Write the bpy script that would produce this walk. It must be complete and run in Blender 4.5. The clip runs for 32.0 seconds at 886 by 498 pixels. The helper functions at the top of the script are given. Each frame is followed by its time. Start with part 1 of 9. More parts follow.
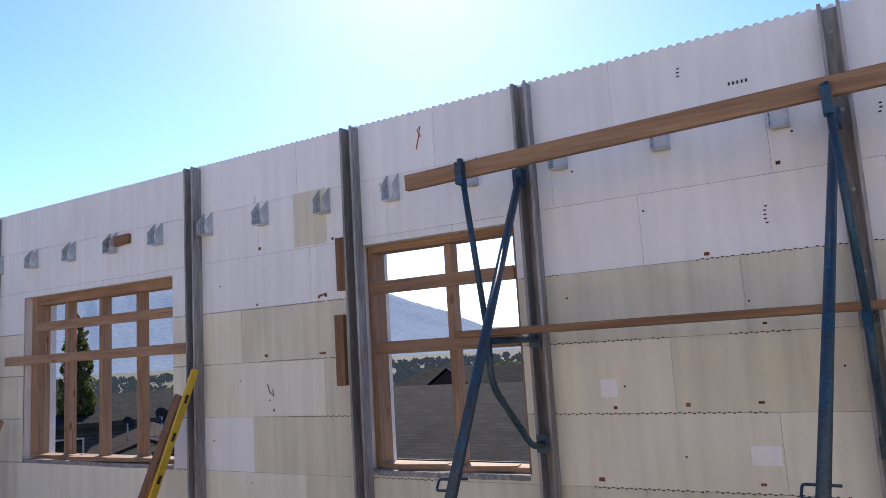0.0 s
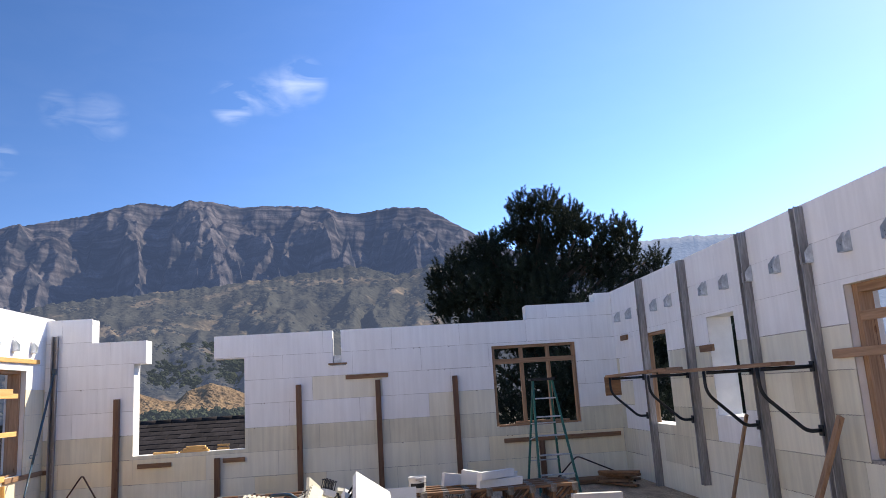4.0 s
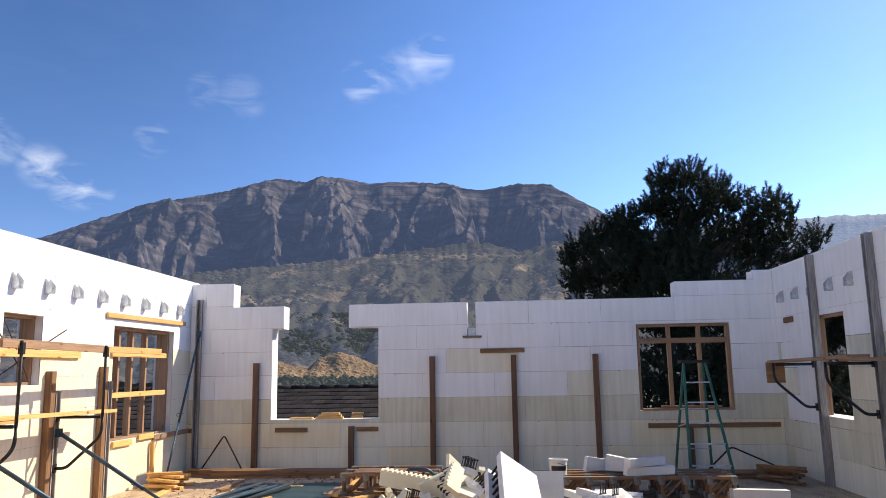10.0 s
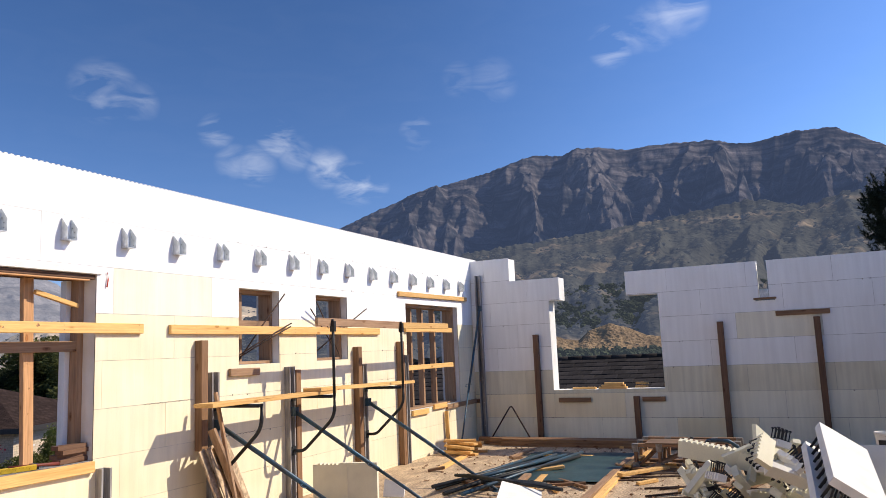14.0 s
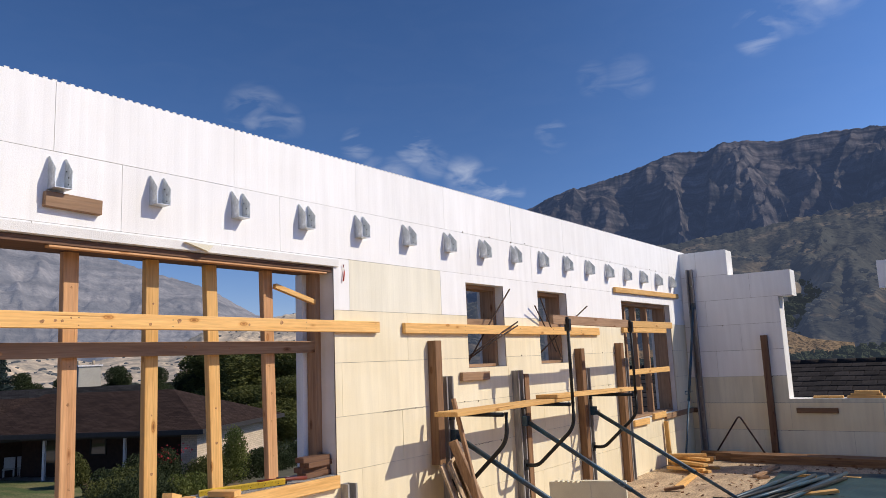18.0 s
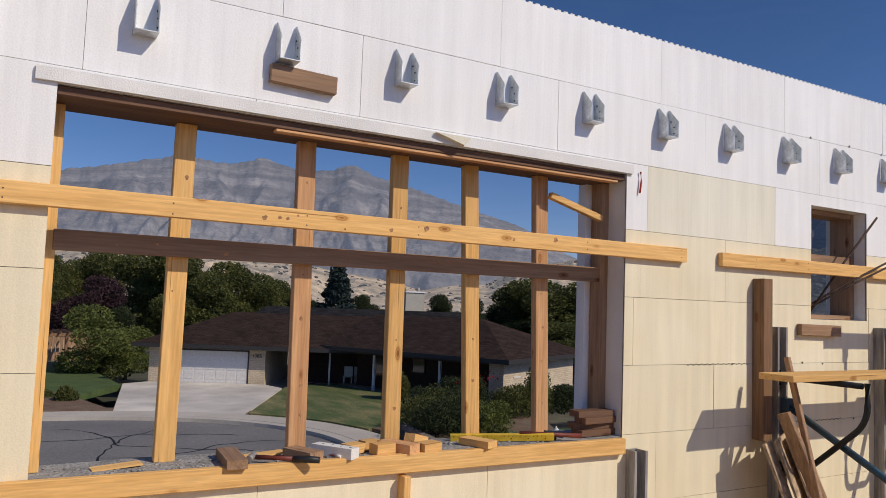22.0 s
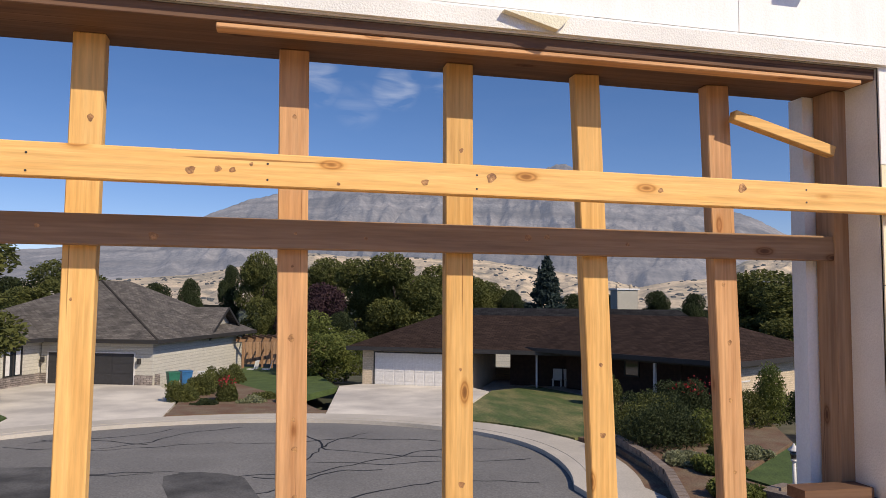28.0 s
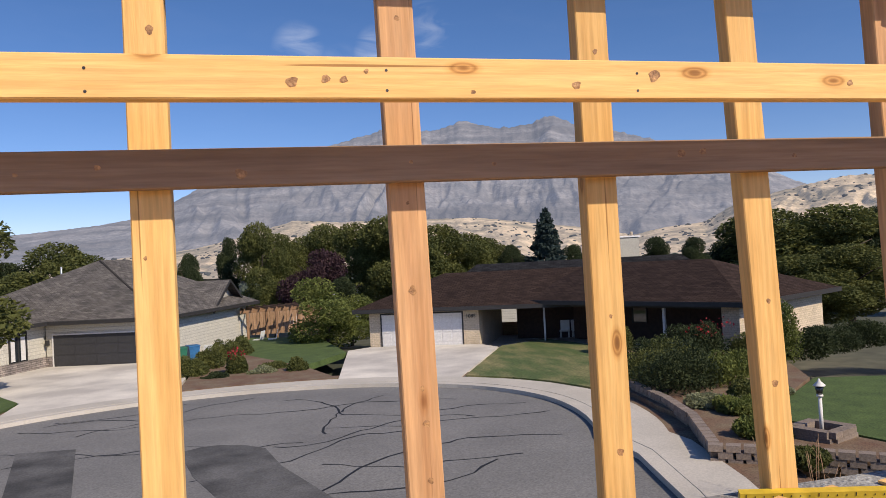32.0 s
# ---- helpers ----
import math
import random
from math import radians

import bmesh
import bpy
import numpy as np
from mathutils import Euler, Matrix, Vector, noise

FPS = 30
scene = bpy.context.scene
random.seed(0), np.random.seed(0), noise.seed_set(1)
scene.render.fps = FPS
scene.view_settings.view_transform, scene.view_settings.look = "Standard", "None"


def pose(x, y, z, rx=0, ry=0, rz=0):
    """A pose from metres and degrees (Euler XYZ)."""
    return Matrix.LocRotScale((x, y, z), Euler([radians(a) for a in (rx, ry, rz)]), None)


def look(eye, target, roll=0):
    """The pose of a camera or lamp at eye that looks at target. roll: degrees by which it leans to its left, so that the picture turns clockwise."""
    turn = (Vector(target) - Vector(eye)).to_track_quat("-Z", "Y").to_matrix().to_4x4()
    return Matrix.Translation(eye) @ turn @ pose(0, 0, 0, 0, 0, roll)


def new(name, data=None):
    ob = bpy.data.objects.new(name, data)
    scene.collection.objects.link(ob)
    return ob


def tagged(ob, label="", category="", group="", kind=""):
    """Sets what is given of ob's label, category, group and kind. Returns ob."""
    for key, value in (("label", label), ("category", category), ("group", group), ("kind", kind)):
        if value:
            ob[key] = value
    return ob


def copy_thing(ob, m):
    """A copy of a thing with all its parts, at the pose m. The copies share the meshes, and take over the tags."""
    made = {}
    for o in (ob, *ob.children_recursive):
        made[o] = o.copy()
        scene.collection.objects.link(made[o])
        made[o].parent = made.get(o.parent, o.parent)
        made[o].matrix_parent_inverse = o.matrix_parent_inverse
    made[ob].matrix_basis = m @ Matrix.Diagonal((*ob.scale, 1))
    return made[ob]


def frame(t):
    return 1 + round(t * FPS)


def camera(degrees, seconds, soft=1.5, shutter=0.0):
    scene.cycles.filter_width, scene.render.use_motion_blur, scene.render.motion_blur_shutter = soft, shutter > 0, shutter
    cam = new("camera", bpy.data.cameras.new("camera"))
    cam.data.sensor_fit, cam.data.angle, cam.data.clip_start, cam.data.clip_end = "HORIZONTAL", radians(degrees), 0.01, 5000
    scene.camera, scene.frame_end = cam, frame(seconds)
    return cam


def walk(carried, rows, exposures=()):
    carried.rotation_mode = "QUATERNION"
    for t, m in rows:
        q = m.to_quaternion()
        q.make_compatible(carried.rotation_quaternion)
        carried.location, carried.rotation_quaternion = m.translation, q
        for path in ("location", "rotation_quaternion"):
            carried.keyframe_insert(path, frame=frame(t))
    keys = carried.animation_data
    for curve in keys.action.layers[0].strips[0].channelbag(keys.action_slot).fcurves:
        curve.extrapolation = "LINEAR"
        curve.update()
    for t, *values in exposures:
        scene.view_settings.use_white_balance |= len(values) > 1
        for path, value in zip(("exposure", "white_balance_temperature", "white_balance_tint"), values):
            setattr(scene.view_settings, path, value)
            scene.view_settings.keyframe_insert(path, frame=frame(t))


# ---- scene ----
cam = camera(61.9, 32.0, 0.4)
PATH = [
    (0, (-0.39, 0.548, 1.594), (-1.399, 2.254, 1.864), -3.5),
    (0.5, (-0.529, 0.569, 1.587), (-1.728, 2.145, 1.862), -3.7),
    (1, (-0.652, 0.705, 1.615), (-2.048, 2.11, 1.898), -3.3),
    (1.5, (-0.817, 0.773, 1.592), (-2.392, 1.967, 1.897), -2.3),
    (2, (-1.005, 0.722, 1.593), (-2.746, 1.656, 1.904), -1.6),
    (2.5, (-1.161, 0.623, 1.617), (-3.016, 1.303, 1.927), -1.5),
    (3, (-1.213, 0.527, 1.661), (-3.137, 0.972, 1.972), -1.8),
    (3.5, (-1.258, 0.511, 1.616), (-3.212, 0.764, 1.962), -2.8),
    (4, (-1.247, 0.502, 1.625), (-3.205, 0.667, 1.999), -3.5),
    (4.5, (-1.241, 0.487, 1.603), (-3.199, 0.584, 1.996), -3.5),
    (6.5, (-1.55, 0.295, 1.591), (-3.505, 0.128, 1.98), 0.1),
    (7, (-1.686, 0.167, 1.578), (-3.643, -0.007, 1.951), 0.7),
    (7.5, (-1.845, 0.141, 1.576), (-3.805, -0.004, 1.943), 0.6),
    (8, (-1.924, 0.236, 1.627), (-3.887, 0.142, 2.0), -0.2),
    (8.5, (-1.876, 0.254, 1.632), (-3.839, 0.167, 2.008), -1.3),
    (9, (-1.871, 0.267, 1.637), (-3.836, 0.165, 1.993), -1.7),
    (9.5, (-1.851, 0.247, 1.62), (-3.818, 0.119, 1.958), -1.4),
    (10, (-1.855, 0.256, 1.628), (-3.821, 0.086, 1.952), -0.9),
    (10.5, (-1.876, 0.264, 1.625), (-3.839, 0.043, 1.938), -0.5),
    (11, (-1.957, 0.278, 1.616), (-3.914, -0.014, 1.91), -0.5),
    (11.5, (-1.965, 0.252, 1.619), (-3.911, -0.129, 1.881), -0.9),
    (12, (-1.934, 0.218, 1.618), (-3.862, -0.261, 1.853), -1.4),
    (12.5, (-1.923, 0.181, 1.626), (-3.825, -0.397, 1.849), -1.7),
    (13, (-1.879, 0.167, 1.641), (-3.742, -0.523, 1.872), -1.9),
    (13.5, (-1.871, 0.114, 1.607), (-3.692, -0.675, 1.855), -2.1),
    (14, (-1.983, 0.073, 1.592), (-3.774, -0.775, 1.864), -2.4),
    (14.5, (-2.108, -0.003, 1.586), (-3.895, -0.849, 1.883), -2.8),
    (16.5, (-2.383, -1.069, 1.621), (-4.19, -1.822, 2.026), -4.1),
    (17, (-2.418, -1.224, 1.607), (-4.178, -2.094, 1.989), -3.3),
    (17.5, (-2.352, -1.257, 1.607), (-4.046, -2.262, 1.95), -2.7),
    (18, (-2.33, -1.299, 1.603), (-3.928, -2.464, 1.904), -2.4),
    (18.5, (-2.238, -1.392, 1.652), (-3.698, -2.736, 1.9), -2.0),
    (19, (-2.218, -1.456, 1.669), (-3.501, -2.974, 1.893), -2.3),
    (19.5, (-2.287, -1.405, 1.662), (-3.319, -3.102, 1.893), -2.0),
    (20, (-2.436, -1.448, 1.651), (-3.34, -3.22, 1.857), -2.1),
    (20.5, (-2.612, -1.561, 1.646), (-3.58, -3.304, 1.807), -2.8),
    (21, (-2.847, -1.739, 1.631), (-3.904, -3.429, 1.797), -2.3),
    (21.5, (-3.136, -1.923, 1.571), (-4.171, -3.625, 1.746), -0.3),
    (22, (-3.282, -2.065, 1.546), (-4.275, -3.795, 1.693), 2.1),
    (22.5, (-3.406, -2.457, 1.537), (-4.442, -4.16, 1.695), 2.4),
    (23, (-3.592, -2.801, 1.538), (-4.379, -4.631, 1.709), 2.1),
    (23.5, (-3.906, -2.905, 1.548), (-4.475, -4.817, 1.69), 0.2),
    (24, (-4.038, -3.119, 1.53), (-4.499, -5.063, 1.626), 0.1),
    (24.5, (-4.148, -3.319, 1.536), (-4.558, -5.276, 1.572), 0.9),
    (25, (-4.199, -3.339, 1.558), (-4.564, -5.305, 1.551), 1.1),
    (25.5, (-4.251, -3.312, 1.566), (-4.621, -5.278, 1.577), 1.4),
    (26, (-4.355, -3.312, 1.566), (-4.78, -5.266, 1.627), 1.2),
    (26.5, (-4.396, -3.334, 1.567), (-4.857, -5.278, 1.668), 1.3),
    (28.5, (-4.424, -3.236, 1.572), (-4.892, -5.176, 1.705), 0.0),
    (29, (-4.303, -3.136, 1.583), (-4.78, -5.073, 1.715), -0.6),
    (29.5, (-4.24, -3.069, 1.56), (-4.715, -5.008, 1.683), -1.0),
    (30, (-4.186, -3.062, 1.568), (-4.667, -5.002, 1.631), -1.3),
    (30.5, (-4.159, -3.094, 1.539), (-4.634, -5.036, 1.54), -2.0),
    (31, (-4.182, -3.307, 1.487), (-4.657, -5.249, 1.456), -3.0),
    (31.5, (-4.218, -3.556, 1.535), (-4.694, -5.499, 1.521), -3.4),
    (32, (-4.145, -3.777, 1.523), (-4.621, -5.72, 1.547), -3.1),
]
EXPOSURES = [(0.0, 1.30, 6900, 11), (2.0, 1.36, 7100, 11), (4.0, 1.42, 7400, 11), (7.0, 1.28, 7600, 11), (9.0, 1.33, 7700, 11), (11.0, 1.26, 7650, 11), (13.0, 0.99, 7450, 11), (16.0, 0.92, 7200, 11), (19.0, 0.36, 7150, 11), (21.5, 0.20, 7150, 11), (23.0, 0.34, 7200, 11), (25.0, 0.66, 7400, 11), (28.0, 0.70, 7700, 11), (30.0, 0.62, 7550, 11), (32.0, 0.84, 7450, 11)]
walk(cam, [(t, look(eye, target, roll)) for t, eye, target, roll in PATH], EXPOSURES)

# ---- world and sun ----
SUN_AZ, SUN_EL = 31.0, 38.5          # degrees from +y towards -x, degrees above the horizon
world = bpy.data.worlds.new("sky")
scene.world = world
world.use_nodes = True
wn, wl = world.node_tree.nodes, world.node_tree.links
wn.clear()
w_out, w_bg, w_sky = wn.new("ShaderNodeOutputWorld"), wn.new("ShaderNodeBackground"), wn.new("ShaderNodeTexSky")
w_sky.sky_type, w_sky.sun_disc = "NISHITA", False
w_sky.sun_elevation, w_sky.sun_rotation = radians(SUN_EL), radians(-SUN_AZ)
w_sky.altitude, w_sky.air_density, w_sky.dust_density, w_sky.ozone_density = 1500, 0.85, 0.6, 6.0
w_bg.inputs["Strength"].default_value = 0.16


def sky_math(op, a, b=None):
    nd = wn.new("ShaderNodeMath")
    nd.operation = op
    for i, v in enumerate((a, b)):
        if v is None:
            continue
        if isinstance(v, (int, float)):
            nd.inputs[i].default_value = v
        else:
            wl.new(v, nd.inputs[i])
    return nd.outputs[0]


# thin cirrus wisps
w_co = wn.new("ShaderNodeTexCoord")
w_mp = wn.new("ShaderNodeMapping")
w_mp.inputs["Scale"].default_value, w_mp.inputs["Rotation"].default_value = (5.0, 5.0, 17.0), (0.12, 0.2, 0.0)
wl.new(w_co.outputs["Generated"], w_mp.inputs["Vector"])
w_ns = wn.new("ShaderNodeTexNoise")
w_ns.inputs["Scale"].default_value, w_ns.inputs["Detail"].default_value, w_ns.inputs["Distortion"].default_value = 2.6, 8, 0.8
wl.new(w_mp.outputs[0], w_ns.inputs["Vector"])
wisp = wn.new("ShaderNodeMapRange")
wisp.inputs["From Min"].default_value, wisp.inputs["From Max"].default_value = 0.42, 0.80
wl.new(w_ns.outputs[0], wisp.inputs[0])
veil = 0.015
for az, el, size, amount in ((101.3, 22.1, 1.9, 1.0), (99.6, 22.6, 1.6, 0.45), (95.9, 23.7, 2.2, 1.0), (97.9, 23.0, 2.0, 0.5), (124.2, 14.3, 1.9, 1.0), (122.0, 13.0, 2.0, 1.15), (120.4, 12.9, 1.2, 0.6), (117.1, 16.8, 1.5, 0.6), (110.8, 20.3, 2.2, 0.4), (113.5, 20.6, 1.6, 0.35),
                           (132.6, 16.8, 1.5, 0.8), (128.0, 16.4, 1.7, 1.0), (126.6, 15.3, 1.6, 0.7), (129.6, 14.4, 1.8, 0.7), (131.3, 14.6, 1.6, 0.5), (140.5, 19.1, 2.6, 0.6), (138.3, 18.4, 1.8, 0.45), (176.5, 16.2, 2.2, 0.6), (170.3, 16.1, 2.0, 0.85), (171.3, 15.6, 1.3, 0.7), (166.5, 17.3, 2.4, 0.45), (173.4, 14.7, 2.2, 0.3)):
    dot = wn.new("ShaderNodeVectorMath")
    dot.operation = "DOT_PRODUCT"
    a, e = radians(az), radians(el)
    dot.inputs[1].default_value = (-math.sin(a) * math.cos(e), math.cos(a) * math.cos(e), math.sin(e))
    wl.new(w_co.outputs["Generated"], dot.inputs[0])
    mr_ = wn.new("ShaderNodeMapRange")
    mr_.interpolation_type = "SMOOTHSTEP"
    mr_.inputs["From Min"].default_value, mr_.inputs["From Max"].default_value, mr_.inputs["To Max"].default_value = math.cos(radians(size)), 1.0, amount
    wl.new(dot.outputs["Value"], mr_.inputs[0])
    veil = sky_math("MAXIMUM", mr_.outputs[0], veil)
cloud = sky_math("MULTIPLY", sky_math("MULTIPLY", veil, wisp.outputs[0]), 0.36)
w_mix = wn.new("ShaderNodeMix")
w_mix.data_type = "RGBA"
w_mix.inputs[7].default_value = (4.6, 4.9, 5.3, 1)
wl.new(cloud, w_mix.inputs[0])
# deeper blue away from the sun, paler towards it
w_hsv = wn.new("ShaderNodeHueSaturation")
w_hsv.inputs["Saturation"].default_value = 1.16
w_tint = wn.new("ShaderNodeMix")
w_tint.data_type, w_tint.blend_type = "RGBA", "MULTIPLY"
w_tint.inputs[0].default_value = 1.0
w_tint.inputs[7].default_value = (1.26, 0.98, 1.02, 1)
wl.new(w_sky.outputs[0], w_hsv.inputs["Color"])
w_dot = wn.new("ShaderNodeVectorMath")
w_dot.operation = "DOT_PRODUCT"
w_dot.inputs[1].default_value = (-math.sin(radians(SUN_AZ)), math.cos(radians(SUN_AZ)), 0)
wl.new(w_co.outputs["Generated"], w_dot.inputs[0])
w_tone = wn.new("ShaderNodeMapRange")
w_tone.interpolation_type = "SMOOTHSTEP"
w_tone.inputs["From Min"].default_value, w_tone.inputs["From Max"].default_value = -0.1, 1.0
w_tone.inputs["To Min"].default_value, w_tone.inputs["To Max"].default_value = 0.47, 0.88
wl.new(w_dot.outputs["Value"], w_tone.inputs[0])
wl.new(w_tone.outputs[0], w_hsv.inputs["Value"])
wl.new(w_hsv.outputs[0], w_tint.inputs[6])
wl.new(w_tint.outputs[2], w_mix.inputs[6])
wl.new(w_mix.outputs[2], w_bg.inputs["Color"])
wl.new(w_bg.outputs[0], w_out.inputs["Surface"])
sun_data = bpy.data.lights.new("sun", "SUN")
sun_data.energy, sun_data.angle, sun_data.color = 2.5, radians(0.53), (1.0, 0.94, 0.83)
sun = new("sun", sun_data)
sun_way = Vector((-math.sin(radians(SUN_AZ)) * math.cos(radians(SUN_EL)), math.cos(radians(SUN_AZ)) * math.cos(radians(SUN_EL)), math.sin(radians(SUN_EL))))
sun.matrix_world = look(sun_way * 60, (0, 0, 0))

# ---- materials ----
def mat(name, color, rough=0.8, metal=0.0, vary=0.15, scale=6.0, fine=60.0, bump=0.15, stretch=(1, 1, 1), second=None, random_tone=0.0, spec=0.4, blotch=0.5):
    """Node material: base colour varied by a coarse and a fine noise, with bump; second: the colour the coarse noise turns to."""
    m = bpy.data.materials.new(name)
    m.use_nodes = True
    n, l = m.node_tree.nodes, m.node_tree.links
    b = n["Principled BSDF"]
    b.inputs["Roughness"].default_value, b.inputs["Metallic"].default_value = rough, metal
    b.inputs["Specular IOR Level"].default_value = spec
    co, mp = n.new("ShaderNodeTexCoord"), n.new("ShaderNodeMapping")
    mp.inputs["Scale"].default_value = stretch
    l.new(co.outputs["Object"], mp.inputs["Vector"])
    big, small = n.new("ShaderNodeTexNoise"), n.new("ShaderNodeTexNoise")
    big.inputs["Scale"].default_value, small.inputs["Scale"].default_value = scale, fine
    big.inputs["Detail"].default_value, small.inputs["Detail"].default_value = 5, 3
    for t in (big, small):
        l.new(mp.outputs[0], t.inputs["Vector"])
    ramp = n.new("ShaderNodeValToRGB")
    c2 = second or tuple(c * (1 - vary * 2) for c in color)
    ramp.color_ramp.elements[0].position, ramp.color_ramp.elements[1].position = blotch - 0.17, blotch + 0.17
    ramp.color_ramp.elements[0].color, ramp.color_ramp.elements[1].color = (*c2, 1), (*color, 1)
    l.new(big.outputs[0], ramp.inputs[0])
    mul = n.new("ShaderNodeMix")
    mul.data_type, mul.blend_type = "RGBA", "MULTIPLY"
    mul.inputs[0].default_value = 1.0
    mr = n.new("ShaderNodeMapRange")
    mr.inputs["From Min"].default_value, mr.inputs["From Max"].default_value = 0.3, 0.7
    mr.inputs["To Min"].default_value, mr.inputs["To Max"].default_value = 1 - vary, 1 + vary * 0.6
    l.new(small.outputs[0], mr.inputs[0])
    l.new(ramp.outputs[0], mul.inputs[6])
    l.new(mr.outputs[0], mul.inputs[7])
    last = mul.outputs[2]
    if random_tone:
        oi, hs = n.new("ShaderNodeObjectInfo"), n.new("ShaderNodeHueSaturation")
        mr2 = n.new("ShaderNodeMapRange")
        mr2.inputs["To Min"].default_value, mr2.inputs["To Max"].default_value = 1 - random_tone, 1 + random_tone
        l.new(oi.outputs["Random"], mr2.inputs[0])
        l.new(mr2.outputs[0], hs.inputs["Value"])
        l.new(last, hs.inputs["Color"])
        last = hs.outputs[0]
    l.new(last, b.inputs["Base Color"])
    if bump:
        bp = n.new("ShaderNodeBump")
        bp.inputs["Strength"].default_value, bp.inputs["Distance"].default_value = bump, 0.01
        l.new(small.outputs[0], bp.inputs["Height"])
        l.new(bp.outputs[0], b.inputs["Normal"])
    return m


def foam_mat(name, color, dirt, amount, streak=0.96):
    """Moulded foam: fine vertical ribs, bead grain, weathered streaks."""
    m = mat(name, color, 0.85, 0, 0.05, 1.6, 140.0, 0.12, (1, 1, 1), dirt, 0.025, 0.25, amount)
    n, l = m.node_tree.nodes, m.node_tree.links
    b = n["Principled BSDF"]
    co, mp, wv = n.new("ShaderNodeTexCoord"), n.new("ShaderNodeMapping"), n.new("ShaderNodeTexWave")
    mp.inputs["Rotation"].default_value = (0, 0, radians(45))
    mp.inputs["Scale"].default_value = (1, 1, 0)
    wv.wave_type, wv.bands_direction, wv.wave_profile = "BANDS", "X", "SIN"
    wv.inputs["Scale"].default_value = 8.7
    wv.inputs["Distortion"].default_value = 0.0
    l.new(co.outputs["Object"], mp.inputs["Vector"])
    l.new(mp.outputs[0], wv.inputs["Vector"])
    pw = n.new("ShaderNodeMath")
    pw.operation = "POWER"
    pw.inputs[1].default_value = 6
    l.new(wv.outputs["Fac"], pw.inputs[0])
    bp = n.new("ShaderNodeBump")
    bp.invert = True
    bp.inputs["Strength"].default_value, bp.inputs["Distance"].default_value = 0.04, 0.006
    l.new(pw.outputs[0], bp.inputs["Height"])
    # faint upright streaks of weathering
    src = [k for k in l if k.to_socket == b.inputs["Base Color"]][0].from_socket
    mp2, st, mr, mul = n.new("ShaderNodeMapping"), n.new("ShaderNodeTexNoise"), n.new("ShaderNodeMapRange"), n.new("ShaderNodeMix")
    mp2.inputs["Scale"].default_value = (9, 9, 0.7)
    st.inputs["Scale"].default_value, st.inputs["Detail"].default_value = 1.6, 6
    mr.inputs["From Min"].default_value, mr.inputs["From Max"].default_value = 0.35, 0.65
    mr.inputs["To Min"].default_value, mr.inputs["To Max"].default_value = streak, 1.03
    mul.data_type, mul.blend_type = "RGBA", "MULTIPLY"
    mul.inputs[0].default_value = 1.0
    l.new(co.outputs["Object"], mp2.inputs["Vector"])
    l.new(mp2.outputs[0], st.inputs["Vector"])
    l.new(st.outputs[0], mr.inputs[0])
    l.new(src, mul.inputs[6])
    l.new(mr.outputs[0], mul.inputs[7])
    l.new(mul.outputs[2], b.inputs["Base Color"])
    old = [k for k in l if k.to_socket == b.inputs["Normal"]][0].from_socket
    l.new(old, bp.inputs["Normal"])
    l.new(bp.outputs[0], b.inputs["Normal"])
    return m


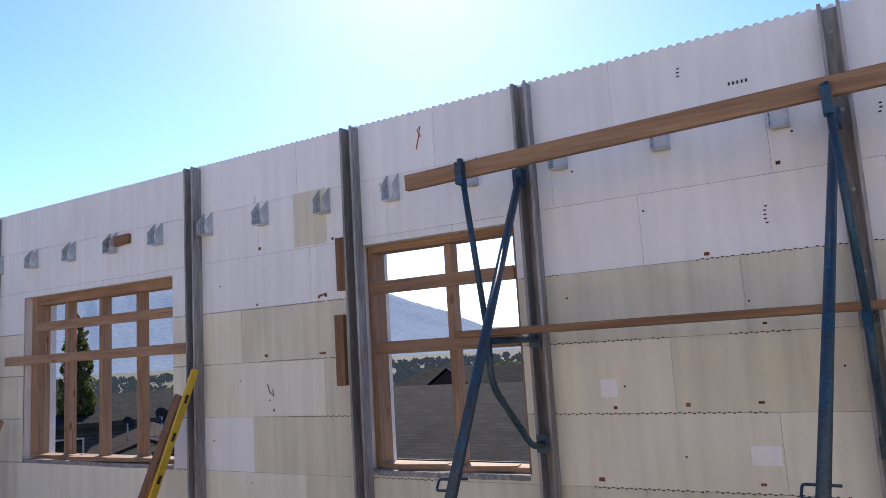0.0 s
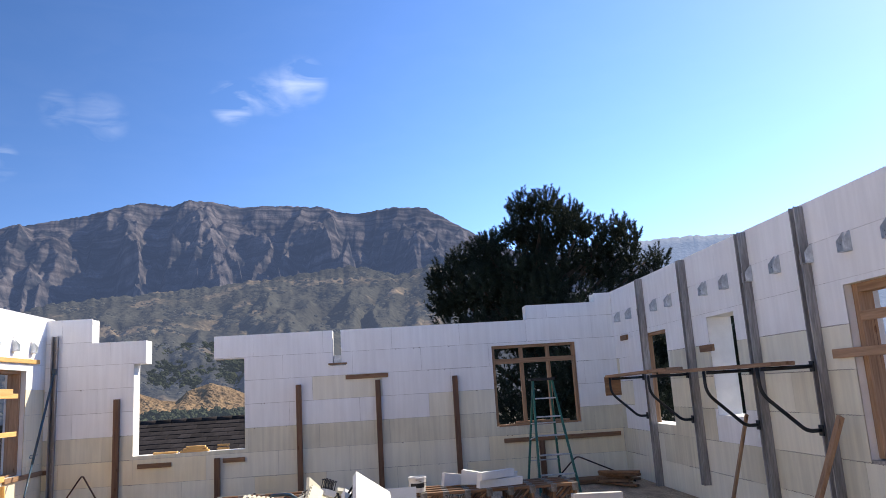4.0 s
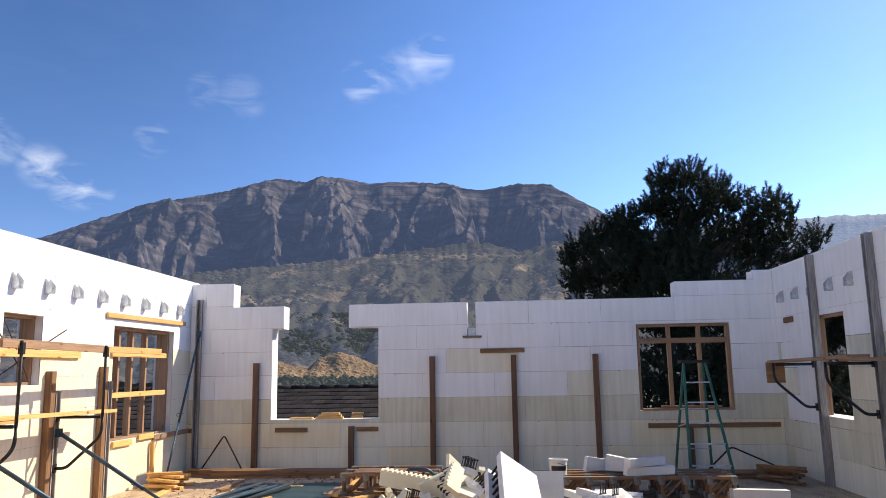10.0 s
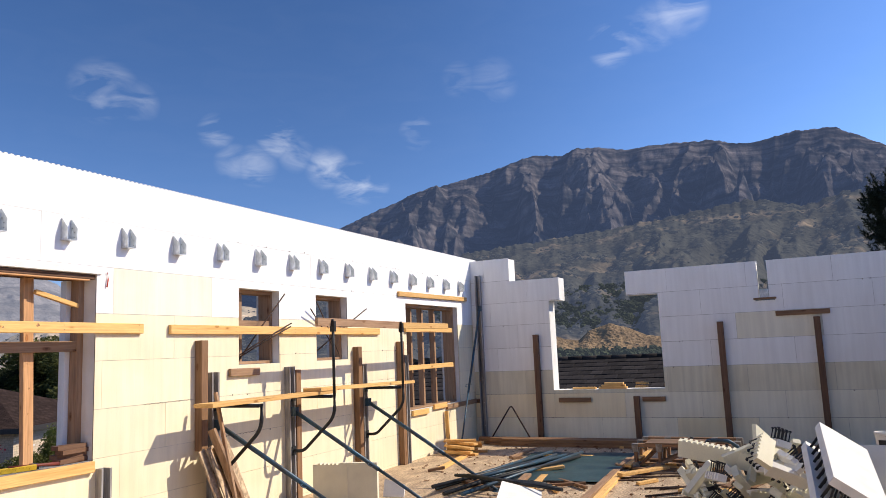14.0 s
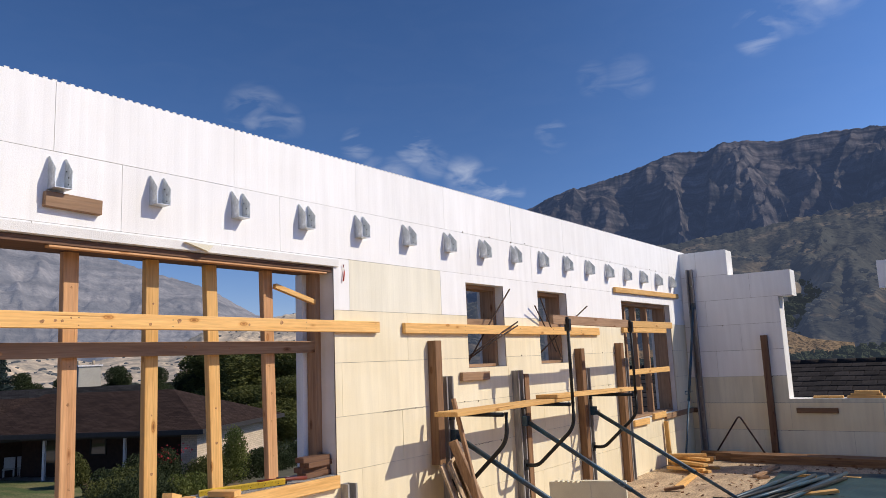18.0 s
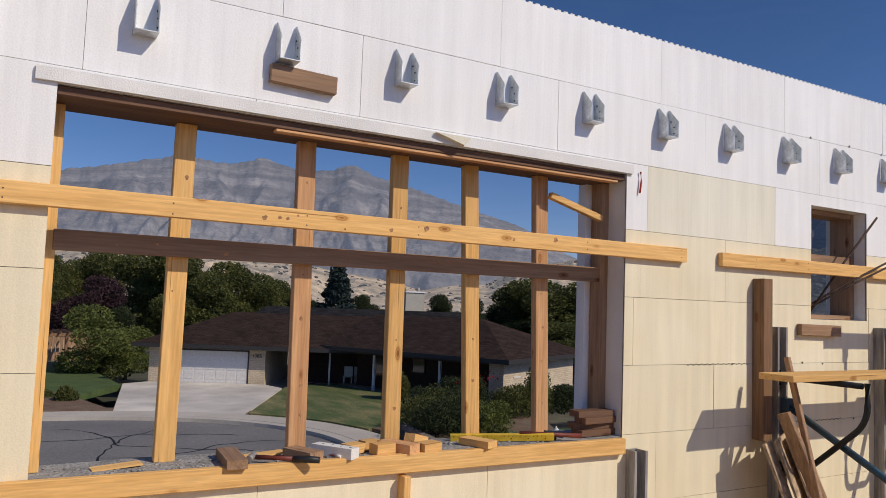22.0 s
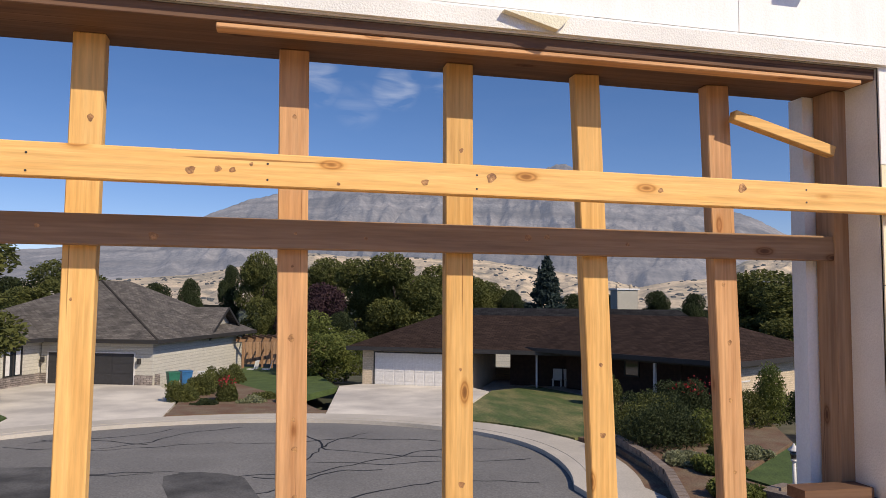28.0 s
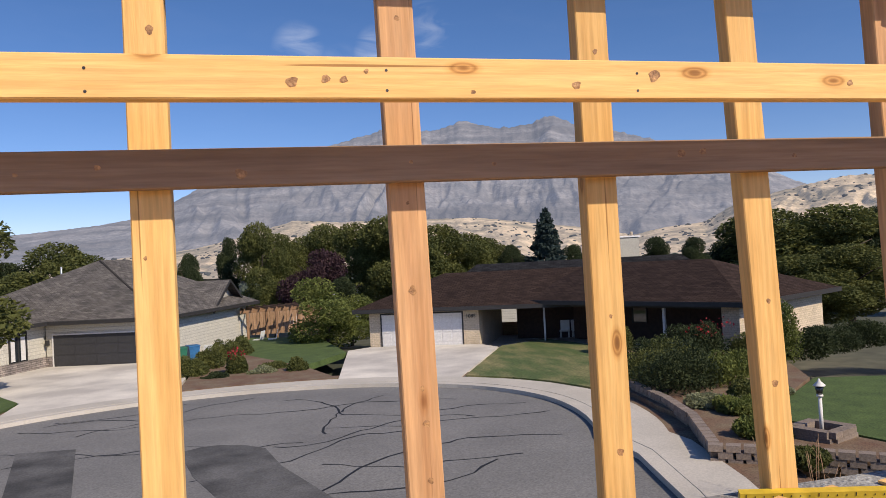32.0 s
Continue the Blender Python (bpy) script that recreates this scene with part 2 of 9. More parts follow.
def wood_mat(name, color, dark, axis="x", rough=0.7):
    """Sawn softwood: broad and fine grain drawn out along one axis, knots with rings, per-piece tone."""
    st = {"x": (0.9, 12, 12), "y": (12, 0.9, 12), "z": (12, 12, 0.9)}[axis]
    m = mat(name, color, rough, 0, 0.14, 2.0, 9.0, 0.12, st, dark, 0.13, 0.3, 0.42)
    n, l = m.node_tree.nodes, m.node_tree.links
    b = n["Principled BSDF"]
    last = [k for k in l if k.to_socket == b.inputs["Base Color"]][0].from_socket
    co, oi, ad = n.new("ShaderNodeTexCoord"), n.new("ShaderNodeObjectInfo"), n.new("ShaderNodeVectorMath")
    ad.operation = "MULTIPLY_ADD"
    ad.inputs[1].default_value = (1, 1, 1)
    sc = n.new("ShaderNodeVectorMath")
    sc.operation = "SCALE"
    sc.inputs[0].default_value = (3.1, 5.7, 4.3)
    l.new(oi.outputs["Random"], sc.inputs["Scale"])
    l.new(co.outputs["Object"], ad.inputs[0])
    l.new(sc.outputs[0], ad.inputs[2])

    def layer(src, kind, scale, mapping, pos, cols, amount, detail=4):
        mp, tx, rp, mul = n.new("ShaderNodeMapping"), n.new(kind), n.new("ShaderNodeValToRGB"), n.new("ShaderNodeMix")
        mp.inputs["Scale"].default_value = mapping
        tx.inputs["Scale"].default_value = scale
        l.new(ad.outputs[0], mp.inputs["Vector"])
        l.new(mp.outputs[0], tx.inputs["Vector"])
        for e, p, c in zip(rp.color_ramp.elements, pos, cols):
            e.position, e.color = p, (*c, 1)
        for p, c in list(zip(pos, cols))[2:]:
            e = rp.color_ramp.elements.new(p)
            e.color = (*c, 1)
        l.new(tx.outputs["Distance"] if kind == "ShaderNodeTexVoronoi" else tx.outputs[0], rp.inputs[0])
        mul.data_type, mul.blend_type = "RGBA", "MULTIPLY"
        mul.inputs[0].default_value = amount
        l.new(src, mul.inputs[6])
        l.new(rp.outputs[0], mul.inputs[7])
        return mul.outputs[2]

    long_ = {"x": (0.35, 40, 40), "y": (40, 0.35, 40), "z": (40, 40, 0.35)}[axis]
    last = layer(last, "ShaderNodeTexNoise", 2.2, long_, (0.40, 0.58), ((0.74, 0.64, 0.53), (1, 1, 1)), 0.36)
    check = {"x": (0.9, 60, 60), "y": (60, 0.9, 60), "z": (60, 60, 0.9)}[axis]
    last = layer(last, "ShaderNodeTexNoise", 1.0, check, (0.28, 0.31), ((0.35, 0.26, 0.2), (1, 1, 1)), 0.8)
    knot = {"x": (2.6, 6.5, 6.5), "y": (6.5, 2.6, 6.5), "z": (6.5, 6.5, 2.6)}[axis]
    last = layer(last, "ShaderNodeTexVoronoi", 1.25, knot, (0.0, 0.05, 0.075, 0.10, 0.125, 0.17), ((0.22, 0.13, 0.08), (0.35, 0.22, 0.13), (0.75, 0.62, 0.5), (0.5, 0.36, 0.25), (0.88, 0.8, 0.7), (1, 1, 1)), 0.9)
    l.new(last, b.inputs["Base Color"])
    return m


FOAM_WHITE = foam_mat("foam_white", (0.90, 0.90, 0.89), (0.85, 0.84, 0.82), 0.38)
FOAM_CREAM = foam_mat("foam_cream", (0.88, 0.80, 0.60), (0.83, 0.73, 0.51), 0.45, 0.94)
FOAM_PALE = foam_mat("foam_pale", (0.86, 0.825, 0.69), (0.81, 0.765, 0.61), 0.45, 0.93)
FOAM_TAN = foam_mat("foam_tan", (0.80, 0.76, 0.61), (0.71, 0.665, 0.515), 0.5, 0.88)
FOAM_CUT = mat("foam_cut", (0.84, 0.83, 0.80), 0.9, 0, 0.06, 5, 160, 0.3, spec=0.2)
FOAM_CUT_CREAM = mat("foam_cut_cream", (0.82, 0.78, 0.62), 0.9, 0, 0.06, 5, 160, 0.3, spec=0.2, random_tone=0.06)
CONCRETE = mat("concrete", (0.42, 0.41, 0.39), 0.95, 0, 0.45, 8, 70, 0.9, (1, 1, 1), (0.25, 0.24, 0.23))
WOOD = {a: wood_mat("wood_new_" + a, (0.83, 0.505, 0.195), (0.74, 0.42, 0.145), a) for a in "xyz"}
WOOD_RED = {a: wood_mat("wood_red_" + a, (0.74, 0.42, 0.21), (0.56, 0.29, 0.14), a) for a in "xyz"}
# header wood kept dark, the shade under the head put into its colour
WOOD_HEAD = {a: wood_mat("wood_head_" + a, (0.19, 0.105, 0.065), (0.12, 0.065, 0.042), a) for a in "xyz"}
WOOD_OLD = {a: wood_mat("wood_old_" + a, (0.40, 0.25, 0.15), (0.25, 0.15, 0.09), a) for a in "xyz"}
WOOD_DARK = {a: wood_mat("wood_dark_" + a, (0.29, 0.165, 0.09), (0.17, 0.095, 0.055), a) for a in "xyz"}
PLY = mat("plywood_form", (0.24, 0.15, 0.09), 0.6, 0, 0.2, 3, 20, 0.1, (1, 1, 1), (0.15, 0.09, 0.05))
OSB = mat("osb", (0.64, 0.48, 0.31), 0.8, 0, 0.5, 2.2, 26, 0.4, (1, 2.2, 1), (0.38, 0.27, 0.18))
STEEL_POST = mat("weathered_steel", (0.44, 0.43, 0.42), 0.65, 0.25, 0.3, 9, 60, 0.2, (1, 1, 0.12), (0.24, 0.22, 0.21))
STEEL_BLUE = mat("blue_steel", (0.025, 0.09, 0.15), 0.45, 0.2, 0.3, 8, 70, 0.1, (1, 1, 1), (0.05, 0.06, 0.07))
STEEL_BLACK = mat("black_steel", (0.03, 0.035, 0.04), 0.5, 0.3, 0.3, 8, 70, 0.1)
GALV = mat("galvanised", (0.70, 0.73, 0.75), 0.42, 0.45, 0.15, 14, 60, 0.05, (1, 1, 1), (0.45, 0.48, 0.50))
REBAR = mat("rebar", (0.10, 0.06, 0.045), 0.8, 0.3, 0.3, 12, 90, 0.3)
# dark fill for joint gaps, shade and dirt in one colour; nail dots too
JOINT_SHADE_DIRT = mat("joint_shade_dirt", (0.16, 0.12, 0.09), 0.95, 0, 0.4, 4, 60, 0.1, (1, 1, 1), (0.07, 0.055, 0.045))
JOINT_GREY = mat("joint_grey", (0.50, 0.46, 0.41), 0.95, 0, 0.3, 3, 40, 0.1)
RUST_STAIN = mat("rust_stain", (0.30, 0.13, 0.05), 0.9, 0, 0.4, 20, 60, 0.0)
WEB_BLACK = mat("black_plastic", (0.02, 0.02, 0.022), 0.5, 0, 0.1, 6, 60, 0.05)

# ---- building helpers ----
def box(bm, x0, x1, y0, y1, z0, z1, m=None):
    v = [bm.verts.new(p) for p in ((x0, y0, z0), (x1, y0, z0), (x1, y1, z0), (x0, y1, z0), (x0, y0, z1), (x1, y0, z1), (x1, y1, z1), (x0, y1, z1))]
    for f in ((3, 2, 1, 0), (4, 5, 6, 7), (0, 1, 5, 4), (1, 2, 6, 5), (2, 3, 7, 6), (3, 0, 4, 7)):
        bm.faces.new([v[i] for i in f])
    if m is not None:
        bmesh.ops.transform(bm, matrix=m, verts=v)
    return v


def bevelled(bm, width=0.004, segments=1):
    bmesh.ops.bevel(bm, geom=[e for e in bm.edges if len(e.link_faces) == 2 and e.calc_face_angle(0) > 0.5], offset=width, segments=segments, affect="EDGES")
    return bm


def bar(bm, a, b, w, h, up=(0, 0, 1)):
    """A rectangular bar from a to b, w across and h along up."""
    a, b = Vector(a), Vector(b)
    d = (b - a)
    n = d.length
    d.normalize()
    s = d.cross(Vector(up))
    if s.length < 1e-4:
        s = d.cross(Vector((1, 0, 0)))
    s.normalize()
    u = s.cross(d)
    m = Matrix.Translation(a) @ Matrix((d, s, u)).transposed().to_4x4()
    return box(bm, 0, n, -w / 2, w / 2, -h / 2, h / 2, m)


def tube(bm, pts, r, sides=10):
    """A round pipe through points."""
    pts = [Vector(p) for p in pts]
    rings = []
    for i, p in enumerate(pts):
        d = (pts[min(i + 1, len(pts) - 1)] - pts[max(i - 1, 0)]).normalized()
        s = d.cross(Vector((0, 0, 1)))
        if s.length < 1e-3:
            s = d.cross(Vector((1, 0, 0)))
        s.normalize()
        u = s.cross(d)
        rr = r[i] if isinstance(r, (list, tuple)) else r
        rings.append([bm.verts.new(p + (s * math.cos(k * 2 * math.pi / sides) + u * math.sin(k * 2 * math.pi / sides)) * rr) for k in range(sides)])
    for a, b in zip(rings, rings[1:]):
        for k in range(sides):
            f = bm.faces.new((a[k], a[(k + 1) % sides], b[(k + 1) % sides], b[k]))
            f.smooth = True
    bm.faces.new(rings[0][::-1])
    bm.faces.new(rings[-1])


def arc_path(pts, radius, steps=4):
    """Rounds the inner corners of a polyline."""
    pts = [Vector(p) for p in pts]
    out = [pts[0]]
    for a, b, c in zip(pts, pts[1:], pts[2:]):
        r = min(radius, (a - b).length * 0.45, (c - b).length * 0.45)
        p, q = b + (a - b).normalized() * r, b + (c - b).normalized() * r
        for k in range(steps + 1):
            t = k / steps
            out.append(p * (1 - t) ** 2 + b * 2 * t * (1 - t) + q * t * t)
    out.append(pts[-1])
    return out


def mesh_of(name, bm, material):
    me = bpy.data.meshes.new(name)
    bmesh.ops.recalc_face_normals(bm, faces=bm.faces)
    bm.to_mesh(me)
    bm.free()
    for m in (material if isinstance(material, (list, tuple)) else [material]):
        me.materials.append(m)
    return me


def part(name, bm, material, parent, label=""):
    ob = new(name, mesh_of(name, bm, material) if isinstance(bm, bmesh.types.BMesh) else bm)
    ob.parent = parent
    if label:
        ob["label"] = label
    return ob


def thing(name, label, category, group="", kind="", at=None):
    ob = new(name)
    ob.empty_display_size = 0.1
    if at is not None:
        ob.matrix_basis = at
    return tagged(ob, label, category, group, kind)


def solid(name, bm, material, label, category, group="", kind=""):
    return tagged(new(name, mesh_of(name, bm, material)), label, category, group, kind)


def boxed(x0, x1, y0, y1, z0, z1, bevel=0.003):
    bm = bmesh.new()
    box(bm, min(x0, x1), max(x0, x1), min(y0, y1), max(y0, y1), min(z0, z1), max(z0, z1))
    if bevel:
        bevelled(bm, bevel)
    return bm


def barred(a, b, w, h, up=(0, 0, 1), bevel=0.003):
    bm = bmesh.new()
    bar(bm, a, b, w, h, up)
    if bevel:
        bevelled(bm, bevel)
    return bm


def piped(pts, r, sides=10):
    bm = bmesh.new()
    tube(bm, pts, r, sides)
    return bm


def split_rects(u0, u1, v0, v1, holes):
    """The rectangle less the holes, as rectangles."""
    us = sorted({u0, u1, *[h for a, b, _, _ in holes for h in (a, b) if u0 < h < u1]})
    out = []
    for a, b in zip(us, us[1:]):
        cuts = sorted((max(c, v0), min(d, v1)) for p, q, c, d in holes if p < (a + b) / 2 < q and d > v0 and c < v1)
        z = v0
        for c, d in cuts:
            if c > z + 1e-6:
                out.append((a, b, z, c))
            z = max(z, d)
        if v1 > z + 1e-6:
            out.append((a, b, z, v1))
    return out


def clump_cores(lobes, scale, seed, sub=2):
    """Solid uneven cores for clumps of far scrub, a jittered icosahedron each; returns vertices and faces."""
    rng = np.random.default_rng(seed)
    g = (1 + 5 ** 0.5) / 2
    base = np.array([(-1, g, 0), (1, g, 0), (-1, -g, 0), (1, -g, 0), (0, -1, g), (0, 1, g), (0, -1, -g), (0, 1, -g), (g, 0, -1), (g, 0, 1), (-g, 0, -1), (-g, 0, 1)]) / 1.9
    tri = np.array([(0, 11, 5), (0, 5, 1), (0, 1, 7), (0, 7, 10), (0, 10, 11), (1, 5, 9), (5, 11, 4), (11, 10, 2), (10, 7, 6), (7, 1, 8), (3, 9, 4), (3, 4, 2), (3, 2, 6), (3, 6, 8), (3, 8, 9), (4, 9, 5), (2, 4, 11), (6, 2, 10), (8, 6, 7), (9, 8, 1)])
    lob = np.repeat(np.array(lobes, float), sub, axis=0)
    n = len(lob)
    c = lob[:, :3] + rng.normal(size=(n, 3)) * lob[:, 3:6] * (0.35 if sub > 1 else 0)
    r = lob[:, 3:6] * scale * (0.6 + 0.5 * rng.random((n, 1)))
    v = c[:, None, :] + base[None] * r[:, None, :] * (0.75 + 0.5 * rng.random((n, 12, 1)))
    f = (tri[None] + (np.arange(n) * 12)[:, None, None]).reshape(-1, 3)
    return v.reshape(-1, 3), f


def cards(lobes, count, size, seed, thin=1.0, up=0.0, shell=0.55):
    """Leaf cards scattered through lobes (x, y, z, rx, ry, rz), denser near their skins; returns vertices and faces."""
    rng = np.random.default_rng(seed)
    lob = np.array(lobes, float)
    wgt = (lob[:, 3] * lob[:, 4] * lob[:, 5]) ** 0.7
    pick = rng.choice(len(lob), count, p=wgt / wgt.sum())
    d = rng.normal(size=(count, 3))
    d /= np.linalg.norm(d, axis=1)[:, None]
    rad = shell + (1.06 - shell) * rng.random(count) ** 0.7
    c = lob[pick, :3] + d * lob[pick, 3:6] * rad[:, None]
    a = rng.normal(size=(count, 3)) + d * 0.5 + np.array([0, 0, up])
    a /= np.linalg.norm(a, axis=1)[:, None]
    b = np.cross(a, rng.normal(size=(count, 3)))
    b /= np.linalg.norm(b, axis=1)[:, None]
    s = size * (0.55 + 0.9 * rng.random(count))[:, None]
    n = np.cross(a, b) * s * 0.25
    v = np.stack([c - a * s, c + b * s * 0.55 * thin + n, c + a * s, c - b * s * 0.55 * thin + n], axis=1).reshape(-1, 3)
    f = np.arange(count * 4).reshape(-1, 4)
    return v, f


def card_mesh(name, v, f, material):
    me = bpy.data.meshes.new(name)
    me.from_pydata(v.tolist(), [], f.tolist())
    me.materials.append(material)
    return me


# ---- the plan ----
XW, XE, YS, YN, FLOOR, TOP = -14.571, 4.0, -5.35, 4.67, -0.03, 3.251
TOP_N = 3.212
THICK, SKIN, COURSE, BLOCK = 0.33, 0.008, 0.4064, 1.2192


class Wall:
    """axis 'x': the wall runs along x at y=face; side: +1 if the room lies towards plus. u runs along the wall."""

    def __init__(self, axis, face, side):
        self.axis, self.face, self.side = axis, face, side

    def box(self, bm, u0, u1, d0, d1, z0, z1):
        """d: metres from the inner face into the room (negative: into the wall)."""
        a, b = sorted((self.face + self.side * d0, self.face + self.side * d1))
        if self.axis == "x":
            return box(bm, u0, u1, a, b, z0, z1)
        return box(bm, a, b, u0, u1, z0, z1)

    def p(self, u, d, z):
        k = self.face + self.side * d
        return Vector((u, k, z)) if self.axis == "x" else Vector((k, u, z))


SOUTH, NORTH, WEST, EAST = Wall("x", YS, 1), Wall("x", YN, -1), Wall("y", XW, 1), Wall("y", XE, -1)


def icf_wall(name, wall, u0, u1, outline_holes, label, tone, z_top=TOP, phase=0.0, base=FLOOR - 0.3, shift=0.0, panels=True, teeth=0.0, gap=0.0014):
    """Body with through openings; foam panels as pieces on the inner face; interlock nubs on the top edge."""
    bm = bmesh.new()
    for a, b, c, d in split_rects(u0, u1, base, z_top - 0.012, outline_holes):
        wall.box(bm, a, b, -THICK, -SKIN, c, d)
    body = solid(name, bm, FOAM_CUT, label, "wall", kind="structure")
    if not panels:
        return body
    rng = random.Random(sum(map(ord, name)))
    # grey backing sheet added so the open panel joints read darker
    bm = bmesh.new()
    for a, b, c, d in split_rects(u0, u1, FLOOR - 0.05, z_top - 0.012, outline_holes):
        wall.box(bm, a, b, -SKIN, -SKIN + 0.002, c, d - 0.001)
    part("joint_backing", bm, JOINT_GREY, body)
    rows = []
    z = z_top
    k = 0
    while z > FLOOR - 0.02:
        rows.append((k, max(z - COURSE, FLOOR - 0.05), z))
        z -= COURSE
        k += 1
    for k, z0, z1 in rows:
        off = phase + (0.0 if k % 2 else BLOCK / 2) + 0.1016 * ((k * 5) % 3)
        n0 = int((u0 - off) // BLOCK) - 1
        u = off + n0 * BLOCK
        while u < u1:
            a, b = max(u, u0), min(u + BLOCK, u1)
            u += BLOCK
            if b - a < 0.03:
                continue
            rects = split_rects(a + gap * 0.8, b - gap * 0.8, z0 + gap, z1 - gap, outline_holes)
            if not rects:
                continue
            bm = bmesh.new()
            proud = rng.uniform(-0.0015, 0.0015)
            for r in rects:
                wall.box(bm, r[0], r[1], -SKIN - 0.004, proud, r[2], r[3])
            part("foam_panel", bm, tone(k, (a + b) / 2, (z0 + z1) / 2, rng), body)
    # dark dashes: shade and dirt of the open interlocking joint teeth, put in as colour
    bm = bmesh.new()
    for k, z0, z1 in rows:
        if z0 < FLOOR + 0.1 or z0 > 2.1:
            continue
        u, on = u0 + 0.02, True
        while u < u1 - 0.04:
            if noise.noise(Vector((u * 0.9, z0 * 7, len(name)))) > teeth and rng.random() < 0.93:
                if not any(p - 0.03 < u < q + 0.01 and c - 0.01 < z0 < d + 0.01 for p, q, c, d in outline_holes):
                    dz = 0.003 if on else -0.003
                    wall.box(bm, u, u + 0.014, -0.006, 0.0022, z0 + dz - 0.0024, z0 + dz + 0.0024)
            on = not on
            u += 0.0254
    tagged(part("open_joint_teeth", bm, JOINT_SHADE_DIRT, body, "dark dashes along the course joints, for shaded open teeth"), kind="stuff")
    bm = bmesh.new()
    u = u0 + 0.01
    while u < u1 - 0.03:
        zt = z_top
        for _ in range(3):
            for a, b, c, d in outline_holes:
                if a < u + 0.012 < b and c < zt <= d + 0.03:
                    zt = c
        for d0, d1 in ((-0.030, -0.006), (-0.064, -0.038), (-THICK + 0.006, -THICK + 0.03)):
            wall.box(bm, u, u + 0.026, d0, d1, zt - 0.014, zt + (0.001 if wall is WEST else 0.010))
        u += 0.0508
    tagged(part("interlock_nubs", bm, FOAM_CUT, body, "row of small white foam nubs on the wall top"), kind="stuff")
    return body


BIG = (-6.43, -3.37, 0.785, 2.365)
SW1, SW2, SW3 = (-8.92, -8.23, 1.53, 2.355), (-10.36, -9.65, 1.53, 2.35), (-13.90, -12.00, 0.70, 2.335)
NW1, NW2, NW3, NW4 = (-3.51, -2.31, 0.82, 2.35), (-7.64, -5.47, 0.80, 2.345), (-10.60, -9.83, 1.10, 2.345), (-12.95, -12.07, 0.91, 2.32)
WTOP = 2.785
W_HOLES = [(-3.87, -1.99, 0.83, 2.385), (-3.67, -2.51, 2.3, 3.3), (-4.59, -2.51, WTOP, 3.3), (-2.57, 3.07, WTOP, 3.3), (-0.45, -0.30, 2.16, 3.3), (-0.52, -0.22, 2.16, 2.19),
           (2.39, 3.92, 0.915, 2.345), (3.0, 4.36, 3.05, 3.3)]


def tone_south(k, u, z, rng):
    if z > 2.44 or (z > 2.03 and (u > -6.2 or u < -7.4 or rng.random() < 0.3)):
        return FOAM_WHITE
    return FOAM_PALE if z > 2.03 else FOAM_CREAM


def tone_north(k, u, z, rng):
    if z > 2.03:
        return FOAM_WHITE
    if -5.2 < u < -3.4:
        return FOAM_TAN if u > -4.25 and z > 1.63 or (u > -4.25 and z < 1.22) else FOAM_WHITE if 0.8 < z < 1.22 else FOAM_PALE
    if u > -2.2:
        return FOAM_TAN if z > 1.63 or rng.random() < 0.35 else FOAM_PALE
    r = rng.random()
    return FOAM_WHITE if r < 0.08 else FOAM_PALE if r < 0.68 else FOAM_TAN


def tone_west(k, u, z, rng):
    if z > 1.98 or (z > 1.17 and rng.random() < 0.85):
        return FOAM_WHITE
    if z > 1.17:
        return FOAM_PALE
    if z > 0.77:
        return FOAM_WHITE if rng.random() < 0.1 else FOAM_TAN
    return FOAM_PALE if rng.random() < 0.7 else FOAM_CREAM


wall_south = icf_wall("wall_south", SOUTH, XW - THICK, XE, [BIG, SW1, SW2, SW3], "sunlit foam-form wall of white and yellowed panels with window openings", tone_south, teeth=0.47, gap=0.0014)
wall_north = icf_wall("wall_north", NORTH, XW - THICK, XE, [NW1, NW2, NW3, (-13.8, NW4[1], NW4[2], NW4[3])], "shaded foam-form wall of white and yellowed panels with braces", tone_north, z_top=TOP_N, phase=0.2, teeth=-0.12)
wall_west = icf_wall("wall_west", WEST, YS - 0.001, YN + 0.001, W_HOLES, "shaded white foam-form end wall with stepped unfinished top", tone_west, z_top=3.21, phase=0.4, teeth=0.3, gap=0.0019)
wall_east = icf_wall("wall_east", EAST, YS, YN, [], "plain white foam-form wall closing the floor", tone_west, panels=False)

# floor deck
bm = bmesh.new()
box(bm, XW + 0.001, XE - 0.001, YS + 0.001, YN - 0.001, FLOOR - 0.3, FLOOR)
floor = solid("floor", bm, OSB, "dusty oriented-strand-board subfloor of the raised storey", "floor", kind="structure")

# ---- framing, braces and loose things on the deck ----
def board(name, a, b, w, h, mats, label, category="board", group="", up=(0, 0, 1)):
    """A sawn board from a to b as a thing of its own."""
    d = Vector(b) - Vector(a)
    ax = "xyz"[max(range(3), key=lambda i: abs(d[i]))]
    return solid(name, barred(a, b, w, h, up), mats[ax], label, category, group)


def board_part(name, a, b, w, h, mats, parent, up=(0, 0, 1), label=""):
    d = Vector(b) - Vector(a)
    ax = "xyz"[max(range(3), key=lambda i: abs(d[i]))]
    return part(name, barred(a, b, w, h, up), mats[ax], parent, label)


